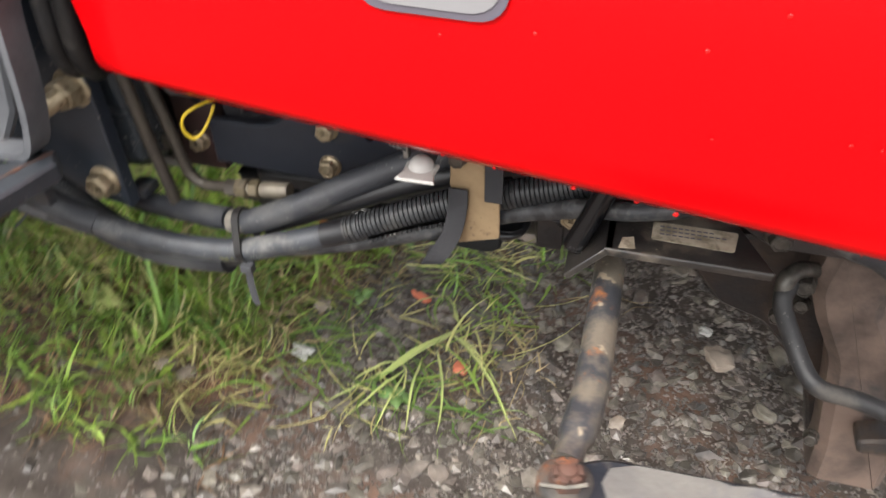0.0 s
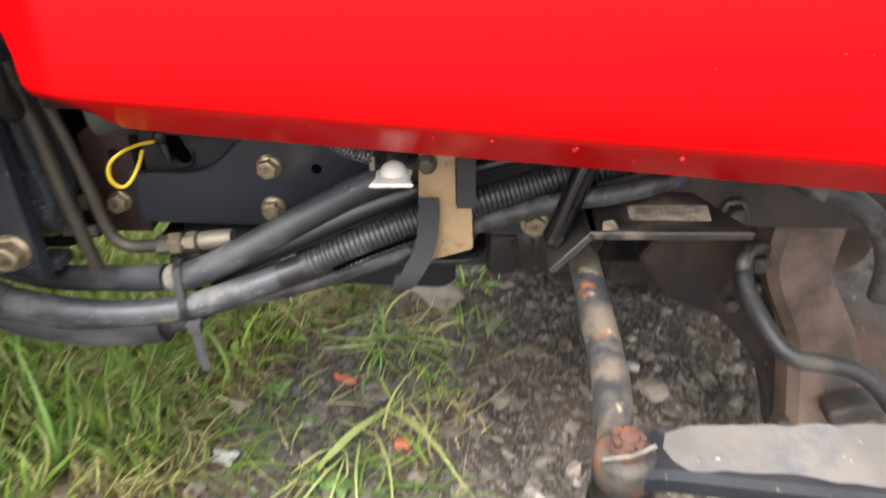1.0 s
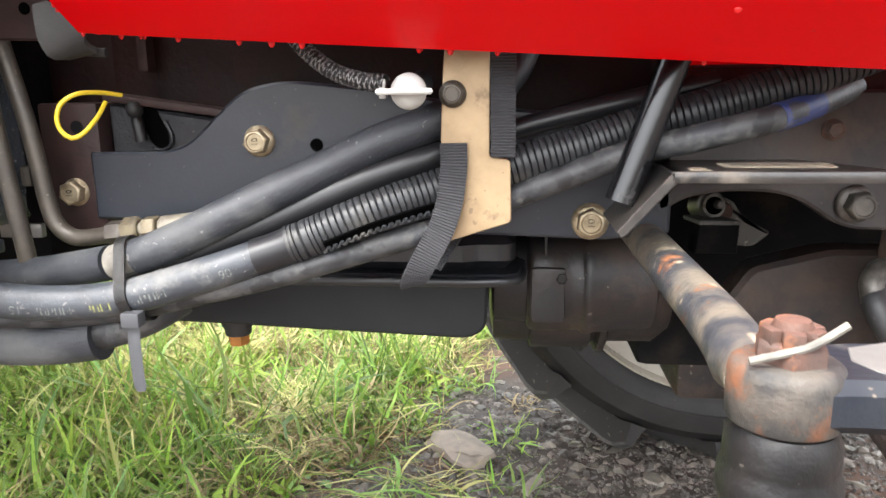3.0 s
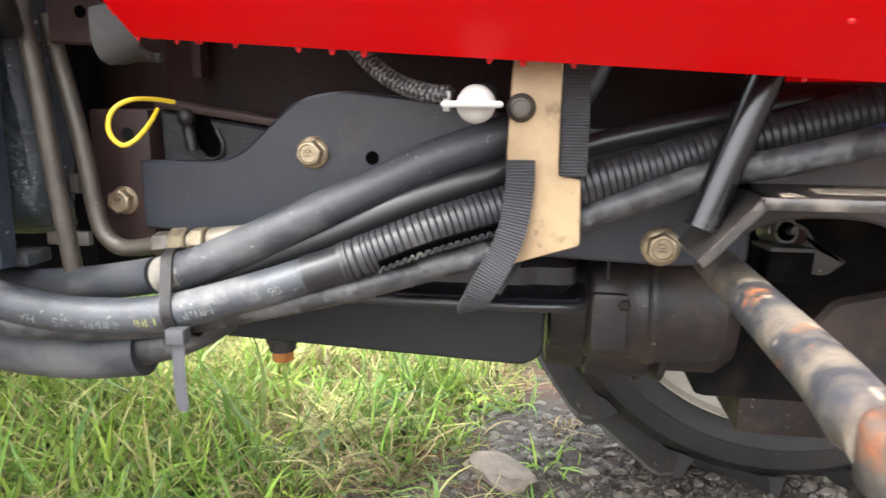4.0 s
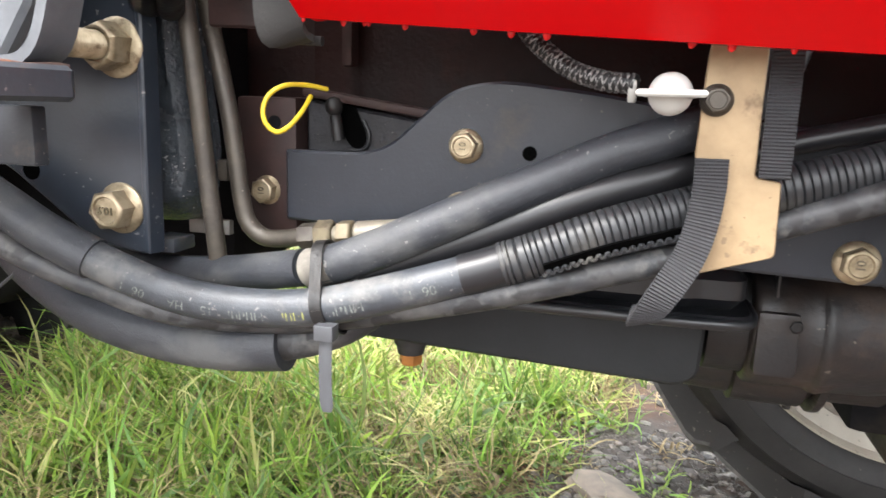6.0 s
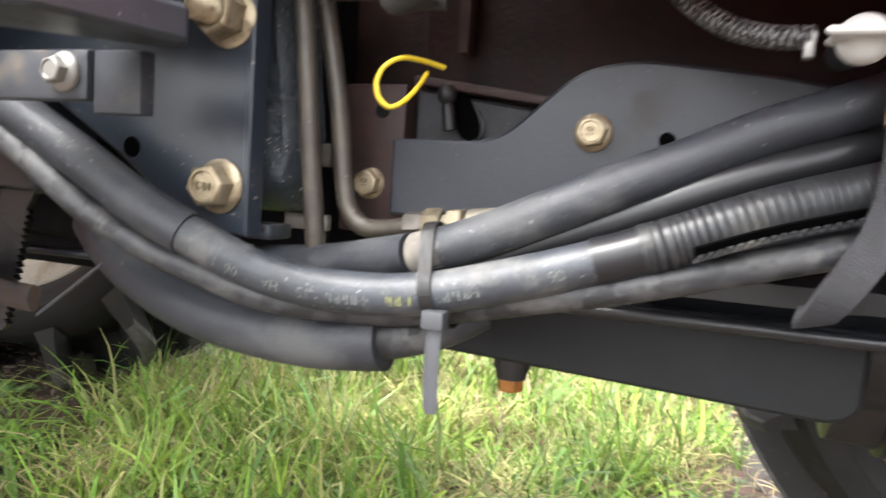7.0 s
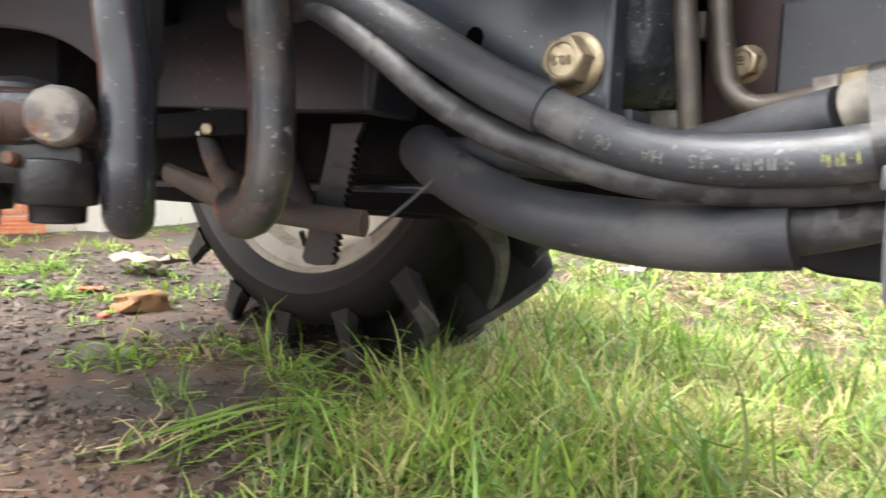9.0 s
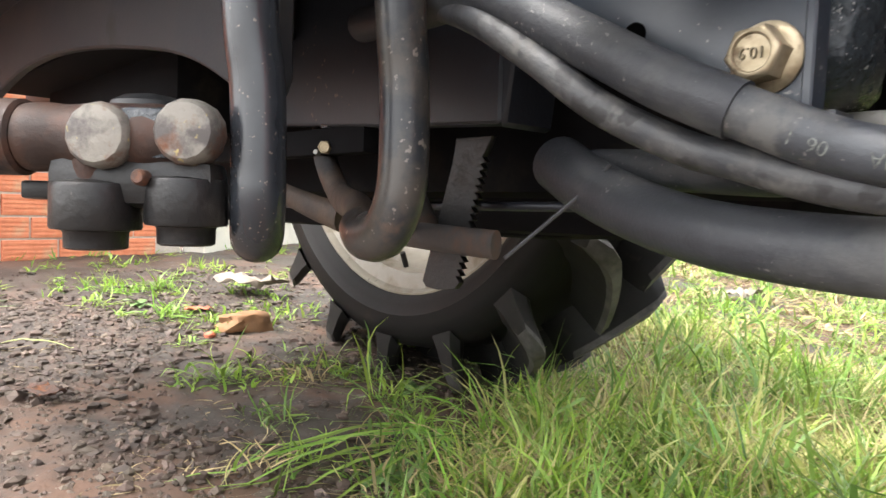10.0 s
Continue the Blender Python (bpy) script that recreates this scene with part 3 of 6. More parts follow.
# hood: the side skin bends in along a crease above its lower edge
def hood_side():
    bm = bmesh.new()
    cols = []
    n = 48
    for i in range(n + 1):
        x = -0.112 + 1.3 * i / n
        dy, dz = -0.075 * x, -0.063 * x
        lean = max(0.0, 1 - i / 1.2)
        low_z = 0.675 + dz
        pts = [(x + 0.045 * lean, -0.076 + dy, low_z + 0.001), (x + 0.042 * lean, -0.094 + dy, low_z), (x + 0.03 * lean, -0.112 + dy, 0.688 + dz), (x + 0.012 * lean, -0.139 + dy * 1.1, 0.7095 + dz), (x + 0.006 * lean, -0.148 + dy * 1.1, 0.7165 + dz), (x + 0.003 * lean, -0.1505 + dy * 1.15, 0.7205 + dz), (x, -0.151 + dy * 1.2, 0.726 + dz), (x, -0.1505 + dy * 1.2, 0.745 + dz)]
        pts += [(x - 0.02 * lean, -0.138 + dy * 1.2, 0.83), (x - 0.03 * lean, -0.125 + dy, 0.93), (x - 0.03 * lean, -0.09 + dy * 0.6, 1.02), (x - 0.03 * lean, 0.0, 1.08), (x - 0.03 * lean, 0.25, 1.1)]
        pts += [(a, 0.5 - b, c) for a, b, c in pts[:-1][::-1]]
        cols.append([bm.verts.new(p) for p in pts])
    for a, b in zip(cols, cols[1:]):
        for k in range(len(a) - 1):
            bm.faces.new((a[k], b[k], b[k + 1], a[k + 1]))
    bmesh.ops.recalc_face_normals(bm, faces=bm.faces[:])
    return bm


hood = part("hood", hood_side(), RED, tractor, "glossy red hood wet with rain drops")
hood.modifiers.new("skin", "SOLIDIFY").thickness = 0.002


def decal(x0, x1, z0, z1, lift):
    """A rounded badge shape laid on the hood's side."""
    bm = bmesh.new()
    vs = []
    for u, v in rounded([(x0, z0), (x1, z0), (x1, z1), (x0, z1)], 0.022, 6):
        t = (v - 0.74 + 0.063 * u) / (0.09 + 0.063 * u)
        vs.append(bm.verts.new((u, -0.148 - 0.105 * u + t * (0.01 + 0.015 * u) - lift, v)))
    bm.faces.new(vs)
    bmesh.ops.recalc_face_normals(bm, faces=bm.faces[:])
    return bm


for x0, x1, up_ in ((-0.085, -0.03, 0.026), (0.016, 0.1, 0.002), (0.107, 0.205, 0.0)):
    d = part("badge", decal(x0, x1, 0.802 - 0.03 * x0 + up_, 0.93, 0.0035), CHARCOAL, hood, "charcoal-edged silver badge panel")
    part("badge_face", decal(x0 + 0.0045, x1 - 0.0045, 0.8065 - 0.03 * x0 + up_, 0.922, 0.0045), SILVER, d)

# rain drops on the hood's side and along its lower edge
def drop_mesh(long):
    bm = bmesh.new()
    bmesh.ops.create_icosphere(bm, subdivisions=2, radius=1)
    for v in bm.verts:
        v.co = Vector((v.co.x, v.co.y * 0.55, v.co.z * long))
    return finish("rain_drop", bm, WATER)


drop_round, drop_long = drop_mesh(1.0), drop_mesh(1.5)
dr = random.Random(8)
for k in range(68):
    x = dr.uniform(-0.09, 0.5)
    r = dr.uniform(0.001, 0.0022) * (1.05 if k < 14 else 1.0 if k < 52 else 0.7)
    if k < 14:
        place = (x, -0.0885 - 0.075 * x, 0.6753 - 0.063 * x)
        me = drop_long
    elif k < 52:
        t = dr.random()
        place = (x, -0.092 - 0.075 * x - 0.05 * t - 0.03 * t * x, 0.678 - 0.063 * x + 0.035 * t)
        me = drop_round
    else:
        z = dr.uniform(0.745, 0.84) - 0.05 * x
        t = (z - 0.74 + 0.063 * x) / (0.09 + 0.063 * x)
        place = (x, -0.1485 - 0.105 * x + t * (0.01 + 0.015 * x), z)
        me = drop_round
    ob = new("rain_drop", me)
    ob.parent = hood
    ob.matrix_basis = pose(*place) @ Matrix.Scale(r, 4)

# side frame
frame_plate = part("side_plate", slab(rounded([(-0.134, 0.549), (0.255, 0.535), (0.30, 0.54), (0.30, 0.62), (0.16, 0.632), (0.085, 0.645), (0.02, 0.652), (-0.012, 0.645), (-0.032, 0.627), (-0.055, 0.606), (-0.075, 0.6), (-0.134, 0.6)],
                   [0.002, 0.002, 0.003, 0.003, 0.02, 0.02, 0.02, 0.02, 0.02, 0.02, 0.01, 0.002]), "y", 0.0, 0.012), BLACK, tractor, "black steel engine side plate")
bolt((0.0, 0.0, 0.608), 0.0165, 0.0235, 0.009, 12, text="10")
bolt((-0.002, 0.0, 0.5655), 0.0165, 0.0235, 0.009, 5)
bolt((-0.152, 0.008, 0.569), 0.0165, 0.0225, 0.009, 20, text="10")
bolt((0.243, 0.0, 0.549), 0.0185, 0.027, 0.009, 25, text="10")
part("bolt_hole", lathe([(0.0048, 0), (0.0048, 0.0006)], facing((0.043, -0.0002, 0.605), (0, -1, 0))), VOID, frame_plate)
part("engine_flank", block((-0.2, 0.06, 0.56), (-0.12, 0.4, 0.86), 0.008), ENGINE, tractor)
part("mount_block", block((-0.176, 0.006, 0.535), (-0.128, 0.04, 0.637), 0.003), PRIMER, tractor, "brown primed mounting block")
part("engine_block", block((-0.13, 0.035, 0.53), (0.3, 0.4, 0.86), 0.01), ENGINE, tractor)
part("block_hole", lathe([(0.005, 0), (0.005, 0.0006)], facing((-0.145, 0.0058, 0.6188), (0, -1, 0)), 20), STEP, tractor)
side_cast = part("engine_side_casting", slab(rounded([(-0.1275, 0.55), (0.07, 0.55), (0.07, 0.6), (-0.045, 0.624), (-0.1275, 0.6365)], 0.004), "y", 0.022, 0.03, 0.002), SIDE_CAST, tractor, "pitted grey casting on the engine's side")
part("engine_ledge", block((-0.128, 0.012, 0.0), (0.13, 0.05, 0.006), 0.002, m=pose(0, 0, 0.6205, 0, 8.0, 0)), PRIMER, tractor)
part("engine_rib", block((-0.1, 0.022, 0.66), (-0.092, 0.05, 0.72), 0.002), PRIMER, tractor)
part("oblong_recess", slab(rounded([(-0.1005, 0.633), (-0.089, 0.633), (-0.0795, 0.612), (-0.081, 0.6015), (-0.091, 0.6015), (-0.0975, 0.61)], 0.005), "y", 0.0212, 0.002, 0.0005), VOID, side_cast)
part("recess_rim", tube([(-0.0925, 0.0205, 0.601), (-0.0855, 0.02, 0.6), (-0.079, 0.0205, 0.6035), (-0.0775, 0.0205, 0.612), (-0.082, 0.0205, 0.622)], 0.0016, 8, 0.002), TAPE, side_cast)
part("dipstick_cap", lathe([(0.0045, 0), (0.0045, 0.016), (0.0035, 0.018), (0.0062, 0.021), (0.0066, 0.026), (0.005, 0.0295), (0.001, 0.031)], pose(-0.098, 0.013, 0.6075, 0, -8)), GREASY, tractor)

# oil sump
part("sump_flange", slab(rounded([(-0.12, 0.012), (0.195, 0.012), (0.195, 0.4), (-0.12, 0.4)], 0.02), "z", 0.497, 0.007, 0.0025), SUMP_GLOSS, tractor)
part("sump_upper", slab(rounded([(-0.11, 0.021), (0.15, 0.021), (0.158, 0.026), (0.19, 0.026), (0.19, 0.38), (-0.11, 0.38)], [0.02, 0.008, 0.008, 0.016, 0.02, 0.02]), "z", 0.502, 0.033, 0.01), SUMP_GLOSS, tractor)
part("flange_lip", tube([(-0.12, 0.0125, 0.4985), (0.0, 0.0125, 0.4985), (0.1, 0.0125, 0.4985), (0.165, 0.0125, 0.4985), (0.186, 0.017, 0.4985), (0.1945, 0.035, 0.4985), (0.195, 0.08, 0.4985), (0.195, 0.3, 0.4985)], 0.0042, 12, 0.006), SUMP_GLOSS, tractor, "glossy rolled edge of the sump flange")
sump = part("oil_sump", slab(rounded([(-0.13, 0.4505), (0.152, 0.4385), (0.166, 0.447), (0.1685, 0.5), (-0.15, 0.5)], [0.02, 0.022, 0.012, 0.003, 0.003]), "y", 0.05, 0.3, 0.0025), SUMP, tractor, "black pressed steel oil sump")
part("drain_boss", lathe([(0.0115, 0), (0.0125, 0.006), (0.0145, 0.009), (0.0145, 0.02)], pose(-0.063, 0.087, 0.4265)), BOOT, sump)
part("drain_plug", hex_head(pose(-0.063, 0.087, 0.4275, 180), 0.0175, 0.011), ORANGE, sump, "orange drain plug")

# front axle and drive housing
part("front_support", slab(rounded([(0.29, 0.552), (0.308, 0.566), (0.335, 0.571), (0.368, 0.5705), (0.388, 0.5655), (0.405, 0.5545), (0.4165, 0.5465), (0.43, 0.5437), (1.1, 0.53), (1.1, 0.64), (0.29, 0.64)], 0.012), "y", 0.0, 0.02), SUPPORT, tractor, "black front support plate")
part("front_crossmember", block((0.3, 0.06, 0.58), (1.1, 0.42, 0.66), 0.01), HOUSING, tractor)
axle = part("front_drive_housing", lathe([(0.04, 0), (0.062, 0.004), (0.064, 0.04), (0.07, 0.042), (0.07, 0.1), (0.063, 0.104), (0.062, 0.165), (0.05, 0.18)], facing((0.165, 0.22, 0.445), (1, 0, 0)), 32), HOUSING, tractor, "dark front drive housing")
part("axle_hub", block((0.38, 0.285, 0.283), (0.56, 0.44, 0.38), 0.012), HOUSING, axle, "dark lower casting of the axle")
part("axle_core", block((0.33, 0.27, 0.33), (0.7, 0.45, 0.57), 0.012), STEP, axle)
hm_ = facing((0.2, 0.115, 0.481), (1, 0, 0)) @ Matrix.Diagonal((1.09, 1.09, 1, 1))
barrel = part("housing_barrel", lathe([(0.02, 0), (0.044, 0.0), (0.047, 0.002), (0.0485, 0.006), (0.0485, 0.028), (0.0475, 0.0295), (0.0475, 0.046), (0.0485, 0.0475), (0.0505, 0.05), (0.051, 0.054), (0.05, 0.0565), (0.049, 0.06), (0.048, 0.09), (0.045, 0.108), (0.03, 0.113)], hm_, 48), HOUSING, axle, "brown-black oily drive barrel")
part("barrel_neck", lathe([(0.038, -0.03), (0.041, -0.028), (0.041, 0.0)], hm_, 32), GREASY, barrel)
part("barrel_pad", block((0.2025, 0.0605, 0.45), (0.232, 0.1, 0.498), 0.005), HOUSING, barrel, "dusty flat pad")
part("barrel_rib", block((0.2145, 0.069, 0.5), (0.2165, 0.11, 0.537), 0.0008), HOUSING, barrel)
part("pad_bolt", hex_head(facing((0.2285, 0.0625, 0.489), (0, -1, 0)), 0.0085, 0.004), GREASY, barrel)
part("housing_flange", lathe([(0.07, 0), (0.0735, 0.002), (0.0735, 0.008), (0.07, 0.01)], facing((0.272, 0.22, 0.445), (1, 0, 0)), 32), HOUSING, axle)
for k in range(6):
    a_ = 2 * math.pi * (k + 0.3) / 6
    part("flange_bolt", hex_head(facing((0.262, 0.22 + 0.068 * math.cos(a_), 0.445 + 0.068 * math.sin(a_)), (-1, 0, 0)), 0.011, 0.006), HOUSING, axle)
leg = part("axle_leg", slab(rounded([(0.478, 0.55), (0.546, 0.55), (0.5425, 0.5), (0.5415, 0.477), (0.56, 0.448), (0.582, 0.412), (0.6, 0.374), (0.622, 0.3), (0.63, 0.2), (0.55, 0.2), (0.545, 0.26), (0.532, 0.33), (0.517, 0.4), (0.487, 0.455), (0.474, 0.49)], 0.012), "y", 0.012, 0.06, 0.01), MUDDY, tractor, "mud-coated front axle leg")
part("leg_web", slab(rounded([(0.36, 0.47), (0.378, 0.448), (0.4055, 0.4135), (0.43, 0.405), (0.454, 0.397), (0.48, 0.37), (0.5187, 0.319), (0.535, 0.27), (0.552, 0.21), (0.6, 0.21), (0.6, 0.3), (0.57, 0.4), (0.54, 0.49), (0.5, 0.515), (0.44, 0.515), (0.38, 0.5)], 0.008), "y", 0.06, 0.035, 0.004), HOUSING, leg, "dark arched web of the axle")
for p_ in ((0.462, 0.046, 0.425), (0.478, 0.04, 0.452), (0.53, 0.008, 0.29)):
    part("web_bolt", hex_head(facing(p_, (-0.3, -1, 0.2)), 0.0135, 0.009, 0.017), GREY_BOLT, leg)
part("lower_lug", slab(rounded([(0.56, 0.33), (0.6, 0.345), (0.625, 0.33), (0.6, 0.315), (0.565, 0.31)], 0.006), "y", -0.022, 0.03, 0.003), RUSTY_PIPE, leg, "rusty lug on the axle leg")
part("front_axle_beam", tube([(0.62, 0.2, 0.42), (0.7, 0.35, 0.43), (0.78, 0.65, 0.44)], 0.055, 20, 0.05), MUDDY, tractor, "mud-coated front axle beam")
bolt((0.4245, -0.002, 0.5625), 0.0175, 0.027, 0.012, 10, mat=GREY_BOLT)
bolt((0.405, -0.001, 0.6136), 0.0105, 0.015, 0.005, 10, mat=RUST)


def wheel(name, centre, turn, radius, rim, width, lugs, lug_h, lug_mat, lug_w, tyre_mat, lit_mat):
    """A farm wheel: dished rim, tyre and chevron lugs, as one part with pieces; its axle runs along the local z."""
    m = Matrix.Translation(centre) @ pose(0, 0, 0, 0, 0, turn) @ pose(0, 0, 0, 90)
    h = width / 2
    disc = part(name, lathe([(0.05, h * 0.3), (0.075, h * 0.3), (rim * 0.34, h * 0.22), (rim * 0.5, h * 0.02), (rim * 0.7, -h * 0.02), (rim * 0.8, h * 0.04), (rim * 0.845, h * 0.16), (rim * 0.86, h * 0.36), (rim * 0.885, h * 0.42), (rim * 0.9, h * 0.7), (rim * 0.93, h * 0.76), (rim * 1.0, h * 0.8), (rim * 1.025, h * 0.87), (rim * 1.0, h * 0.885), (rim * 0.98, h * 0.8),
                             (rim * 0.97, -h * 0.8), (rim * 1.02, -h * 0.86), (rim * 0.9, -h * 0.7), (rim * 0.8, -h * 0.1), (rim * 0.5, -h * 0.12), (0.05, h * 0.15)], m, 64), RIM, tractor, "cream painted wheel rim with tyre")
    r = radius - lug_h
    w_ = r - rim
    prof = [(rim, h * 0.84), (rim + 0.08 * w_, h * 0.93), (rim + 0.2 * w_, h * 0.99), (rim + 0.36 * w_, h * 1.03), (rim + 0.38 * w_, h * 1.03 + 0.003), (rim + 0.56 * w_, h * 1.05), (rim + 0.72 * w_, h * 1.02), (r - 0.022, h * 0.95), (r - 0.008, h * 0.86), (r, h * 0.6), (r + 0.004, 0)]
    prof = prof + [(a, -b) for a, b in prof[:-1][::-1]]
    part("tyre", lathe(prof, m, 72, None, True), tyre_mat, disc, "black rubber farm tyre")
    def lug_mesh(side):
        bm = bmesh.new()
        rows = []
        for k in range(8):
            t = k / 7
            zc = side * h * (1.05 - 0.99 * t)
            ang = -0.6 * (t ** 1.5) * (width / radius)
            rr = r - lug_h * 0.3 if k == 0 else r - 0.006
            top = (r + lug_h * 0.5, radius - lug_h * 0.14, radius - lug_h * 0.03)[k] if k < 3 else radius - 0.004 * abs(zc) / h
            wide = lug_w * ((0.8, 1.1, 1.2)[k] if k < 3 else 1.2 - 0.3 * t)
            row = []
            for s, q, ww in ((-1, rr, 1.0), (-1, rr + 0.3 * (top - rr), 0.74), (-1, top - 0.12 * (top - rr), 0.56), (-1, top, 0.42), (1, top, 0.42), (1, top - 0.12 * (top - rr), 0.56), (1, rr + 0.3 * (top - rr), 0.74), (1, rr, 1.0)):
                a = ang + s * wide * ww / q
                row.append(bm.verts.new((q * math.cos(a), q * math.sin(a), zc)))
            rows.append(row)
        for a, b in zip(rows, rows[1:]):
            for i in range(7):
                f = bm.faces.new((a[i], a[i + 1], b[i + 1], b[i]))
                # slot 1, the painted-in skylight, goes on the top and its chamfers
                f.material_index = 1 if i in (2, 3, 4) else 0
        bm.faces.new(rows[0])
        bm.faces.new(rows[-1][::-1])
        bmesh.ops.recalc_face_normals(bm, faces=bm.faces[:])
        me = finish("lug", bm, lug_mat)
        me.materials.append(lit_mat)
        return me
    for side in (-1, 1):
        me = lug_mesh(side)
        for k in range(lugs):
            ob = new("lug", me)
            ob.parent = disc
            ob.matrix_basis = m @ Matrix.Rotation(2 * math.pi * (k + (0.65 if side > 0 else 0.15)) / lugs, 4, "Z")
    return disc


wheel("front_wheel", (0.56, 0.79, 0.455), 6, 0.482, 0.335, 0.24, 17, 0.05, TREAD, 0.0185, GREY_TYRE, LIT_LUG)
rear = wheel("rear_wheel", (-1.33, 0.76, 0.735), 0, 0.662, 0.436, 0.32, 17, 0.1, LUG, 0.036, TYRE, LIT_LUG)
part("valve_stem", rod((-1.26, 0.58, 0.365), (-1.255, 0.565, 0.395), 0.006), BOOT, rear)

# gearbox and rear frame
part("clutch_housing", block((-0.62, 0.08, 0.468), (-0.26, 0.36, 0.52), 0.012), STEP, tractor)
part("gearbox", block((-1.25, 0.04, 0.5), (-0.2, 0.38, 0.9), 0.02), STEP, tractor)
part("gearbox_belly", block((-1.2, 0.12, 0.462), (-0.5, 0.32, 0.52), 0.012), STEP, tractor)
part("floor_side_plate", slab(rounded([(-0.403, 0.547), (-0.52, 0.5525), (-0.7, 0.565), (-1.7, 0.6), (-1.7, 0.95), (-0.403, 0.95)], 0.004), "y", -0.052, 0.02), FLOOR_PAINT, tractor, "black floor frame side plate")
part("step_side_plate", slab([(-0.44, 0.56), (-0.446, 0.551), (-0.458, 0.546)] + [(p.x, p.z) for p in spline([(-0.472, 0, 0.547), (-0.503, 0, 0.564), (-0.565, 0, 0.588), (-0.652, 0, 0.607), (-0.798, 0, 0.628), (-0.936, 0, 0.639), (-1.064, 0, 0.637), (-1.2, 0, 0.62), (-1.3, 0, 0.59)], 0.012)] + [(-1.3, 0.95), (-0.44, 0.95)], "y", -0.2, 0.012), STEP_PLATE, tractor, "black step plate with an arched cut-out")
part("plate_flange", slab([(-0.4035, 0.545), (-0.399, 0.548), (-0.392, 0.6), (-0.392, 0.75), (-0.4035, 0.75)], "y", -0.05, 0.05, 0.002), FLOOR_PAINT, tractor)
# the gloom behind the arch comes from the near-black colour of these blocks
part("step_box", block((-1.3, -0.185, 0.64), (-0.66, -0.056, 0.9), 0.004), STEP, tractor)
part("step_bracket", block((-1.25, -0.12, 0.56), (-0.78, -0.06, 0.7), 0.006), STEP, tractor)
# two unseen slabs, added overhead to block skylight from the hoses and soil
part("shading_footplate", block((-1.7, -0.42, 0.72), (-0.37, 0.1, 0.75), 0.006), BLACK, tractor, "unseen black footplate added to shade the hoses and ground")
part("shading_rear_floor", block((-1.7, 0.1, 0.72), (-1.0, 0.6, 0.75), 0.006), BLACK, tractor)
def bell():
    """The flank of a cast bell housing: a bulging, pitted wall with a rolled front rim and a ragged seam."""
    rim_line = ((0.53, -0.208), (0.546, -0.198), (0.552, -0.1895), (0.565, -0.184), (0.59, -0.1795), (0.615, -0.1815), (0.645, -0.185), (0.7, -0.1884), (0.9, -0.196))
    bm = bmesh.new()
    rows = []
    for i in range(101):
        z = 0.546 + 0.0027 * i if i < 80 else 0.762 + 0.0066 * (i - 80)
        for (z0, x0), (z1, x1) in zip(rim_line, rim_line[1:]):
            if z0 <= z <= z1:
                right = x0 + (x1 - x0) * (z - z0) / (z1 - z0)
        row = []
        for k in range(41):
            u = k / 40
            x = -0.266 + (right + 0.266) * u
            y = -0.036 - 0.007 * math.sin(math.pi * min(1.0, u * 0.95)) + 0.028 * max(0.0, (u - 0.82) / 0.18) ** 2.4
            y += 0.02 * max(0.0, (0.57 - z) / 0.024) ** 2
            seam = abs(u - 0.86 + 0.06 * (z - 0.6) / 0.1)
            y -= 0.0022 * max(0.0, 1 - seam / 0.035) * (0.7 + 0.6 * noise.noise(Vector((1, 2, z * 90))))
            y -= 0.0016 * noise.noise(Vector((x * 55, z * 55, 3))) + 0.0008 * noise.noise(Vector((x * 170, z * 170, 8)))
            row.append(bm.verts.new((x, y, z)))
        row += [bm.verts.new((right - 0.035, 0.03, z)), bm.verts.new((right - 0.07, 0.1, z)), bm.verts.new((-0.266, 0.1, z))]
        rows.append(row)
    for a, b in zip(rows, rows[1:]):
        for k in range(len(a)):
            n = (k + 1) % len(a)
            bm.faces.new((a[k], a[n], b[n], b[k]))
    bm.faces.new(rows[0][::-1])
    bm.faces.new(rows[-1])
    bmesh.ops.recalc_face_normals(bm, faces=bm.faces[:])
    return bm


part("bell_housing", bell(), CAST, tractor, "rough glossy black cast bell housing with a casting seam")
part("metal_tab", block((-0.216, 0.0, 0.5335), (-0.181, 0.006, 0.5445), 0.001), STEEL, tractor, "pale metal tab")
loader_plate = part("loader_mount_plate", slab(rounded([(-0.42, 0.65), (-0.3, 0.58), (-0.245, 0.541), (-0.225, 0.534), (-0.1945, 0.531), (-0.193, 0.685), (-0.205, 0.9), (-0.42, 0.9)], 0.004), "y", -0.074, 0.014), LOADER_PAINT, tractor, "black loader mounting plate")
part("plate_edge", slab([(-0.1985, 0.533), (-0.1935, 0.532), (-0.192, 0.68), (-0.204, 0.9), (-0.208, 0.9), (-0.1965, 0.68)], "y", -0.0758, 0.0165, 0.0012), LOADER_PAINT, loader_plate, "bevelled edge strip")
part("plate_tab", block((-0.212, -0.055, 0.529), (-0.19, -0.03, 0.539), 0.002), GREY_PLATE, loader_plate)
part("plate_hole", lathe([(0.0068, 0), (0.0068, 0.0006)], facing((-0.2855, -0.0742, 0.583), (0, -1, 0))), VOID, loader_plate)
bolt((-0.2145, -0.074, 0.5615), 0.0235, 0.034, 0.014, 8, text="10.9", read=180)
big = bolt((-0.211, -0.074, 0.664), 0.026, 0.038, 0.018, 20)
thread = [(0.0084, 0.0)]
for k in range(16):
    thread += [(0.0088, 0.012 + 0.0016 * k), (0.0081, 0.0128 + 0.0016 * k)]
part("stud", lathe(thread + [(0.0075, 0.041)], facing((-0.211, -0.08, 0.664), (0, -1, 0))), BOLT, big, "threaded stud end")

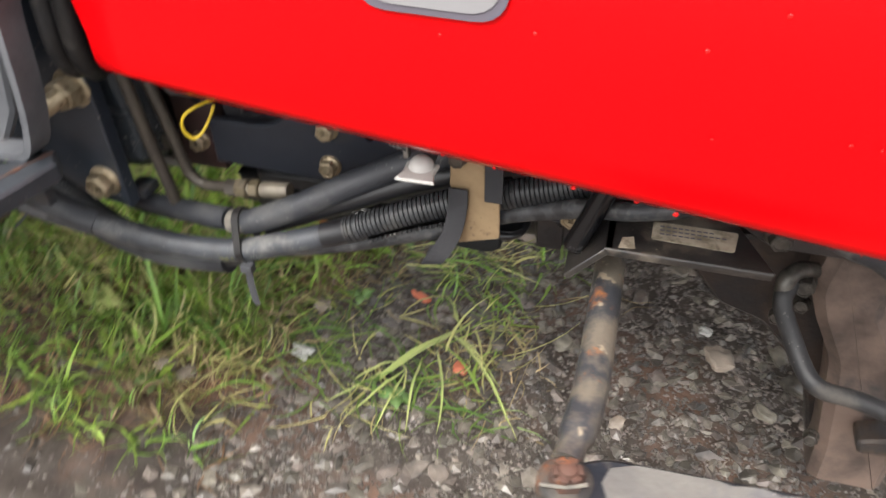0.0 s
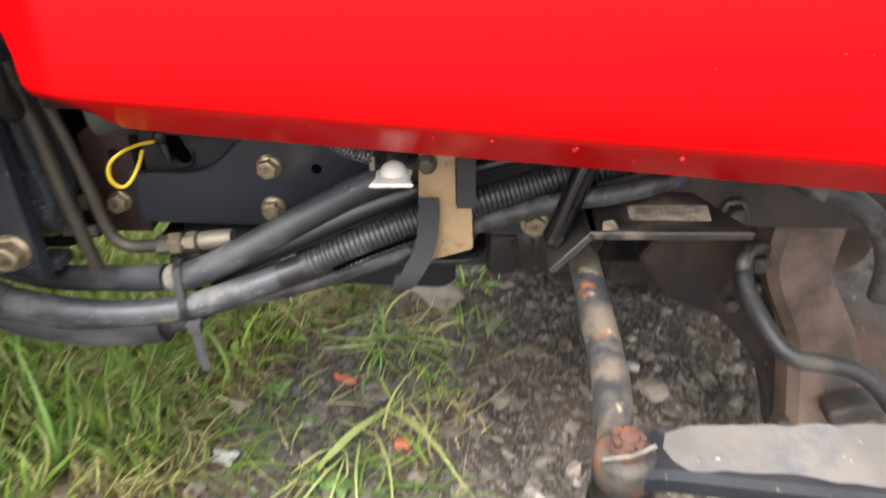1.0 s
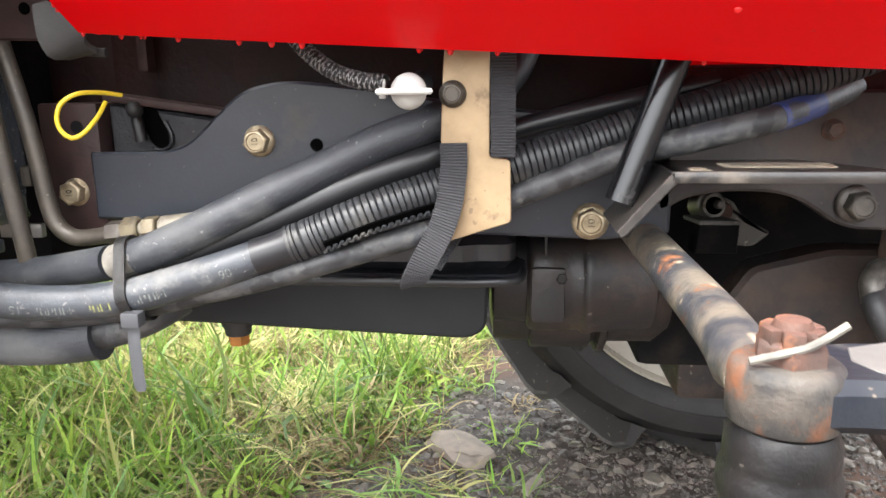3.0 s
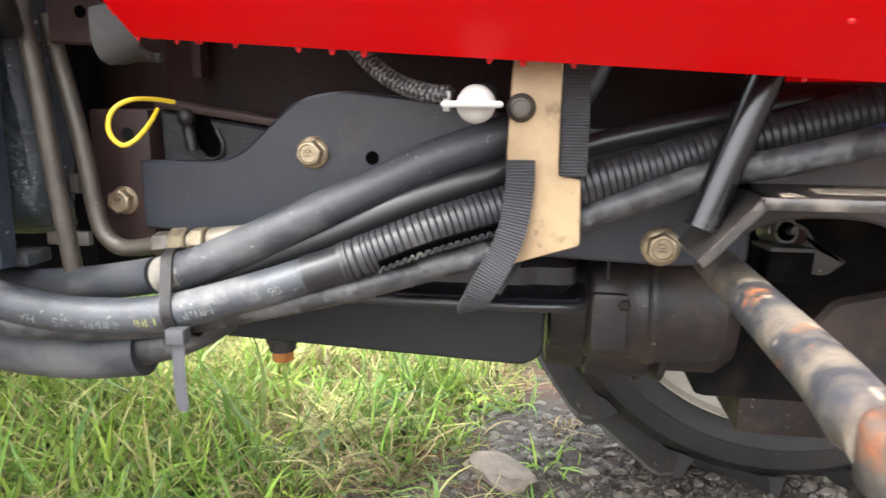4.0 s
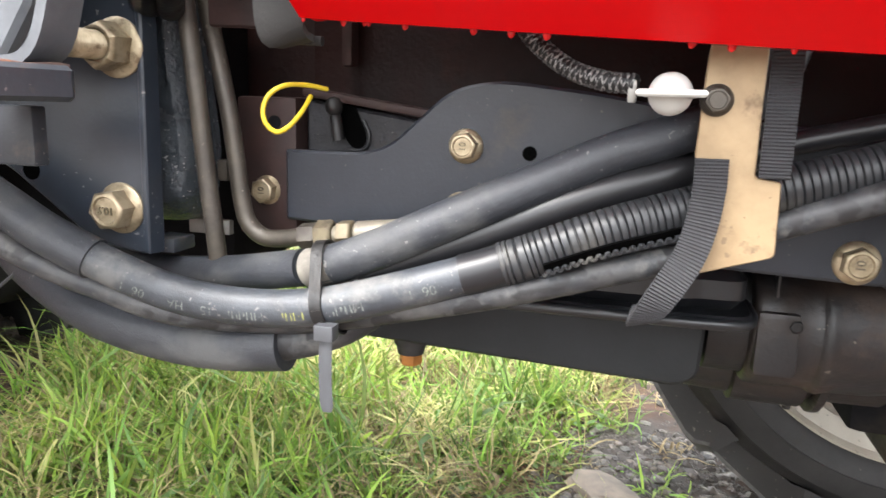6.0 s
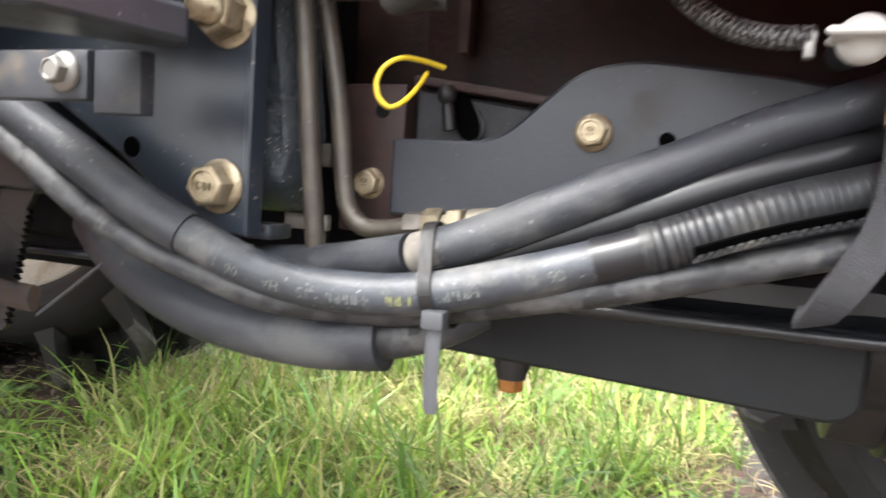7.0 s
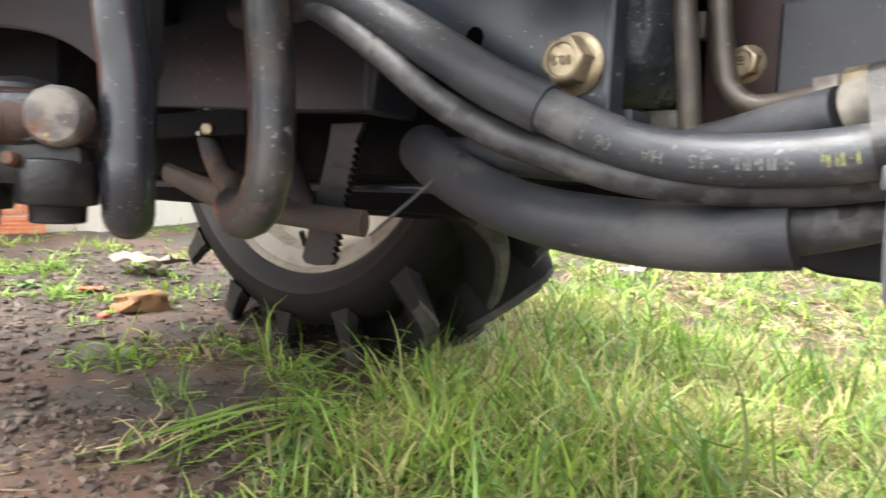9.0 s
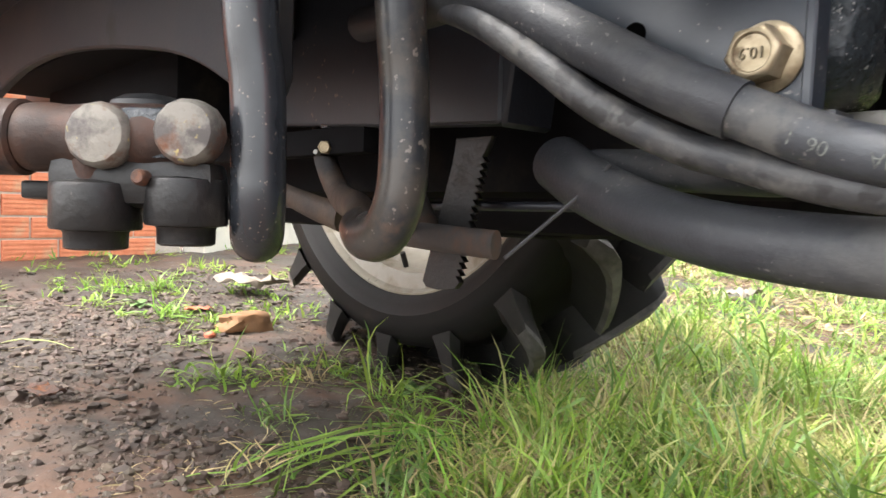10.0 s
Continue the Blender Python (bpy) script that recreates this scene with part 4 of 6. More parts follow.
# loader mast foot beside the plate
mast = part("loader_foot_bar", slab(rounded([(-0.165, -0.164), (-0.181, -0.146), (-0.237, -0.2035), (-0.32, -0.285), (-0.26, -0.32), (-0.18, -0.235)], 0.002), "z", 0.63, 0.018, 0.0025), GREY_PLATE, tractor, "scuffed blue-grey loader foot bar")
part("loader_foot_plate", block((-0.3, -0.166, 0.602), (-0.2255, -0.154, 0.6278), 0.003), GREY_PLATE, tractor, "grey lower foot plate")
part("foot_stop", block((-0.2245, -0.163, 0.596), (-0.194, -0.153, 0.6275), 0.0015), GREY_PLATE, tractor)
bolt((-0.24, -0.166, 0.616), 0.012, 0.0205, 0.007, 10, mat=STEEL)
part("rust_seam", tube([(-0.178, -0.152, 0.6483), (-0.185, -0.17, 0.6485), (-0.196, -0.2, 0.6483), (-0.215, -0.24, 0.6485)], lambda s_: 0.001 + 0.0006 * math.sin(s_ * 23), 8, 0.004), RUST, mast, "line of rust along the weld")
part("mast_sheet", ribbon(spline([(-0.30, -0.158, 0.649), (-0.215, -0.158, 0.649), (-0.187, -0.158, 0.655), (-0.174, -0.158, 0.684), (-0.167, -0.158, 0.717), (-0.16, -0.158, 0.762), (-0.153, -0.158, 0.80), (-0.15, -0.158, 0.9)], 0.006), (0, 1, 0), 0.012, 0.003), MAST, tractor, "scuffed grey curved mast sheet")
part("loader_mast", slab([(-0.34, 0.65), (-0.226, 0.65), (-0.204, 0.68), (-0.18, 0.77), (-0.17, 1.0), (-0.36, 1.0)], "y", -0.15, 0.012, 0.003), MAST, tractor)
for dx in (0.0, 0.0185):
    part("mast_hose", tube([(-0.15 + dx, -0.115, 0.9), (-0.154 + dx, -0.118, 0.82), (-0.162 + dx, -0.118, 0.77), (-0.165 + dx, -0.118, 0.725), (-0.172 + dx, -0.1, 0.7), (-0.2 + dx, -0.06, 0.69)], 0.0088, 16), GREASY, tractor, "dark slim hose beside the mast")

# rigid pipes by the bell housing
part("steel_pipe", tube([(-0.18, -0.05, 0.72), (-0.1769, -0.05, 0.6895), (-0.1717, -0.05, 0.643), (-0.1662, -0.05, 0.5874), (-0.1615, -0.05, 0.549), (-0.1595, -0.048, 0.515)], 0.0062, 16), PIPE, tractor, "olive plated steel pipe")
pipe2 = part("steel_pipe", tube([(-0.176, -0.03, 0.70), (-0.160, -0.03, 0.625), (-0.152, -0.03, 0.567), (-0.147, -0.03, 0.55), (-0.136, -0.03, 0.541), (-0.12, -0.031, 0.541), (-0.098, -0.034, 0.545)], 0.0062, 16, 0.004), PIPE, tractor, "olive plated steel pipe bent into a fitting")
fd = Vector((0.99, -0.02, 0.12))
fp = Vector((-0.104, -0.034, 0.544))
part("pipe_nut", hex_head(facing(fp, fd, 10), 0.0165, 0.012, dish=False), PIPE, pipe2)
part("hose_fitting", hex_head(facing(fp + fd * 0.0125, fd, 25), 0.0185, 0.012, dish=False), OLIVE, pipe2, "brass coloured hose fitting")
part("fitting_neck", rod(fp + fd * 0.02, fp + fd * 0.032, 0.0062), FERRULE, pipe2)
part("fitting_collar", hex_head(facing(fp + fd * 0.0285, fd, 5), 0.0172, 0.01, dish=False), OLIVE, pipe2)
part("hose_ferrule", lathe([(0.0072, 0), (0.0088, 0.002), (0.0088, 0.03), (0.008, 0.032)], facing(fp + fd * 0.04, fd)), FERRULE, pipe2, "pale plated ferrule")
part("pipe_clamp", block((-0.171, -0.03, 0.578), (-0.163, -0.022, 0.593), 0.002), PIPE, tractor)

# hydraulic hoses
A = [(-0.55, -0.06, 0.635), (-0.431, -0.1, 0.618), (-0.355, -0.12, 0.609), (-0.311, -0.114, 0.586), (-0.272, -0.111, 0.564), (-0.243, -0.11, 0.548), (-0.2115, -0.106, 0.5335), (-0.163, -0.096, 0.514), (-0.113, -0.092, 0.509), (-0.066, -0.088, 0.513), (-0.016, -0.080, 0.526), (0.031, -0.072, 0.541)]
R_A = 0.0118
hose_a = part("hydraulic_hose", tube(A, R_A, 24, 0.006), HOSE, tractor, "thick black hydraulic hose with worn print")
part("hose_sleeve", tube(A[:7], R_A + 0.0016, 24, 0.006), SLEEVE, hose_a, "black outer sleeve ending in a lip")


def on_hose(line, radius, x0, low, lift=0.0003):
    """Bends flat print, upside down, onto the front of a hose at x0; low: radians below its front."""
    k0 = min(range(len(line)), key=lambda i: abs(line[i].x - x0))
    def bend(p):
        along = -p.x
        k = k0
        while along > 0 and k < len(line) - 2 and along > (line[k + 1] - line[k]).length:
            along -= (line[k + 1] - line[k]).length
            k += 1
        while along < 0 and k > 0:
            k -= 1
            along += (line[k + 1] - line[k]).length
        d = (line[k + 1] - line[k]).normalized()
        front = (Vector((0, -1, 0)) + d * d.y).normalized()
        up_ = d.cross(front)
        up_ = up_ if up_.z > 0 else -up_
        a_ = -low - p.y / radius
        return line[k] + d * along + (radius + lift + p.z) * (math.cos(a_) * front + math.sin(a_) * up_)
    return bend


def print_bars(widths, height, gap):
    """A row of small upright bars, as worn lettering too faint to read."""
    bm = bmesh.new()
    x = -(sum(widths) + gap * (len(widths) - 1)) / 2
    for k, wd in enumerate(widths):
        for part_x, thin, low, high in ((0.0, 0.3, -1.0, 1.0), (0.62, 0.3, -1.0 if k % 3 else -0.2, 1.0 if k % 2 else 0.1)):
            h = height * 0.42
            u0, u1 = x + wd * part_x, x + wd * (part_x + thin)
            bm.faces.new([bm.verts.new((u, h * v, 0)) for u, v in ((u0, low), (u1, low), (u1, high), (u0, high))])
        x += wd + gap
    return bm


A_line = spline(A, 0.004)
for x0, body in ((-0.183, "06  1"), (-0.155, "HA"), (-0.132, "15"), (-0.006, "06  1")):
    part("hose_print", writing(body, 0.0085, None, 0.0, on_hose(A_line, R_A, x0, 0.15)), MARK_W, hose_a, "faded print")
for x0, widths, mat_ in ((-0.108, [0.0026, 0.0034, 0.003, 0.0028, 0.0032], MARK_W), (-0.081, [0.0035, 0.003, 0.003], MARK_Y), (-0.046, [0.003, 0.003, 0.004, 0.003], MARK_W)):
    bars = print_bars(widths, 0.0062, 0.0018)
    bend_ = on_hose(A_line, R_A, x0, 0.2)
    for v in bars.verts:
        v.co = bend_(v.co)
    part("hose_print", bars, mat_, hose_a, "worn print bars")
part("hose_tape", tube([(0.018, -0.074, 0.537), (0.031, -0.072, 0.541), (0.045, -0.07, 0.5465)], R_A + 0.0006, 24), TAPE, hose_a, "shiny black tape band")
CORR = [(0.04, -0.0705, 0.5445), (0.054, -0.068, 0.5495), (0.098, -0.06, 0.567), (0.139, -0.05, 0.58), (0.19, -0.045, 0.595), (0.229, -0.042, 0.606), (0.262, -0.04, 0.617), (0.31, -0.04, 0.63), (0.364, -0.04, 0.647), (0.42, -0.04, 0.668)]
part("corrugated_conduit", sweep(bmesh.new(), spline(CORR, 0.0003), lambda s: 0.0114 + 0.0018 * min(1.0, 1.9 * abs(math.sin(s * math.pi * 94)) ** 0.8), 20), LOOM, tractor, "black corrugated split conduit over the hose")
part("hydraulic_hose", tube([(-0.53, -0.055, 0.63), (-0.435, -0.093, 0.62), (-0.362, -0.123, 0.5965), (-0.318, -0.119, 0.569), (-0.281, -0.111, 0.541), (-0.242, -0.1, 0.5205), (-0.2187, -0.097, 0.5136), (-0.17, -0.092, 0.5005), (-0.117, -0.08, 0.497), (-0.072, -0.075, 0.501), (-0.021, -0.072, 0.512), (0.035, -0.068, 0.525), (0.09, -0.06, 0.540), (0.149, -0.05, 0.557), (0.187, -0.048, 0.574), (0.227, -0.053, 0.59), (0.262, -0.062, 0.6045), (0.3, -0.068, 0.6135), (0.345, -0.062, 0.6245), (0.385, -0.028, 0.633), (0.42, 0.01, 0.642)], 0.0085, 20, 0.006), MUD_HOSE, tractor, "slim black hydraulic hose with grey mud streaks")
slit_line = spline([(0.066, -0.0795, 0.5445), (0.098, -0.0725, 0.5565), (0.142, -0.063, 0.5695)], 0.0008)
part("conduit_slit", ribbon([p + Vector((0, 0.0012, 0.0016)) for p in slit_line], (0, -0.55, 0.8), 0.0034, 0.0007), VOID, tractor)
part("slit_teeth", ribbon([p + Vector((0, -0.0006, -0.0014 + (0.0009 if (k // 3) % 2 else -0.0009))) for k, p in enumerate(slit_line)], (0, 0.8, 0.5), 0.0012, 0.0005), LOOM, tractor)
part("blue_tape", tube([(0.345, -0.062, 0.6245), (0.356, -0.0545, 0.6268), (0.367, -0.0455, 0.6292), (0.378, -0.035, 0.6316)], 0.0089), BLUE, tractor, "blue tape wrapped on the hose")
part("hydraulic_hose", tube([(-0.075, -0.07, 0.533), (-0.062, -0.073, 0.537), (-0.037, -0.07, 0.547), (-0.003, -0.064, 0.563), (0.029, -0.055, 0.578), (0.062, -0.046, 0.593), (0.094, -0.04, 0.608), (0.13, -0.036, 0.621), (0.16, -0.026, 0.634), (0.185, -0.004, 0.655), (0.2, 0.02, 0.69)], 0.0125, 22, 0.007), SLEEVE, tractor, "black sleeved hydraulic hose")
part("hose_end_wrap", tube([(-0.081, -0.069, 0.5315), (-0.072, -0.0715, 0.534), (-0.063, -0.073, 0.537)], 0.0126, 20), CLAY_GREY, tractor, "pale clay-caked hose end")
part("hydraulic_hose", tube([(-0.05, -0.06, 0.528), (-0.006, -0.055, 0.546), (0.029, -0.05, 0.56), (0.062, -0.045, 0.574), (0.095, -0.04, 0.587), (0.141, -0.032, 0.602), (0.17, -0.026, 0.611), (0.2, -0.024, 0.62), (0.25, -0.024, 0.632), (0.32, -0.024, 0.647)], lambda s_: 0.011 - 0.004 * max(0.0, min(1.0, (s_ - 0.5) * 8)), 20), TAPE, tractor, "shiny black hydraulic hose")
part("hydraulic_hose", tube([(-0.36, 0.0, 0.52), (-0.244, -0.03, 0.512), (-0.203, -0.04, 0.512), (-0.150, -0.05, 0.518), (-0.114, -0.06, 0.525), (-0.086, -0.067, 0.531)], 0.0122, 20), SLEEVE, tractor, "black sleeved hydraulic hose")
part("foam_sleeve", tube([(-0.395, 0.005, 0.523), (-0.35, -0.02, 0.506), (-0.299, -0.04, 0.49), (-0.245, -0.058, 0.479), (-0.186, -0.066, 0.4735), (-0.142, -0.066, 0.473), (-0.1, -0.066, 0.478)], lambda s: 0.0205 - 0.003 * min(1.0, s * 2), 24, 0.007), SLEEVE, tractor, "thick black foam sleeve over a hose")

part("wrapped_hose", tube([(-0.108, -0.066, 0.4785), (-0.085, -0.062, 0.483), (-0.065, -0.052, 0.489), (-0.05, -0.04, 0.497)], lambda s_: 0.0132 - 0.003 * s_, 18, 0.006), MUD_HOSE, tractor, "grey taped hose leaving the foam sleeve")
# cable tie
tie_x = -0.064
bundle = [(min(A_line, key=lambda p: abs(p.x - tie_x)), R_A), (Vector((tie_x, -0.073, 0.5365)), 0.0128), (Vector((tie_x, -0.0745, 0.5025)), 0.0087)]


def round_bundle(a):
    """The outermost point of the hose bundle at an angle."""
    n = Vector((0, -math.cos(a), math.sin(a)))
    c, r = max(bundle, key=lambda h: h[0].dot(n) + h[1])
    p = c + (r + 0.0008) * n
    return Vector((tie_x + 0.22 * (0.517 - p.z), p.y, p.z))


tie = part("cable_tie", ribbon([round_bundle(2 * math.pi * k / 60) for k in range(61)], (1, 0, 0.15), 0.0038, 0.0007), GREASY, tractor, "black and grey cable tie round the hoses")
part("tie_head", block((-0.0625, -0.105, 0.497), (-0.0505, -0.095, 0.5065), 0.001), TIE, tie)
part("tie_tail", sweep(bmesh.new(), spline([(-0.0565, -0.1, 0.5), (-0.0565, -0.1015, 0.485), (-0.056, -0.102, 0.465), (-0.055, -0.102, 0.4525)], 0.004), lambda s: 0.0042 * (1 if s < 0.93 else 0.7), 8, (1, 0.2), True, (0, 1, 0)), TIE, tie, "grey nylon tail")

# zinc bracket and hook straps
brk = part("hose_bracket", slab(rounded([(0.143, 0.661), (0.141, 0.612), (0.147, 0.59), (0.145, 0.547), (0.186, 0.56), (0.185, 0.6), (0.172, 0.602), (0.172, 0.675), (0.145, 0.675)], [0.006, 0.001, 0.004, 0.002, 0.003, 0.002, 0.002, 0.002, 0.006]), "y", -0.066, 0.003, 0.0006), ZINC, tractor, "yellow zinc plated hose bracket")
bolt((0.149, -0.067, 0.641), 0.012, 0.017, 0.006, 10, mat=PIPE, parent=brk)


part("hook_strap", strap([(0.1495, -0.07, 0.611), (0.1495, -0.071, 0.595), (0.147, -0.0735, 0.575), (0.142, -0.076, 0.558), (0.134, -0.078, 0.543), (0.127, -0.0755, 0.53), (0.1225, -0.07, 0.521), (0.121, -0.063, 0.5165), (0.122, -0.056, 0.5175), (0.124, -0.05, 0.522)], (1, 0, 0.25), 0.0085, 0.0014), WEB, brk, "black woven hook strap")
part("hook_strap", strap([(0.1805, -0.069, 0.675), (0.1805, -0.07, 0.64), (0.1805, -0.07, 0.602)], (1, 0, 0), 0.0076, 0.0015), WEB, brk, "black woven hook strap")
part("strap_loop", strap([(0.175, -0.06, 0.605), (0.18, -0.03, 0.6), (0.16, -0.022, 0.57), (0.13, -0.04, 0.525)], (1, 0, 0.2), 0.0088, 0.0012), WEB, brk)

# fuel cock with braided line
cock = part("drain_cock", lathe([(0.0107 * math.sin(k * math.pi / 14) + 0.0001, -0.0107 * math.cos(k * math.pi / 14)) for k in range(15)], facing((0.125, -0.092, 0.643), (0, -1, 0)), 28), WHITE, tractor, "white plastic fuel cock knob")
part("cock_wing", slab(rounded([(0.108, -0.113), (0.1418, -0.113), (0.138, -0.1), (0.139, -0.086), (0.111, -0.086), (0.112, -0.1)], 0.002), "z", 0.6413, 0.0034, 0.0012), WHITE, cock)
part("cock_body", rod((0.125, -0.085, 0.643), (0.125, -0.03, 0.648), 0.008), BOOT, cock)
LINE = spline([(0.035, -0.045, 0.69), (0.05, -0.05, 0.672), (0.07, -0.058, 0.657), (0.09, -0.066, 0.65), (0.108, -0.072, 0.648)], 0.0016)
braid = part("braided_line", sweep(bmesh.new(), LINE, 0.0052, 14), GREASY, tractor, "black fuel line with silver braid")


def strand(line, radius, turns, phase, thick):
    """A thin wire wound round a line."""
    out = []
    n = len(line)
    for i in range(n * 3 - 2):
        f = i / 3
        k = min(int(f), n - 2)
        c = line[k].lerp(line[k + 1], f - k)
        d = (line[k + 1] - line[k]).normalized()
        s = d.cross(Vector((0, 1, 0))).normalized()
        o = s.cross(d)
        a = phase + turns * 2 * math.pi * f / n
        out.append(c + radius * (math.cos(a) * s + math.sin(a) * o))
    return sweep(bmesh.new(), out, thick, 5)


for k in range(3):
    for way in (-1, 1):
        part("braid_strand", strand(LINE, 0.0053, way * 9.0, 2.1 * k, 0.0004), BRAID, braid)
part("line_clip", block((0.104, -0.076, 0.6385), (0.1085, -0.068, 0.6505), 0.001), STEEL, tractor)

# dipstick loop
part("dipstick_loop", tube([(-0.09, -0.024, 0.6425), (-0.099, -0.036, 0.6445), (-0.107, -0.05, 0.6438), (-0.115, -0.056, 0.638), (-0.1185, -0.058, 0.629), (-0.117, -0.058, 0.62), (-0.111, -0.056, 0.6145), (-0.105, -0.05, 0.618), (-0.1, -0.04, 0.6285), (-0.098, -0.032, 0.638)], 0.0016, 10, 0.003), YELLOW, tractor, "yellow dipstick loop")

# hanger bracket under the hood
hang = part("hood_hanger", slab(rounded([(-0.165, 0.68), (-0.1, 0.678), (-0.1, 0.76), (-0.165, 0.76)], 0.004), "y", -0.045, 0.004), PRIMER, tractor)
part("hanger_hole", lathe([(0.004, 0), (0.004, 0.0005)], facing((-0.14, -0.0452, 0.7), (0, -1, 0))), VOID, hang)
part("rubber_stop", ribbon(spline([(-0.103, -0.066, 0.702), (-0.1, -0.071, 0.69), (-0.098, -0.073, 0.68), (-0.095, -0.071, 0.6715), (-0.091, -0.064, 0.669)], 0.003), (1, 0, 0), 0.0155, 0.002), TREAD, tractor, "black rubber hood stop")
part("stop_lip", rod((-0.092, -0.064, 0.6705), (-0.075, -0.064, 0.6695), 0.003, 10), TREAD, tractor)

# guard bracket at the front with its tube
gb = part("guard_bracket", slab(rounded([(0.277, -0.1), (0.4065, -0.1), (0.374, -0.03), (0.277, -0.03)], [0.001, 0.003, 0.004, 0.001]), "z", 0.5928, 0.0034, 0.0008), BRACKET, tractor, "muddy black guard bracket with a worn paper label")
part("bracket_leg", slab([(0.2505, 0.5565), (0.2545, 0.5595), (0.2835, 0.5925), (0.2835, 0.5962), (0.2785, 0.5962), (0.2475, 0.5605)], "y", -0.1, 0.066, 0.0008), BRACKET, gb, "slanting leg of the bracket")
part("bent_flange", slab([(0.279, -0.1006), (0.404, -0.1006), (0.404, -0.0985), (0.279, -0.0985)], "z", 0.5895, 0.0064, 0.0006), BRACKET, gb, "bright worn front edge")
part("bracket_label", slab(rounded([(0.3125, -0.0795), (0.3765, -0.0815), (0.3805, -0.0555), (0.3135, -0.0555)], 0.003), "z", 0.5963, 0.0004, 0.0001), LABEL, gb, "worn paper label")
part("label_patch", slab([(0.288, -0.097), (0.301, -0.095), (0.299, -0.08), (0.29, -0.083)], "z", 0.5963, 0.0003, 0.0001), LABEL, gb, "torn scrap of label")
for k, (y_, n_) in enumerate(((-0.062, 9), (-0.067, 11), (-0.072, 7))):
    rows_ = bmesh.new()
    for i in range(n_):
        x0_ = 0.319 + 0.0048 * i
        rows_.faces.new([rows_.verts.new(p_) for p_ in ((x0_, y_, 0.59678), (x0_ + 0.0036, y_, 0.59678), (x0_ + 0.0036, y_ + 0.0018, 0.59678), (x0_, y_ + 0.0018, 0.59678))])
    part("label_print", rows_, CHARCOAL, gb, "worn print bars")
part("stay_tube", rod((0.252, -0.078, 0.575), (0.284, -0.07, 0.665), 0.0095), GLOSS_TUBE, tractor, "glossy black stay tube")

# steering rod, joint and arm
part("steering_rod", tube([(0.284, 0.07, 0.535), (0.285, -0.1, 0.533), (0.284, -0.2, 0.533), (0.276, -0.262, 0.536)], lambda s: 0.0135 if s < 0.93 else 0.0105, 22), ROD, tractor, "weathered steering rod with flaking rust")
joint = part("ball_joint", lathe([(0.014, 0.5), (0.0195, 0.503), (0.0208, 0.508), (0.0203, 0.515), (0.0189, 0.5175), (0.0191, 0.52), (0.0188, 0.528), (0.0165, 0.5325)], pose(0.278, -0.287, 0), 28), GREASY, tractor, "black rubber ball joint boot")
nut = hex_head(pose(0.278, -0.287, 0.5535, 0, 0, 15), 0.0208, 0.009, dish=False)
for k in range(6):
    a_ = radians(15 + 60 * k)
    block((0.0055, -0.0034, 0.0), (0.0098, 0.0034, 0.0062), 0.0008, nut, pose(0.278, -0.287, 0.5605) @ Matrix.Rotation(a_, 4, "Z"))
part("castle_nut", nut, RUST, joint, "rusty castle nut")
part("stud_end", lathe([(0.0068, 0.56), (0.0068, 0.5665), (0.0055, 0.569), (0.002, 0.57)], pose(0.278, -0.287, 0), 18), RUST, joint)
part("arm_boss", lathe([(0.018, 0.5338), (0.0187, 0.535), (0.0187, 0.5505), (0.0178, 0.5535), (0.0165, 0.5545), (0.0155, 0.5552)], pose(0.2775, -0.2865, 0), 32), BOSS, joint, "rust-topped round boss")
part("split_pin", tube([(0.262, -0.296, 0.5575), (0.272, -0.297, 0.5605), (0.281, -0.297, 0.5635), (0.291, -0.297, 0.5705)], 0.0014, 8, 0.003, (1, 1)), CLAY_GREY, joint, "pale bent split pin")
arm = part("steering_arm", slab(rounded([(0.282, -0.3035), (0.295, -0.302), (0.42, -0.318), (0.56, -0.35), (0.56, -0.25), (0.3, -0.261), (0.282, -0.27)], [0.002, 0.02, 0.02, 0.01, 0.01, 0.02, 0.002]), "z", 0.5345, 0.0185, 0.004), ARM_PAINT, tractor, "blue-black steel steering arm")
knuckle = part("steering_knuckle", slab(rounded([(0.217, 0.549), (0.231, 0.567), (0.42, 0.57), (0.46, 0.5), (0.4, 0.42), (0.25, 0.43)], 0.004), "y", -0.46, 0.045, 0.006), DRIED, tractor, "pale mud-caked steering knuckle")
clip_m = facing((0.3818, 0.19, 0.5301), (0.2, -1, 0.15))
clip = part("hose_clip", lathe([(0.0125, 0), (0.0125, 0.03), (0.0115, 0.032)], clip_m @ pose(0, 0, -0.03), 24), STEEL, tractor, "bright steel hose clip")
part("clip_bore", lathe([(0.0088, 0), (0.0088, 0.0008)], clip_m @ pose(0, 0, 0.002), 20), VOID, clip)
part("clip_screw", lathe([(0.0042, 0), (0.0042, 0.006), (0.003, 0.0075)], clip_m @ pose(0.003, 0.001, 0.0028), 14), STEEL, clip)
part("clip_band", tube([clip_m @ Vector((0.0128 * math.cos(a_), 0.0128 * math.sin(a_), -0.006)) for a_ in (0.2, 0.9, 1.7, 2.5, 3.3)], 0.0022, 8, 0.002), STEEL, clip)
plate_ = part("clip_plate", slab([(0.356, 0.1995), (0.389, 0.1995), (0.4015, 0.165), (0.3635, 0.165)], "z", 0.5155, 0.004, 0.001), ARM, tractor, "pale steel clip plate")
part("plate_front", slab([(0.3635, 0.5155), (0.4015, 0.5155), (0.4005, 0.487), (0.361, 0.487)], "y", 0.167, 0.03, 0.002), STEP, plate_)
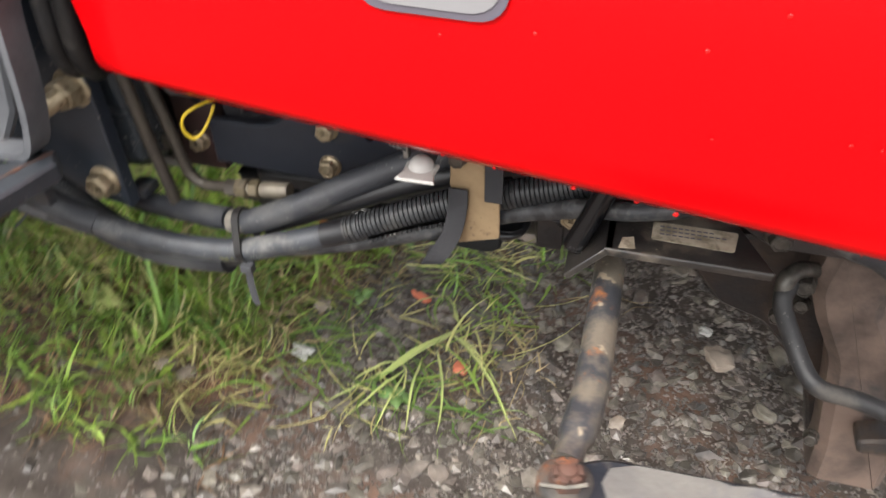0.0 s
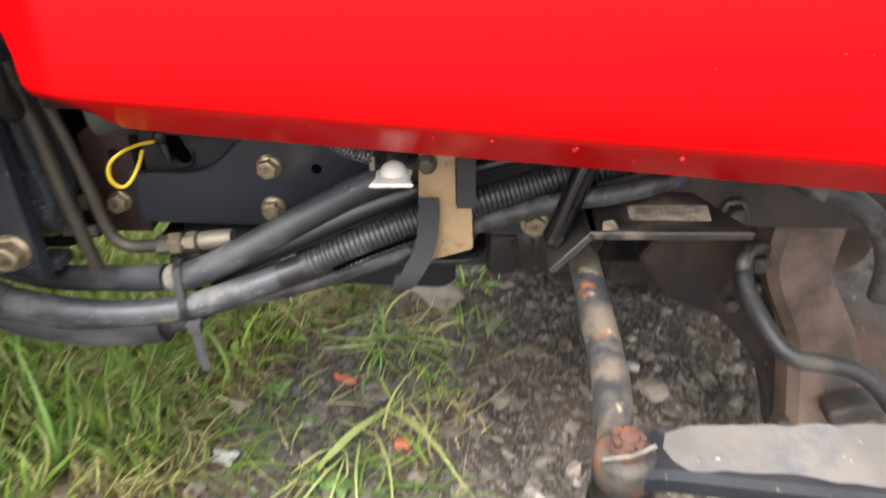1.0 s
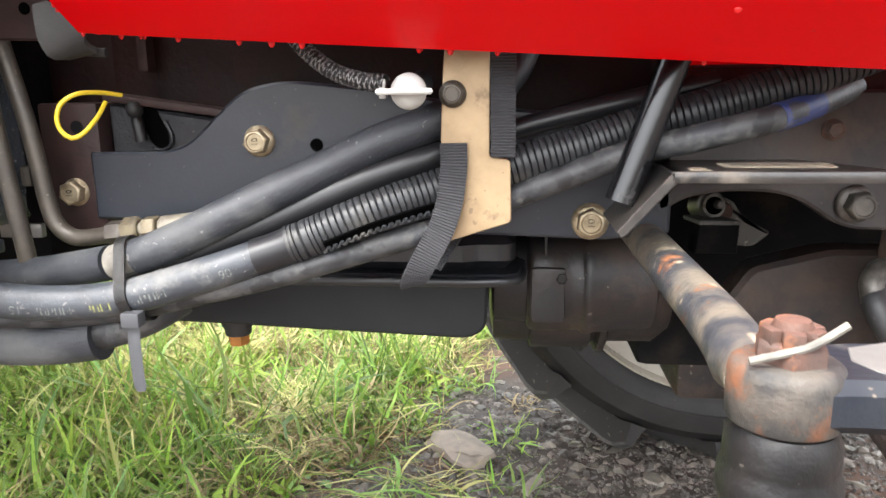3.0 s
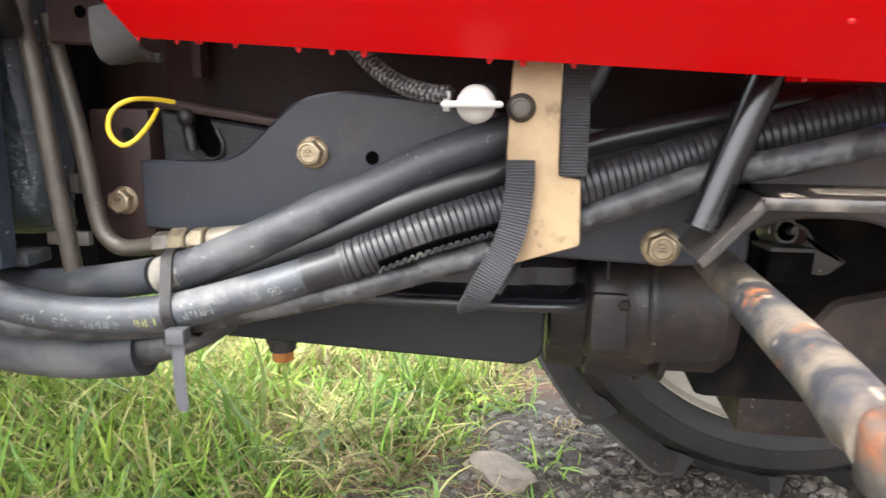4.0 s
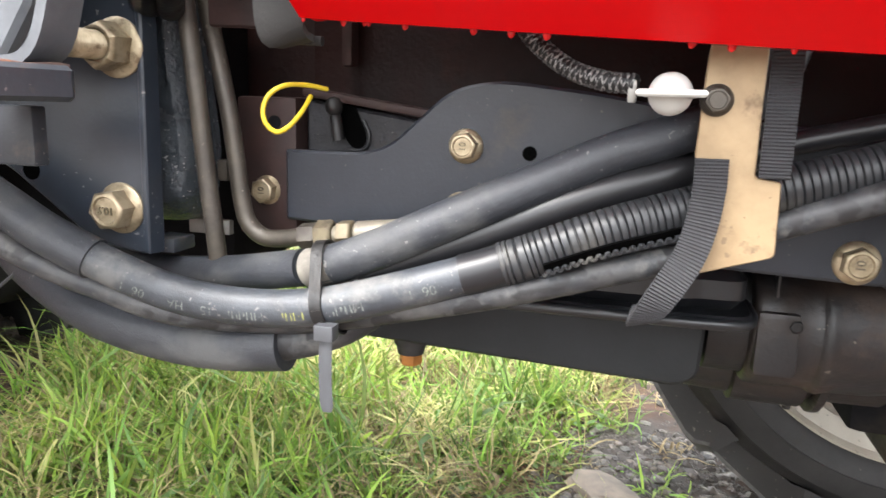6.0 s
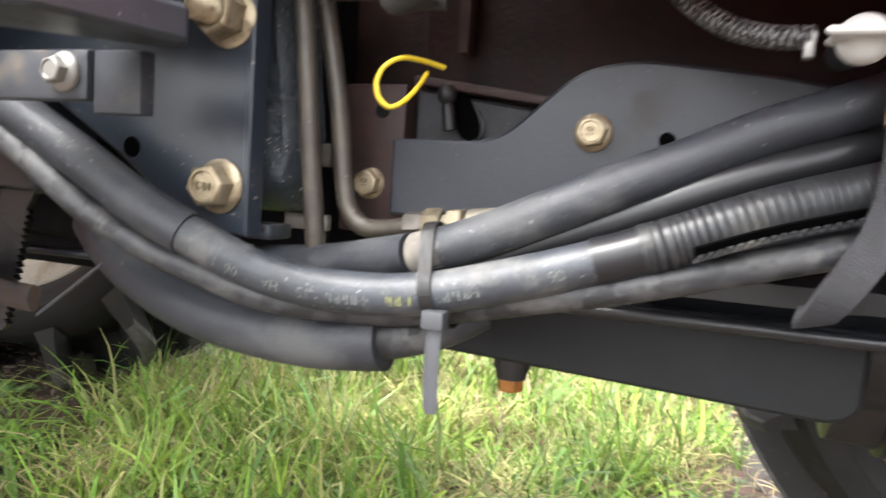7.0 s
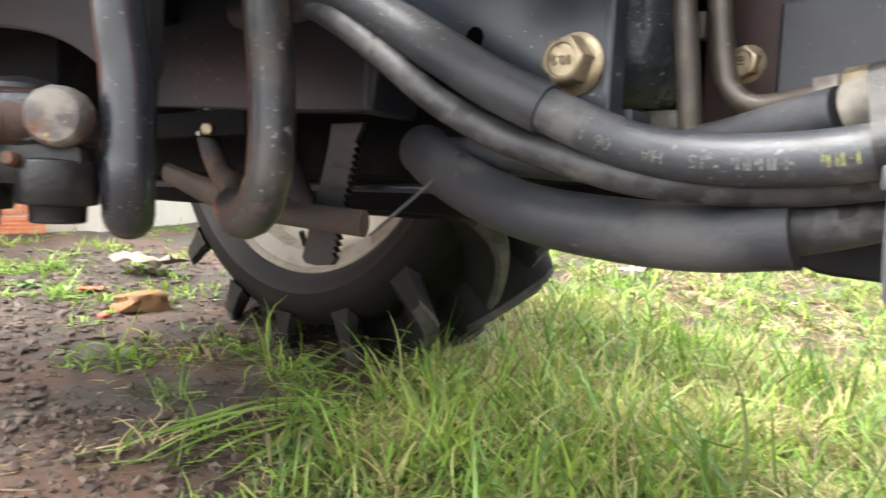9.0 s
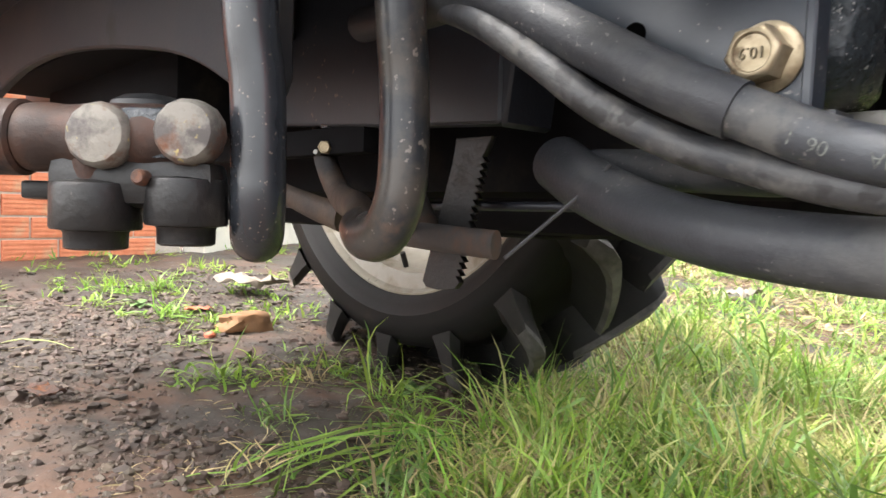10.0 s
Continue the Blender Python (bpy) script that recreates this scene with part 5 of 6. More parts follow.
part("rod_eye", slab(rounded([(0.3864, 0.5384), (0.4053, 0.5321), (0.4173, 0.5139), (0.4447, 0.5004), (0.4275, 0.486), (0.4089, 0.4873), (0.4037, 0.5053), (0.394, 0.5079)], 0.005), "y", 0.205, 0.014, 0.003), ARM, tractor, "worn steel lever end")
part("rust_patch", slab(rounded([(0.3905, 0.534), (0.4025, 0.5295), (0.406, 0.519), (0.396, 0.5105)], 0.004), "y", 0.2035, 0.002, 0.0008), RUST, tractor, "rusty spot on the lever")
edge = [(0.312 + 0.24 * k / 24, -0.2995 - 0.178 * max(0.0, 0.24 * k / 24 - 0.05) + 0.0035 * noise.noise(Vector((k * 0.7, 2.0, 0)))) for k in range(25)]
edge += [(0.55, -0.255)] + [(0.55 - 0.24 * k / 24, -0.2575 - 0.006 * k / 24 + 0.003 * noise.noise(Vector((k * 0.9, 7.0, 0)))) for k in range(1, 24)]
part("worn_face", slab(edge + [(0.304, -0.27), (0.3, -0.282), (0.304, -0.292)], "z", 0.5526, 0.0008, 0.0003), ARM, arm, "bare worn upper face")
brake = part("brake_hose", tube([(0.452, 0.012, 0.5), (0.446, -0.002, 0.492), (0.45, -0.01, 0.478), (0.462, -0.022, 0.458), (0.472, -0.036, 0.444), (0.482, -0.05, 0.436), (0.496, -0.054, 0.43), (0.52, -0.052, 0.425), (0.548, -0.054, 0.418), (0.572, -0.06, 0.402), (0.59, -0.066, 0.38)], 0.009, 18, 0.005), BOOT, tractor, "black brake hose bending round the axle leg")
part("elbow_fitting", tube([(0.446, 0.0, 0.49), (0.446, 0.006, 0.504), (0.456, 0.016, 0.511), (0.472, 0.026, 0.506)], 0.0085, 14, 0.003), GREY_BOLT, brake, "grey elbow fitting")
part("elbow_nut", hex_head(facing((0.4665, 0.02, 0.4965), (-0.25, -1, 0.1)), 0.017, 0.014, 0.021), GREY_BOLT, brake)
part("upper_hose", tube([(0.40, -0.085, 0.655), (0.4394, -0.1, 0.6362), (0.4666, -0.1, 0.6267), (0.4899, -0.1, 0.6098), (0.5061, -0.1, 0.5873), (0.516, -0.098, 0.56), (0.522, -0.09, 0.53)], 0.0095, 16, 0.008), MUD_HOSE, tractor, "grey hose running forward under the hood")

# loader pipes and coupler block near the rear
part("loader_pipe", tube([(-0.415, -0.235, 0.76), (-0.421, -0.227, 0.6), (-0.42, -0.222, 0.551), (-0.419, -0.221, 0.506), (-0.419, -0.221, 0.486), (-0.427, -0.217, 0.472), (-0.442, -0.209, 0.469), (-0.457, -0.201, 0.48), (-0.466, -0.196, 0.506), (-0.468, -0.194, 0.56), (-0.468, -0.19, 0.63)], 0.0148, 20, 0.006), PIPE_BLACK, tractor, "worn black loader pipe bent to a U")
part("loader_pipe", tube([(-0.403, -0.15, 0.76), (-0.403, -0.14, 0.61), (-0.403, -0.135, 0.561), (-0.402, -0.135, 0.511), (-0.405, -0.137, 0.487), (-0.415, -0.139, 0.471), (-0.43, -0.139, 0.469), (-0.452, -0.128, 0.4735)], 0.0152, 20, 0.006), WORN_PIPE, tractor, "rust-worn loader pipe bent to a U")
stay = part("pipe_stay", tube([(-0.426, -0.141, 0.471), (-0.46, -0.122, 0.476), (-0.512, -0.088, 0.486), (-0.59, -0.05, 0.4955), (-0.625, -0.04, 0.519), (-0.652, -0.03, 0.543), (-0.67, -0.02, 0.57)], lambda s_: 0.0148 - 0.002 * min(1.0, s_ * 2.5), 16, 0.006, (0.8, 1.0)), RUSTY_PIPE, tractor, "rusty brown end of the pipe bend")
part("stay_brace", tube([(-0.5935, -0.048, 0.478), (-0.64, -0.048, 0.487), (-0.7, -0.046, 0.5)], lambda s_: 0.013 - 0.003 * s_, 12, 0.01, (0.5, 1.0)), RUSTY_PIPE, stay, "flat brown brace")
view = Vector((0.70, -0.71, 0.04)).normalized()
across_ = Vector((0.71, 0.70, 0.0)).normalized()
cl, cr = Vector((-0.455, -0.292, 0.52)), Vector((-0.425, -0.259, 0.523))
frame_m = Matrix((across_, -view, (0, 0, 1))).transposed().to_4x4()
coup = part("coupler_block", tube([cl + across_ * (0.023 * k - 0.048) - view * 0.02 + Vector((0, 0, 0.001 * (k % 2))) for k in range(5)], lambda s_: 0.0178 + 0.0008 * math.sin(s_ * 19), 24, 0.004), REDDISH, tractor, "rusty hydraulic coupler block with two plugs and black caps")
part("coupler_flange", lathe([(0.0195, 0), (0.0205, 0.002), (0.0205, 0.022), (0.0185, 0.024)], facing(cl - across_ * 0.072 - view * 0.02, across_), 24), REDDISH, coup)
part("coupler_web", block((0.004, 0.0, -0.012), (0.04, 0.02, 0.016), 0.007, m=Matrix.Translation(cl - view * 0.004) @ frame_m), CAST, coup, "lumpy blue-black casting")
part("coupler_base", block((-0.032, 0.0, -0.036), (0.058, 0.03, -0.01), 0.009, m=Matrix.Translation(cl - view * 0.006) @ frame_m), GREASY, coup)
part("bleed_screw", lathe([(0.0042, 0), (0.0042, 0.01), (0.003, 0.012)], facing(cl + across_ * 0.022 - view * 0.01 + Vector((0, 0, -0.021)), view), 12), RUST, coup)
dome = Vector((-0.535, -0.236, 0))
part("coupler_dome", lathe([(0.024, 0.52), (0.025, 0.543), (0.023, 0.549), (0.016, 0.553), (0.005, 0.555)], pose(dome.x, dome.y, 0), 28), BOOT, coup, "black rubber dome")
part("dome_collar", lathe([(0.034, 0.538), (0.036, 0.541), (0.03, 0.545)], pose(dome.x, dome.y, 0), 20), REDDISH, coup)
for c, spin, shift, wide, drop in ((cl, 12, -0.0095, 1.05, 0.005), (cr, 22, -0.006, 0.98, 0.0015)):
    r_ = 0.0172
    part("coupler_plug", lathe([(r_ * 0.9, -0.004), (r_ * 1.03, 0.0), (r_ * 1.0, 0.009), (r_ * 0.95, 0.0125), (r_ * 0.84, 0.0146), (r_ * 0.5, 0.0155), (r_ * 0.1, 0.0157)], facing(c - view * 0.012, view, spin), 14), PLUG, coup, "rust-spotted worn plug")
    base = c - view * 0.018 + across_ * shift
    part("coupler_neck", lathe([(0.012, 0.482), (0.011, 0.494), (0.013, 0.5), (0.013, 0.53)], pose(base.x, base.y, 0)), REDDISH, coup)
    part("dust_cap", lathe([(q * wide, h - drop) for q, h in ((0.0135, 0.4655), (0.0152, 0.4665), (0.0155, 0.4745), (0.0162, 0.4755), (0.0213, 0.4762), (0.022, 0.4778), (0.0219, 0.4985), (0.0211, 0.5005), (0.012, 0.5025))], pose(base.x, base.y, 0), 28), GREASY, coup, "black rubber dust cap")
part("cap_lug", block((-0.009, -0.006, -0.0055), (0.009, 0.008, 0.0045), 0.002, m=Matrix.Translation((-0.5135, -0.3026, 0.4918)) @ frame_m), GREASY, coup)

# pedal linkage below the floor
bar = part("link_bar", tube([(-0.411, -0.042, 0.464), (-0.47, -0.041, 0.466), (-0.535, -0.039, 0.4685)], 0.0092, 14, 0.01, (0.6, 1.15)), BAR, tractor, "dark flat link bar with rust on its upper side")
part("link_arm", tube([(-0.5, -0.02, 0.464), (-0.54, -0.01, 0.5), (-0.585, 0.01, 0.545)], 0.012, 12, 0.01, (1, 0.5)), BAR, tractor)
teeth = [(-0.487, 0.545), (-0.491, 0.525), (-0.5235, 0.4275), (-0.519, 0.4225), (-0.504, 0.4215), (-0.484, 0.424)]
for k in range(18):
    z = 0.43 + 0.0056 * k
    teeth += [(-0.4782 + 0.00148 * k, z), (-0.4822 + 0.00148 * k, z + 0.0042)]
teeth += [(-0.45, 0.54), (-0.448, 0.545)]
part("toothed_quadrant", slab(teeth, "y", -0.012, 0.006, 0.0006), GREASY, tractor, "dark toothed brake quadrant")
part("cross_shaft", rod((-0.9, 0.06, 0.52), (-0.33, 0.06, 0.52), 0.014, 16), BLACK, tractor)
part("thin_rod", rod((-0.95, 0.02, 0.487), (-0.36, 0.02, 0.493), 0.004, 10), BLACK, tractor)
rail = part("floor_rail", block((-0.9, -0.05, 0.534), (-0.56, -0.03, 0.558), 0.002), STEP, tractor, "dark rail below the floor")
part("rail_bolt", hex_head(facing((-0.6156, -0.05, 0.5399), (0.6, -0.8, 0)), 0.011, 0.008), BOLT, rail, "yellow zinc bolt head")
part("rail_nut", hex_head(pose(-0.6191, -0.042, 0.558), 0.018, 0.012), GREY_PLATE, rail)
part("rail_pin", lathe([(0.0025, 0), (0.0025, 0.008), (0.002, 0.009)], facing((-0.628, -0.05, 0.536), (0.6, -0.8, 0)), 12), STEEL, rail)
part("sleeve_tie", tube([(-0.322, -0.038, 0.518), (-0.338, -0.043, 0.501), (-0.36, -0.05, 0.481), (-0.386, -0.06, 0.457)], 0.0013, 8), TIE, tractor)


# ---- walls behind ----
def brick_wall(a, b, base, courses, bl, bh):
    a, b = Vector((*a, base)), Vector((*b, base))
    d = (b - a).normalized()
    nrm = Vector((-d.y, d.x, 0))
    length = (b - a).length
    turn = Matrix.Translation(a) @ Matrix.Rotation(math.atan2(d.y, d.x), 4, "Z")
    core = solid("brick_wall", block((0, 0.006, -0.1), (length, 0.1, courses * bh), 0.0, m=turn), MORTAR, "low red brick wall with pale mortar joints", "wall", kind="structure")
    bb = block((0.004, 0.0, 0.004), (bl - 0.004, 0.09, bh - 0.004), 0.002)
    for g_ in range(4):
        h_ = bh * (0.2 + 0.2 * g_)
        block((0.006, -0.0022, h_ - 0.0045), (bl - 0.006, 0.004, h_ + 0.0045), 0.001, bb)
    me = finish("brick", bb, BRICK, False)
    for j in range(courses):
        n = int(length / bl)
        for i in range(n):
            ob = new("brick", me)
            ob.parent = core
            ob.matrix_basis = turn @ pose(bl * (i + 0.5 * (j % 2)), random.uniform(-0.003, 0.003), bh * j, 0, 0, random.uniform(-0.6, 0.6))
    return core


brick_wall((-2.42, -1.81), (-3.067, 0.83), 0.262, 11, 0.2, 0.08)
solid("garden_wall", slab([(-3.09, 0.85), (-6.0, 5.3), (-5.9, 5.4), (-2.99, 0.9)], "z", 0.0, 2.0, 0.0), PLASTER, "pale weathered plaster wall", "wall", kind="structure")
solid("garden_wall", block((-6.2, 5.3, -0.2), (9.0, 5.5, 1.6), 0.0), PLASTER, "pale weathered plaster wall", "wall", kind="structure")


# ---- stones ----
def pebble(bm_data, c, size, rng):
    """Adds a small angular stone to the lists of places and faces."""
    vs, fs = bm_data
    n0 = len(vs)
    base = [(0, 0, 1), (0.89, 0, 0.45), (0.28, 0.85, 0.45), (-0.72, 0.53, 0.45), (-0.72, -0.53, 0.45), (0.28, -0.85, 0.45), (0.72, 0.53, -0.45), (-0.28, 0.85, -0.45), (-0.89, 0, -0.45), (-0.28, -0.85, -0.45), (0.72, -0.53, -0.45), (0, 0, -1)]
    a = rng.uniform(0, 6.28)
    ca, sa = math.cos(a), math.sin(a)
    sx, sy, sz = size * rng.uniform(0.7, 1.3), size * rng.uniform(0.6, 1.0), size * rng.uniform(0.35, 0.7)
    for x, y, z in base:
        k = rng.uniform(0.55, 1.3)
        x, y, z = x * sx * k, y * sy * k, z * sz * k
        vs.append((c[0] + x * ca - y * sa, c[1] + x * sa + y * ca, c[2] + z + sz * 0.1))
    for f in ((0, 1, 2), (0, 2, 3), (0, 3, 4), (0, 4, 5), (0, 5, 1), (1, 6, 2), (2, 7, 3), (3, 8, 4), (4, 9, 5), (5, 10, 1), (2, 6, 7), (3, 7, 8), (4, 8, 9), (5, 9, 10), (1, 10, 6), (11, 7, 6), (11, 8, 7), (11, 9, 8), (11, 10, 9), (11, 6, 10)):
        fs.append(tuple(n0 + i for i in f))


def grain_stone(bm_data, c, size, rng):
    """Adds a tiny angular stone of eight faces."""
    vs, fs = bm_data
    n0 = len(vs)
    a = rng.uniform(0, 6.28)
    ca, sa = math.cos(a), math.sin(a)
    sz = size * rng.uniform(0.4, 0.8)
    for x, y, z in ((1, 0, 0), (0, 1, 0), (-1, 0, 0), (0, -1, 0), (0.1, 0.1, 1), (0, 0, -1)):
        k = size * rng.uniform(0.6, 1.25)
        vs.append((c[0] + (x * ca - y * sa) * k, c[1] + (x * sa + y * ca) * k, c[2] + z * sz * rng.uniform(0.7, 1.2) + rng.uniform(-0.2, 0.2) * sz))
    for f in ((0, 1, 4), (1, 2, 4), (2, 3, 4), (3, 0, 4), (1, 0, 5), (2, 1, 5), (3, 2, 5), (0, 3, 5)):
        fs.append(tuple(n0 + j for j in f))


def stuff(name, vs, fs, mat, label, category):
    me = bpy.data.meshes.new(name)
    me.from_pydata(vs, [], fs)
    me.materials.append(mat)
    return tagged(new(name, me), label, category, kind="stuff")


EDGE = ((0.05, -0.3), (0.3, -0.27), (0.45, -0.18), (0.56, -0.1), (0.74, 0.0), (0.98, 0.07), (1.4, 0.105))


def grassiness(x, y):
    """How grassy a spot is, from 0 to 1: thick beside and behind the sump, bare under the front and in the rear wheel's track."""
    n = noise.noise(Vector((x * 2.3, y * 2.3, 5.0))) * 0.5 + noise.noise(Vector((x * 6, y * 6, 9.0))) * 0.25
    g = 1.0
    edge = 0.12 * n - 0.02
    for (y0, e0), (y1, e1) in zip(EDGE, EDGE[1:]):
        if y0 <= y < y1 or (y < y0 and y0 == EDGE[0][0]) or (y >= y1 and y1 == EDGE[-1][0]):
            edge += e0 + (e1 - e0) * max(0.0, min(1.0, (y - y0) / (y1 - y0)))
    g *= max(0.0, min(1.0, (edge - x) / 0.14 + 0.5)) if y < 2.6 else 1.0
    g *= max(0.0, min(1.0, (y + 0.02 - 0.1 * max(0.0, min(1.0, (-0.45 - x) / 0.2)) + 0.22 * n) / 0.2)) ** 0.8
    track = max(0.0, min(1.0, (x + 1.02 + 0.25 * n + 0.3 * max(0, y - 0.55)) / 0.2)) if y < 1.2 else 1.0
    g *= track
    if x < -1.9:
        g = max(g, 0.45 * max(0.0, min(1.0, (-1.9 - x) / 0.5 + n)))
    return g


rng = random.Random(4)
data = ([], [])
fine_data = ([], [])
for k in range(98000):
    x, y = (rng.uniform(-0.3, 0.85), rng.uniform(-0.12, 0.95)) if k % 4 else (rng.uniform(-0.8, 1.7), rng.uniform(-0.2, 1.9))
    g = grassiness(x, y)
    patch = 0.85 + 0.6 * noise.noise(Vector((x * 5, y * 5, 2.0)))
    if rng.random() < (1.0 - 0.8 * g) * max(0.3, patch + 0.05):
        if k % 7:
            grain_stone(fine_data, (x, y, rough_ground(x, y) - 0.001), 0.002 + 0.0045 * rng.random() ** 1.6, rng)
        else:
            if rng.random() < 0.92:
                pebble(data, (x, y, rough_ground(x, y) - 0.0025), 0.004 + 0.014 * rng.random() ** 3.4, rng)
track_grit, track_stones = ([], []), ([], [])
for k in range(46000):
    x, y = rng.uniform(-2.6, -0.7), rng.uniform(-0.6, 1.2)
    bare = max(0.15, min(1.0, 0.62 + 1.7 * noise.noise(Vector((x * 2.2, y * 2.2, 7.0)))))
    if rng.random() < (0.85 - 0.8 * grassiness(x, y)) * bare:
        if k % 3:
            grain_stone(track_grit, (x, y, rough_ground(x, y)), 0.0025 + 0.005 * rng.random() ** 2, rng)
        else:
            pebble(track_stones, (x, y, rough_ground(x, y)), 0.004 + 0.013 * rng.random() ** 2.4, rng)
stuff("grit", *track_grit, TRACK_STONE, "brown earthy grit on the bare track", "gravel")
stuff("gravel", *track_stones, TRACK_STONE, "earthy brown stones trodden into the track", "gravel")
stuff("grit", *fine_data, GRIT, "fine brown grit between the stones", "gravel")
stuff("gravel", *data, STONE, "loose grey crushed gravel on wet soil", "gravel")


def stone(name, place, size, mat, label, category="stone", seed=1, group=""):
    r = random.Random(seed)
    bm = bmesh.new()
    bmesh.ops.create_icosphere(bm, subdivisions=3, radius=1)
    off = Vector((r.uniform(0, 50), r.uniform(0, 50), 0))
    turn = Matrix.Rotation(r.uniform(0, 6.28), 3, "Z")
    x, y = place
    for v in bm.verts:
        d = v.co.copy()
        k = 0.85 + 0.45 * noise.noise(d * 1.3 + off) + 0.1 * noise.noise(d * 5 + off)
        v.co = Vector([max(-0.78, min(0.78, c * k)) for c in d])
        v.co = turn @ Vector((v.co.x * size[0], v.co.y * size[1], v.co.z * size[2])) + Vector((x, y, rough_ground(x, y) + size[2] * 0.45))
    return solid(name, bm, mat, label, category, group)


stone("stone", (0.1, 0.665), (0.085, 0.05, 0.02), PALE_STONE, "flat pale brown stone lying in gravel", seed=3)
stone("stone", (0.5, 0.37), (0.036, 0.027, 0.016), PALE_STONE, "pale yellow angular stone on gravel", seed=5)
stone("stone", (0.478, 0.437), (0.015, 0.013, 0.009), WHITE, "small white stone on gravel", seed=6)
stone("stone", (0.341, 0.192), (0.018, 0.014, 0.011), PALE_STONE, "small pale round stone on gravel", seed=7)
stone("stone", (0.232, 0.333), (0.024, 0.018, 0.01), STONE, "grey stone on gravel", seed=8)
stone("stone", (-0.221, 0.317), (0.02, 0.018, 0.012), PALE_STONE, "pale grey stone in the grass", seed=9)
stone("stone", (-0.034, 0.322), (0.022, 0.018, 0.012), STONE, "grey stone on gravel", seed=10)
stone("stone", (0.62, 0.335), (0.03, 0.025, 0.018), STONE, "grey stone on gravel", seed=11)
stone("stone", (0.225, 0.555), (0.03, 0.012, 0.008), PALE_STONE, "slim pale stone on gravel", seed=12)
stone("stone", (-0.24, 0.14), (0.022, 0.018, 0.012), PALE_STONE, "pale stone in the grass", seed=13)
stone("stone", (-0.42, 0.1), (0.025, 0.02, 0.014), PALE_STONE, "pale stone in the grass", seed=14)
stone("stone", (-1.76, 0.46), (0.085, 0.055, 0.035), BROWN_STONE, "brown stone beside the brick wall", seed=15)
stone("clay_shard", (-0.049, 0.391), (0.03, 0.012, 0.006), CLAY, "orange clay shard on gravel", "shard", seed=16)
stone("clay_shard", (0.071, 0.232), (0.017, 0.013, 0.009), CLAY, "pinkish clay shard on gravel", "shard", seed=17)
stone("clay_shard", (-1.72, 0.35), (0.02, 0.014, 0.01), CLAY, "orange clay shard on mud", "shard", seed=18)


def scrap(name, place, size, mat, label, seed):
    """A crumpled flat scrap on the ground."""
    r = random.Random(seed)
    bm = bmesh.new()
    bmesh.ops.create_grid(bm, x_segments=7, y_segments=7, size=1)
    off = Vector((r.uniform(0, 50), 3, 1))
    turn = Matrix.Rotation(r.uniform(0, 6.28), 3, "Z")
    x, y = place
    for v in bm.verts:
        k = 0.8 + 0.5 * noise.noise(v.co * 1.1 + off)
        v.co = turn @ Vector((v.co.x * size * k, v.co.y * size * 0.6 * k, 0.35 * size * (0.5 + noise.noise(v.co * 1.7 + off)))) + Vector((x, y, rough_ground(x, y) + 0.25 * size))
    ob = solid(name, bm, mat, label, "litter")
    ob.modifiers.new("skin", "SOLIDIFY").thickness = 0.001
    return ob


scrap("paper_scrap", (-0.215, 0.2), 0.026, WHITE, "white paper scrap in the grass", 2)
scrap("paper_scrap", (-0.15, 0.77), 0.06, PALE_STONE, "pale wet paper scrap in the grass", 3)
scrap("paper_scrap", (0.135, 1.68), 0.1, WHITE, "torn white paper lying behind the front wheel", 6)
scrap("plastic_scrap", (-2.1, 0.66), 0.11, PALE_STONE, "crumpled pale grey sheet by the wall", 4)
scrap("plastic_scrap", (-1.45, 2.6), 0.1, PALE_STONE, "crumpled pale plastic bag in the grass", 5)


# ---- torn stalks on the gravel ----
def stalk(blades, label, mat, seed):
    """Flat leaves lying on the ground: (from, to, width, sag to the side)."""
    bm = bmesh.new()
    for (x0, y0), (x1, y1), wide, bow, lift in blades:
        n = 12
        d = Vector((x1 - x0, y1 - y0))
        side = Vector((-d.y, d.x)).normalized()
        rows = []
        for k in range(n + 1):
            t = k / n
            p = Vector((x0, y0)) + d * t + side * bow * math.sin(math.pi * t)
            hw = wide * 0.5 * min(1.0, 0.35 + 3 * t) * (1 - t ** 3) + 0.0003
            z = rough_ground(p.x, p.y) + 0.008 + lift * math.sin(math.pi * min(1, t * 1.2))
            rows.append((bm.verts.new((p.x - side.x * hw, p.y - side.y * hw, z)), bm.verts.new((p.x, p.y, z - hw * 0.35)), bm.verts.new((p.x + side.x * hw, p.y + side.y * hw, z))))
        for a_, b_ in zip(rows, rows[1:]):
            bm.faces.new((a_[0], a_[1], b_[1], b_[0]))
            bm.faces.new((a_[1], a_[2], b_[2], b_[1]))
    return solid("grass_stalk", bm, mat, label, "grass stalk")


stalk([((-0.06, 0.175), (0.068, 0.347), 0.015, -0.004, 0.02), ((-0.02, 0.2), (-0.035, 0.067), 0.004, 0.004, 0.01), ((-0.02, 0.21), (-0.09, 0.09), 0.005, 0.006, 0.01),
       ((-0.1, 0.17), (-0.01, 0.23), 0.005, 0.004, 0.01), ((0.0, 0.24), (0.02, 0.08), 0.004, -0.004, 0.012), ((-0.05, 0.2), (-0.14, 0.11), 0.004, 0.01, 0.01)], "broad pale green leaf torn off, lying on gravel", STALK, 1)
stalk([((0.023, 0.314), (0.193, 0.111), 0.006, 0.012, 0.015), ((0.03, 0.3), (0.15, 0.2), 0.004, 0.006, 0.02), ((0.02, 0.26), (0.069, 0.088), 0.004, 0.01, 0.01), ((0.0, 0.4), (0.06, 0.29), 0.003, 0.004, 0.01)], "yellowing grass stalk lying on gravel", STALK, 2)
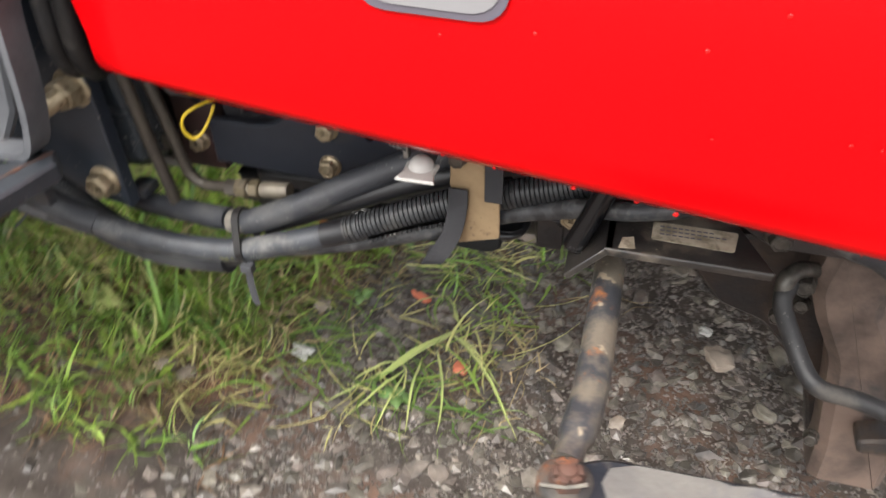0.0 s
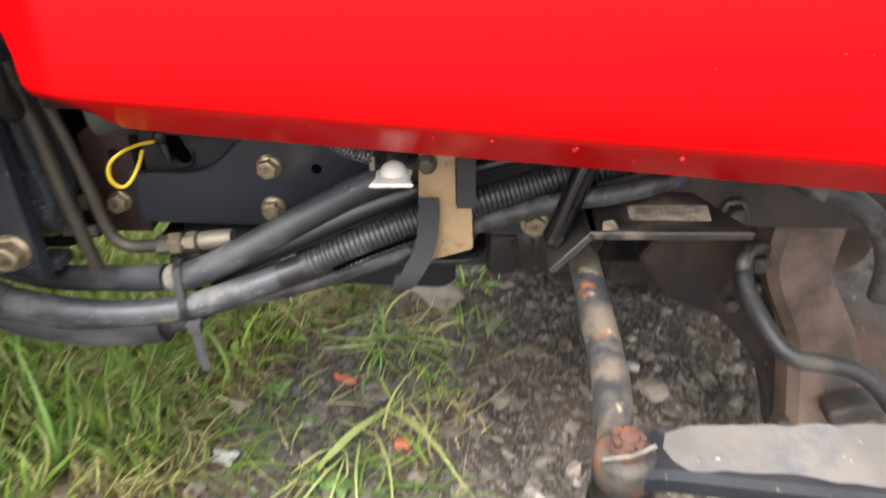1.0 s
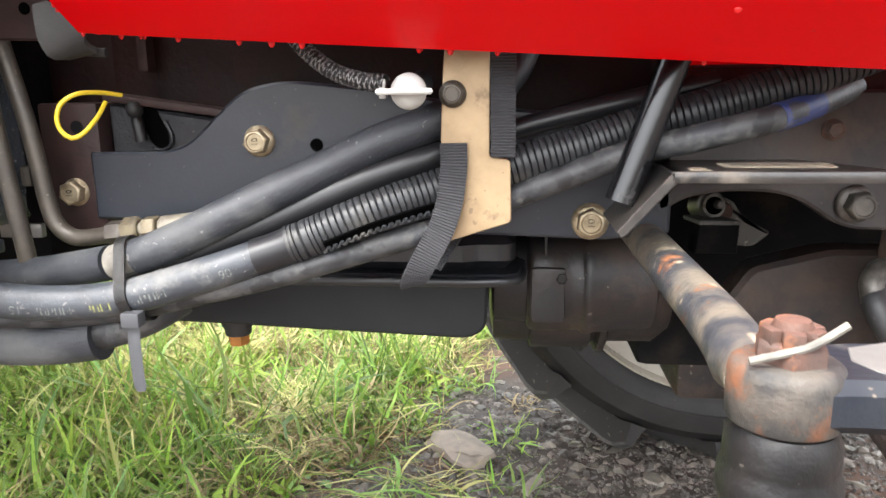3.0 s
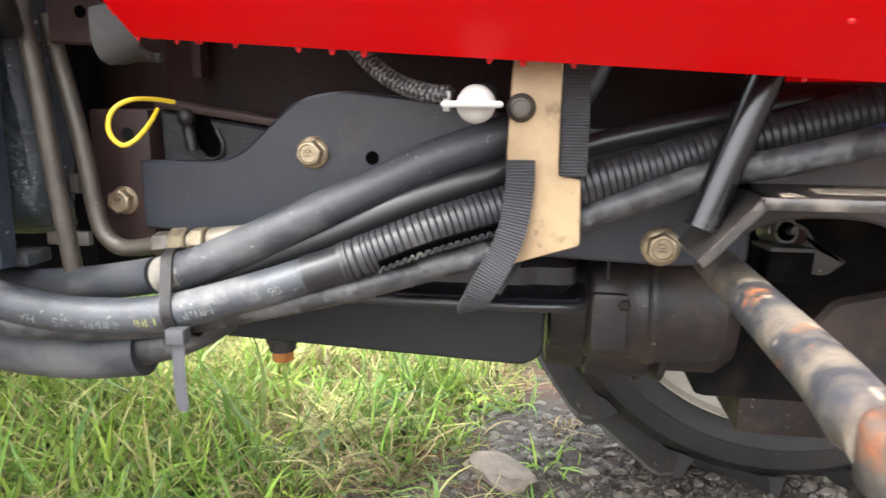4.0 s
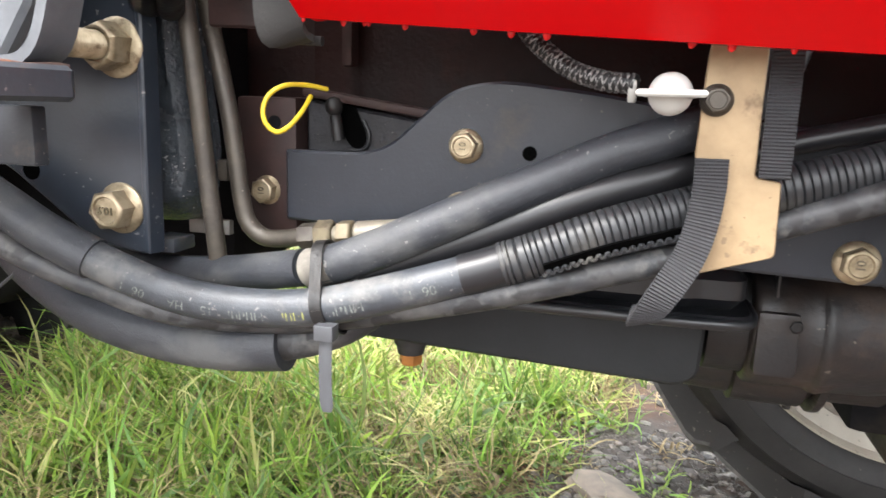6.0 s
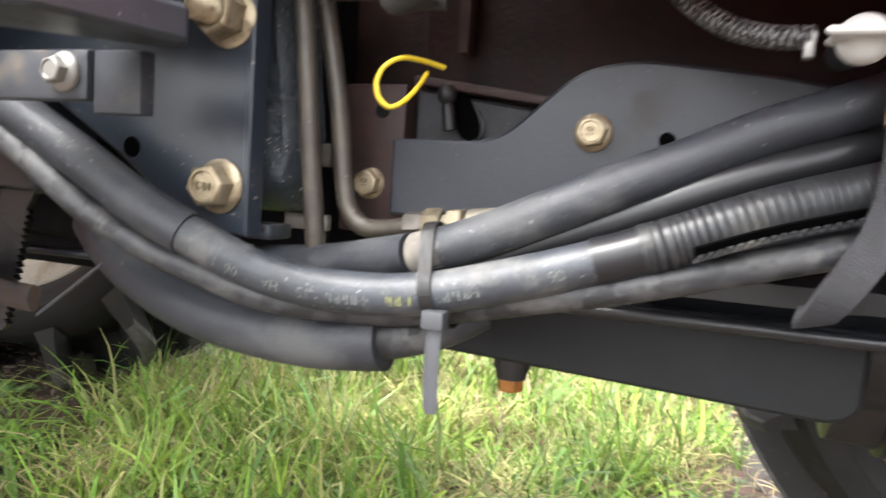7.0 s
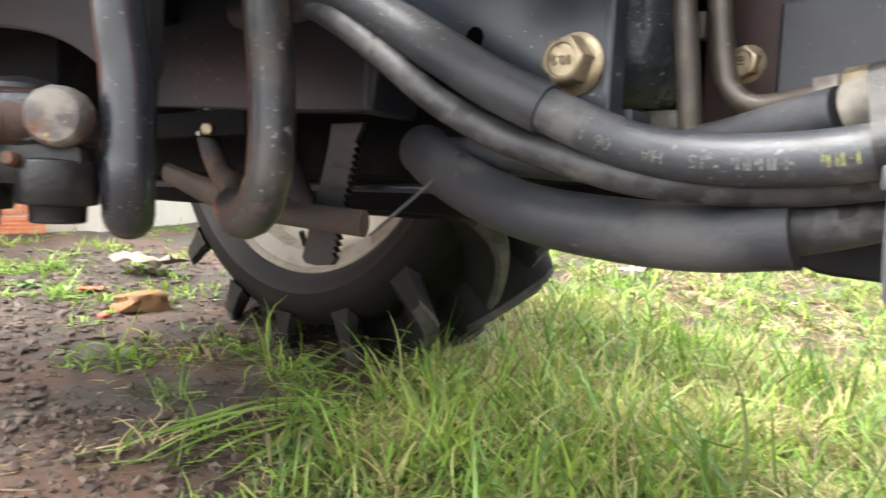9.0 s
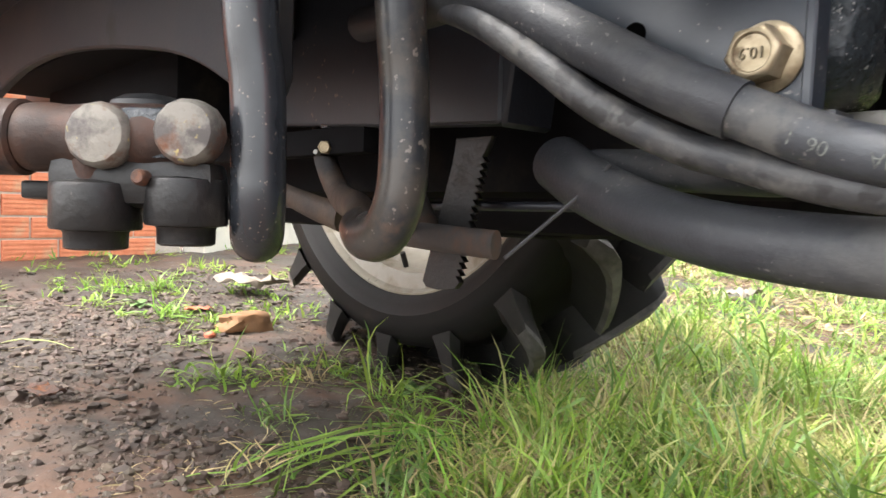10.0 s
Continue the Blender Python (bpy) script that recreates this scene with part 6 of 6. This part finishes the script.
stalk([((-0.06, 0.488), (0.145, 0.47), 0.006, -0.008, 0.02), ((-0.04, 0.5), (0.1, 0.5), 0.005, 0.004, 0.02), ((-0.03, 0.47), (0.09, 0.36), 0.004, -0.006, 0.02), ((-0.08, 0.53), (0.04, 0.55), 0.004, 0.006, 0.02), ((-0.12, 0.5), (0.03, 0.44), 0.004, -0.004, 0.02)], "green grass stalk lying on gravel", LUSH, 3)
stalk([((0.212, 0.442), (0.379, 0.482), 0.0025, 0.004, 0.01), ((0.33, 0.44), (0.385, 0.47), 0.002, 0.002, 0.01)], "thin dry stem lying on gravel", STRAW, 4)
stalk([((-0.965, 0.5), (-1.055, -0.02), 0.016, -0.006, 0.035), ((-0.985, 0.47), (-1.095, 0.09), 0.014, 0.006, 0.04), ((-0.95, 0.46), (-1.0, 0.04), 0.013, -0.01, 0.025), ((-0.98, 0.52), (-1.13, 0.13), 0.013, 0.008, 0.03), ((-0.93, 0.44), (-0.97, 0.1), 0.012, 0.006, 0.03), ((-0.96, 0.5), (-1.02, 0.0), 0.01, 0.01, 0.05), ((-0.9, 0.46), (-0.9, 0.12), 0.012, -0.01, 0.03)], "long green stalk bent over the mud", LUSH, 5)


# ---- grass ----
def blade(data, root, length, width, lean, bend, rng, segs=5, lay=(0.15, 1.5)):
    """One grass blade: most stand and arch, some lie flat, some kink."""
    vs, fs = data
    n0 = len(vs)
    wx, wy = -math.sin(lean), math.cos(lean)
    tw = rng.uniform(-0.9, 0.9)
    wx, wy = wx * math.cos(tw) - wy * math.sin(tw), wx * math.sin(tw) + wy * math.cos(tw)
    px, py, pz = 0.0, 0.0, 0.0
    ang = lay[0] + (lay[1] - lay[0]) * rng.random() ** 0.8
    swing = rng.gauss(0, 0.3)
    kink = rng.randint(1, segs) if rng.random() < 0.42 else -1
    step = length / segs
    width *= 0.55 + 0.9 * rng.random() ** 1.6
    ground_z = rise(root[0], root[1])
    for k in range(segs + 1):
        t = k / segs
        hw = width * 0.5 * (1 - t ** 2.2) * (0.6 + 0.8 * min(1, t * 3)) + 0.0002
        c = (root[0] + px, root[1] + py, root[2] + pz)
        vs.append((c[0] - wx * hw, c[1] - wy * hw, c[2] + tw * hw * 0.6))
        vs.append((c[0] + wx * hw, c[1] + wy * hw, c[2] - tw * hw * 0.6))
        px += step * math.sin(ang) * math.cos(lean)
        py += step * math.sin(ang) * math.sin(lean)
        pz += step * math.cos(ang)
        lean += swing
        ang += bend / segs + (0.9 if k == kink else 0.0)
        if root[2] + pz < ground_z + 0.01:
            ang = min(ang, 1.5)
        ang = min(ang, 2.5)
    for k in range(segs):
        a = n0 + 2 * k
        fs.append((a, a + 1, a + 3, a + 2))


def meadow(name, count, area, mat, label, length, width, bend, seed, need=0.0, power=1.0, lay=(0.15, 1.5), lift=0.0):
    r = random.Random(seed)
    data = ([], [])
    made = tries = 0
    while made < count and tries < count * 12:
        tries += 1
        x, y = r.uniform(area[0], area[1]), r.uniform(area[2], area[3])
        g = grassiness(x, y)
        clump = 0.08 + 2.3 * noise.noise(Vector((x * 6, y * 6, seed))) + 0.5 * noise.noise(Vector((x * 17, y * 17, seed)))
        if g <= need or r.random() > (g ** power) * max(0.03, clump + 0.2):
            continue
        z = rough_ground(x, y) - 0.004
        heading = r.uniform(0, 6.283)
        for _ in range(r.randint(2, 7)):
            k = r.uniform(0.45, 1.0) * (0.55 + 0.45 * g)
            blade(data, (x + r.gauss(0, 0.006), y + r.gauss(0, 0.006), z + lift * r.random()), length * k, width * r.uniform(0.6, 1.2), heading + r.gauss(0, 1.2), bend * r.uniform(-0.1, 1.25), r, 5, lay)
            made += 1
    return stuff(name, *data, mat, label, "grass")


meadow("grass", 6500, (-1.3, 0.4, -0.12, 1.7), GRASS, "dark green grass growing beside the tractor", 0.135, 0.0046, 0.8, 11)
meadow("grass", 4800, (-1.3, 0.4, -0.12, 1.8), LUSH, "bright fresh grass blades", 0.15, 0.0052, 0.8, 12)
meadow("grass", 2400, (-1.3, 0.4, -0.12, 1.8), PALE, "pale yellowish grass blades", 0.15, 0.0044, 1.0, 33)
meadow("grass", 4500, (-1.3, 0.4, -0.12, 1.8), PALE, "pale grass blades lying over the sward", 0.14, 0.003, 0.5, 34, 0.0, 1.0, (0.8, 1.5), 0.05)
meadow("thatch", 5000, (-1.3, 0.4, -0.12, 1.8), STRAW, "dry stems lying over the sward", 0.15, 0.0028, 0.4, 35, 0.0, 1.0, (0.8, 1.5), 0.04)
meadow("grass", 1500, (-1.3, 0.4, 0.05, 1.8), LUSH, "broad fresh grass blades", 0.17, 0.0098, 1.3, 31)
meadow("grass", 900, (-1.3, 0.4, 0.05, 1.8), GRASS, "long arching green grass blades", 0.28, 0.0062, 1.5, 21, 0.0, 1.0, (0.05, 0.8))
meadow("thatch", 9000, (-1.3, 0.5, -0.12, 1.9), DEAD, "reddish brown dead grass lying in the sward", 0.12, 0.0032, 0.8, 18, 0.0, 1.0, (0.9, 1.55))
meadow("thatch", 9000, (-1.3, 0.5, -0.12, 1.9), STRAW, "dry straw-coloured grass lying in the sward", 0.12, 0.0032, 0.8, 13, 0.0, 1.0, (0.9, 1.55))
meadow("grass", 2400, (-1.3, 0.45, -0.12, 1.8), STRAW, "dry standing grass blades", 0.16, 0.0038, 1.2, 23)
meadow("grass", 1500, (-1.1, -0.4, 0.35, 1.0), PALE, "pale long grass blades beside the rear wheel", 0.2, 0.0055, 1.0, 37)
meadow("grass", 1300, (-1.1, -0.4, 0.35, 1.0), LUSH, "fresh long grass blades beside the rear wheel", 0.2, 0.006, 1.0, 38)
meadow("grass", 6500, (-2.6, 2.5, 1.3, 5.3), LUSH, "bright fresh grass behind the tractor", 0.15, 0.0075, 1.8, 14)
meadow("grass", 9000, (-2.6, 2.5, 1.3, 5.3), GRASS, "green grass behind the tractor", 0.15, 0.0075, 1.8, 15)
meadow("thatch", 20000, (-2.6, 2.5, 1.3, 5.3), STRAW, "dry grass lying behind the tractor", 0.15, 0.0065, 0.8, 17, 0.0, 1.0, (0.9, 1.55))
meadow("grass", 3000, (-3.2, -1.7, 0.0, 2.5), LUSH, "sparse weeds by the brick wall", 0.08, 0.006, 1.4, 16)


def leaf_litter(name, count, area, mat, label, size, seed, lo, hi):
    """Many small oval leaves near the ground where the sward thins out."""
    r = random.Random(seed)
    vs, fs = [], []
    made = tries = 0
    while made < count and tries < count * 30:
        tries += 1
        x, y = r.uniform(area[0], area[1]), r.uniform(area[2], area[3])
        g = grassiness(x, y)
        if not lo < g < hi or noise.noise(Vector((x * 8, y * 8, seed))) < 0.05:
            continue
        made += 1
        n0 = len(vs)
        a, tilt, ln = r.uniform(0, 6.28), r.uniform(-0.5, 0.5), size * r.uniform(0.5, 1.3)
        z = rough_ground(x, y) + r.uniform(0.004, 0.03)
        for u, v in ((0, 0), (0.25, 0.3), (0.6, 0.36), (1, 0.02), (0.6, -0.36), (0.25, -0.3)):
            px, py = (u - 0.5) * ln, v * ln
            vs.append((x + px * math.cos(a) - py * math.sin(a), y + px * math.sin(a) + py * math.cos(a), z + px * tilt + abs(v) * 0.25 * ln))
        fs += [(n0, n0 + 1, n0 + 2, n0 + 3), (n0, n0 + 3, n0 + 4, n0 + 5)]
    return stuff(name, vs, fs, mat, label, "leaves")


leaf_litter("weed_leaves", 900, (-1.2, 0.45, 0.05, 1.5), WEED, "small broad weed leaves in the sward", 0.016, 51, 0.1, 1.1)
leaf_litter("dead_leaves", 180, (-1.2, 0.5, 0.05, 1.5), RUST, "brown dead leaves in the sward", 0.012, 52, 0.05, 1.1)
meadow("straw_bits", 2600, (-0.4, 0.6, 0.1, 1.5), STRAW, "bits of straw on the gravel edge", 0.07, 0.0026, 0.4, 53, 0.0, 0.35, (1.15, 1.5))


def sparse(name, count, area, mat, label, length, width, bend, seed, at, lay=(0.15, 1.5)):
    """Thin patchy grass over ground that is nearly bare."""
    r = random.Random(seed)
    data = ([], [])
    made = tries = 0
    while made < count and tries < count * 30:
        tries += 1
        x, y = r.uniform(area[0], area[1]), r.uniform(area[2], area[3])
        if noise.noise(Vector((x * 4, y * 4, seed))) + 0.5 * noise.noise(Vector((x * 15, y * 15, seed))) < at:
            continue
        heading = r.uniform(0, 6.283)
        for _ in range(r.randint(2, 5)):
            blade(data, (x + r.gauss(0, 0.006), y + r.gauss(0, 0.006), rough_ground(x, y) - 0.003), length * r.uniform(0.4, 1.0), width * r.uniform(0.6, 1.2), heading + r.gauss(0, 1.2), bend * r.uniform(0.0, 1.25), r, 5, lay)
            made += 1
    return stuff(name, *data, mat, label, "grass")


sparse("grass", 300, (-0.3, 0.13, 0.1, 0.64), GRASS, "loose green grass stems lying on the gravel", 0.15, 0.0036, 0.3, 65, 0.0, (1.15, 1.5))
sparse("grass", 150, (-0.3, 0.13, 0.1, 0.64), PALE, "loose pale grass stems lying on the gravel", 0.17, 0.0034, 0.3, 66, 0.02, (1.15, 1.5))
sparse("thatch", 260, (-0.3, 0.2, 0.1, 0.7), STRAW, "loose dry stems lying on the gravel", 0.12, 0.0026, 0.3, 67, 0.0, (1.2, 1.5))
sparse("grass", 420, (-0.86, -0.3, -0.06, 0.2), GRASS, "sparse green grass at the edge of the sward", 0.1, 0.0034, 1.8, 61, -0.12)
sparse("grass", 200, (-0.86, -0.3, -0.06, 0.2), LUSH, "sparse fresh grass at the edge of the sward", 0.11, 0.004, 1.9, 61, -0.1)
sparse("thatch", 500, (-0.9, -0.25, -0.08, 0.25), DEAD, "dry straw lying on damp soil", 0.09, 0.003, 0.4, 62, -0.15, (1.1, 1.5))
sparse("grass", 1100, (-2.5, -1.35, 0.15, 0.95), LUSH, "short patchy grass on the bare track", 0.06, 0.005, 1.6, 63, 0.12)
sparse("thatch", 420, (-1.9, -0.9, -0.15, 0.6), STRAW, "straw scattered over the bare track", 0.07, 0.0026, 0.4, 64, 0.1, (1.2, 1.5))


# ---- single tufts, weeds and litter on bare ground ----
def tuft(place, count, length, mat, label, seed):
    r = random.Random(seed)
    data = ([], [])
    for _ in range(count):
        x, y = place[0] + r.gauss(0, 0.018), place[1] + r.gauss(0, 0.018)
        blade(data, (x, y, rough_ground(x, y) - 0.003), length * r.uniform(0.5, 1.1), 0.004 * r.uniform(0.6, 1.2), r.uniform(0, 6.28), r.uniform(0.4, 2.2), r)
    vs, fs = data
    me = bpy.data.meshes.new("grass_tuft")
    me.from_pydata(vs, [], fs)
    me.materials.append(mat)
    return tagged(new("grass_tuft", me), label, "grass tuft")


for k, (place, n, length, mat_) in enumerate((((-1.93, 0.32), 60, 0.13, LUSH), ((-1.22, 0.24), 40, 0.1, GRASS), ((-1.45, 0.25), 45, 0.12, LUSH), ((-1.05, 0.2), 36, 0.12, LUSH), ((-2.1, 0.2), 30, 0.09, LUSH), ((-2.3, 0.45), 50, 0.12, LUSH), ((-2.2, -0.05), 24, 0.08, GRASS), ((-1.36, 0.4), 30, 0.1, STRAW), ((0.02, 0.5), 18, 0.12, GRASS))):
    tuft(place, n, length, mat_, "small dry grass tuft on bare soil" if mat_ is STRAW else "small green grass tuft on bare soil", 40 + k)


for k, (place, n, length, mat_) in enumerate((((-1.0, 0.42), 34, 0.2, LUSH), ((-1.1, 0.46), 40, 0.2, GRASS), ((-1.2, 0.5), 36, 0.18, LUSH), ((-1.31, 0.53), 34, 0.15, GRASS), ((-0.95, 0.52), 40, 0.24, LUSH), ((-1.42, 0.5), 24, 0.12, GRASS), ((-1.06, 0.36), 20, 0.16, STRAW), ((-0.9, 0.62), 44, 0.25, LUSH), ((-0.83, 0.7), 44, 0.24, PALE), ((-0.78, 0.62), 40, 0.24, LUSH), ((-1.0, 0.6), 40, 0.22, PALE), ((-0.7, 0.72), 40, 0.22, LUSH))):
    tuft(place, n, length, mat_, "dry grass tuft in front of the rear tyre" if mat_ is STRAW else "long green grass tuft in front of the rear tyre", 140 + k)
tr = random.Random(77)
for k in range(14):
    x, y = tr.uniform(-0.1, 0.22), tr.uniform(0.3, 1.1)
    tuft((x + 0.12 * (y - 0.5), y), tr.randint(8, 22), tr.uniform(0.05, 0.12), (LUSH, GRASS, GRASS, STRAW)[k % 4], "thin dry grass tuft at the gravel's edge" if k % 4 == 3 else "thin green grass tuft at the gravel's edge", 90 + k)


def weed(place, leaves, size, seed):
    """A low rosette of broad oval leaves."""
    r = random.Random(seed)
    x0, y0 = place
    root = tagged(new("weed"), "low broad-leaved green weed growing in gravel", "weed")
    root.location = (x0, y0, rough_ground(x0, y0))
    for k in range(leaves):
        bm = bmesh.new()
        a = k * 2.4 + r.uniform(-0.4, 0.4)
        ln, tilt = size * r.uniform(0.6, 1.1), r.uniform(0.25, 0.9)
        rows = []
        for i in range(7):
            t = i / 6
            hw = 0.34 * ln * math.sin(math.pi * (0.06 + 0.9 * t) ** 0.8) * (1 if i < 6 else 0.2) * (0.25 if i == 0 else 1)
            d, h = ln * t, ln * (tilt * t - 0.55 * t * t) + 0.006
            rows.append([bm.verts.new((d * math.cos(a) - s_ * hw * math.sin(a), d * math.sin(a) + s_ * hw * math.cos(a), h + 0.12 * abs(s_) * hw)) for s_ in (-1, 0, 1)])
        for p, q in zip(rows, rows[1:]):
            for j in (0, 1):
                bm.faces.new((p[j], p[j + 1], q[j + 1], q[j]))
        leaf = new("leaf", finish("leaf", bm, WEED))
        leaf.parent = root
        leaf.modifiers.new("skin", "SOLIDIFY").thickness = 0.0006
    return root


for k, (place, n, size) in enumerate((((-0.02, 0.15), 6, 0.035), ((-0.42, 0.07), 5, 0.04), ((-0.925, 0.27), 6, 0.05), ((-1.197, 0.56), 5, 0.05), ((-0.16, 0.36), 5, 0.03), ((-0.3, 0.5), 5, 0.035), ((-2.05, 0.3), 6, 0.05))):
    weed(place, n, size, 60 + k)
stalk([((-0.295, 0.332), (-0.275, 0.161), 0.008, 0.004, 0.012)], "grey dry stem lying in the grass", CLAY_GREY, 6)
stalk([((-0.228, 0.40), (-0.222, 0.36), 0.005, 0.002, 0.01), ((-0.222, 0.385), (-0.2, 0.41), 0.004, 0.002, 0.01)], "pale forked twig lying on gravel", PALE_STONE, 7)
stalk([((-1.78, -0.1), (-1.7, 0.06), 0.01, 0.008, 0.02)], "pale green stem lying on gravel", STALK, 8)
scrap("dead_leaf", (-0.579, 0.254), 0.04, BROWN_STONE, "brown dead leaf in the grass", 9)
scrap("torn_leaf", (-0.6, 0.19), 0.05, STALK, "pale green torn leaf in the grass", 10)
scrap("rusty_scrap", (-1.462, -0.073), 0.05, RUST, "rusty flat metal scrap on gravel", 11)
scrap("dead_leaf", (-1.95, 0.42), 0.04, CLAY, "orange dead leaf by the wall", 12)
stone("stone", (-0.381, 0.098), (0.022, 0.018, 0.014), PALE_STONE, "pale stone in the grass", seed=21)
stone("stone", (-0.125, 0.347), (0.022, 0.018, 0.013), STONE, "grey stone on gravel", seed=22)
for k, (x, y) in enumerate(((0.66, 0.33), (0.57, 0.27), (0.6, 0.4), (0.4, 0.3), (0.15, 0.42), (0.36, 0.5), (0.12, 0.3))):
    stone("stone", (x, y), (0.02 + 0.004 * (k % 3), 0.016, 0.012), STONE, "grey angular stone on gravel", seed=30 + k, group="larger stones in the gravel")
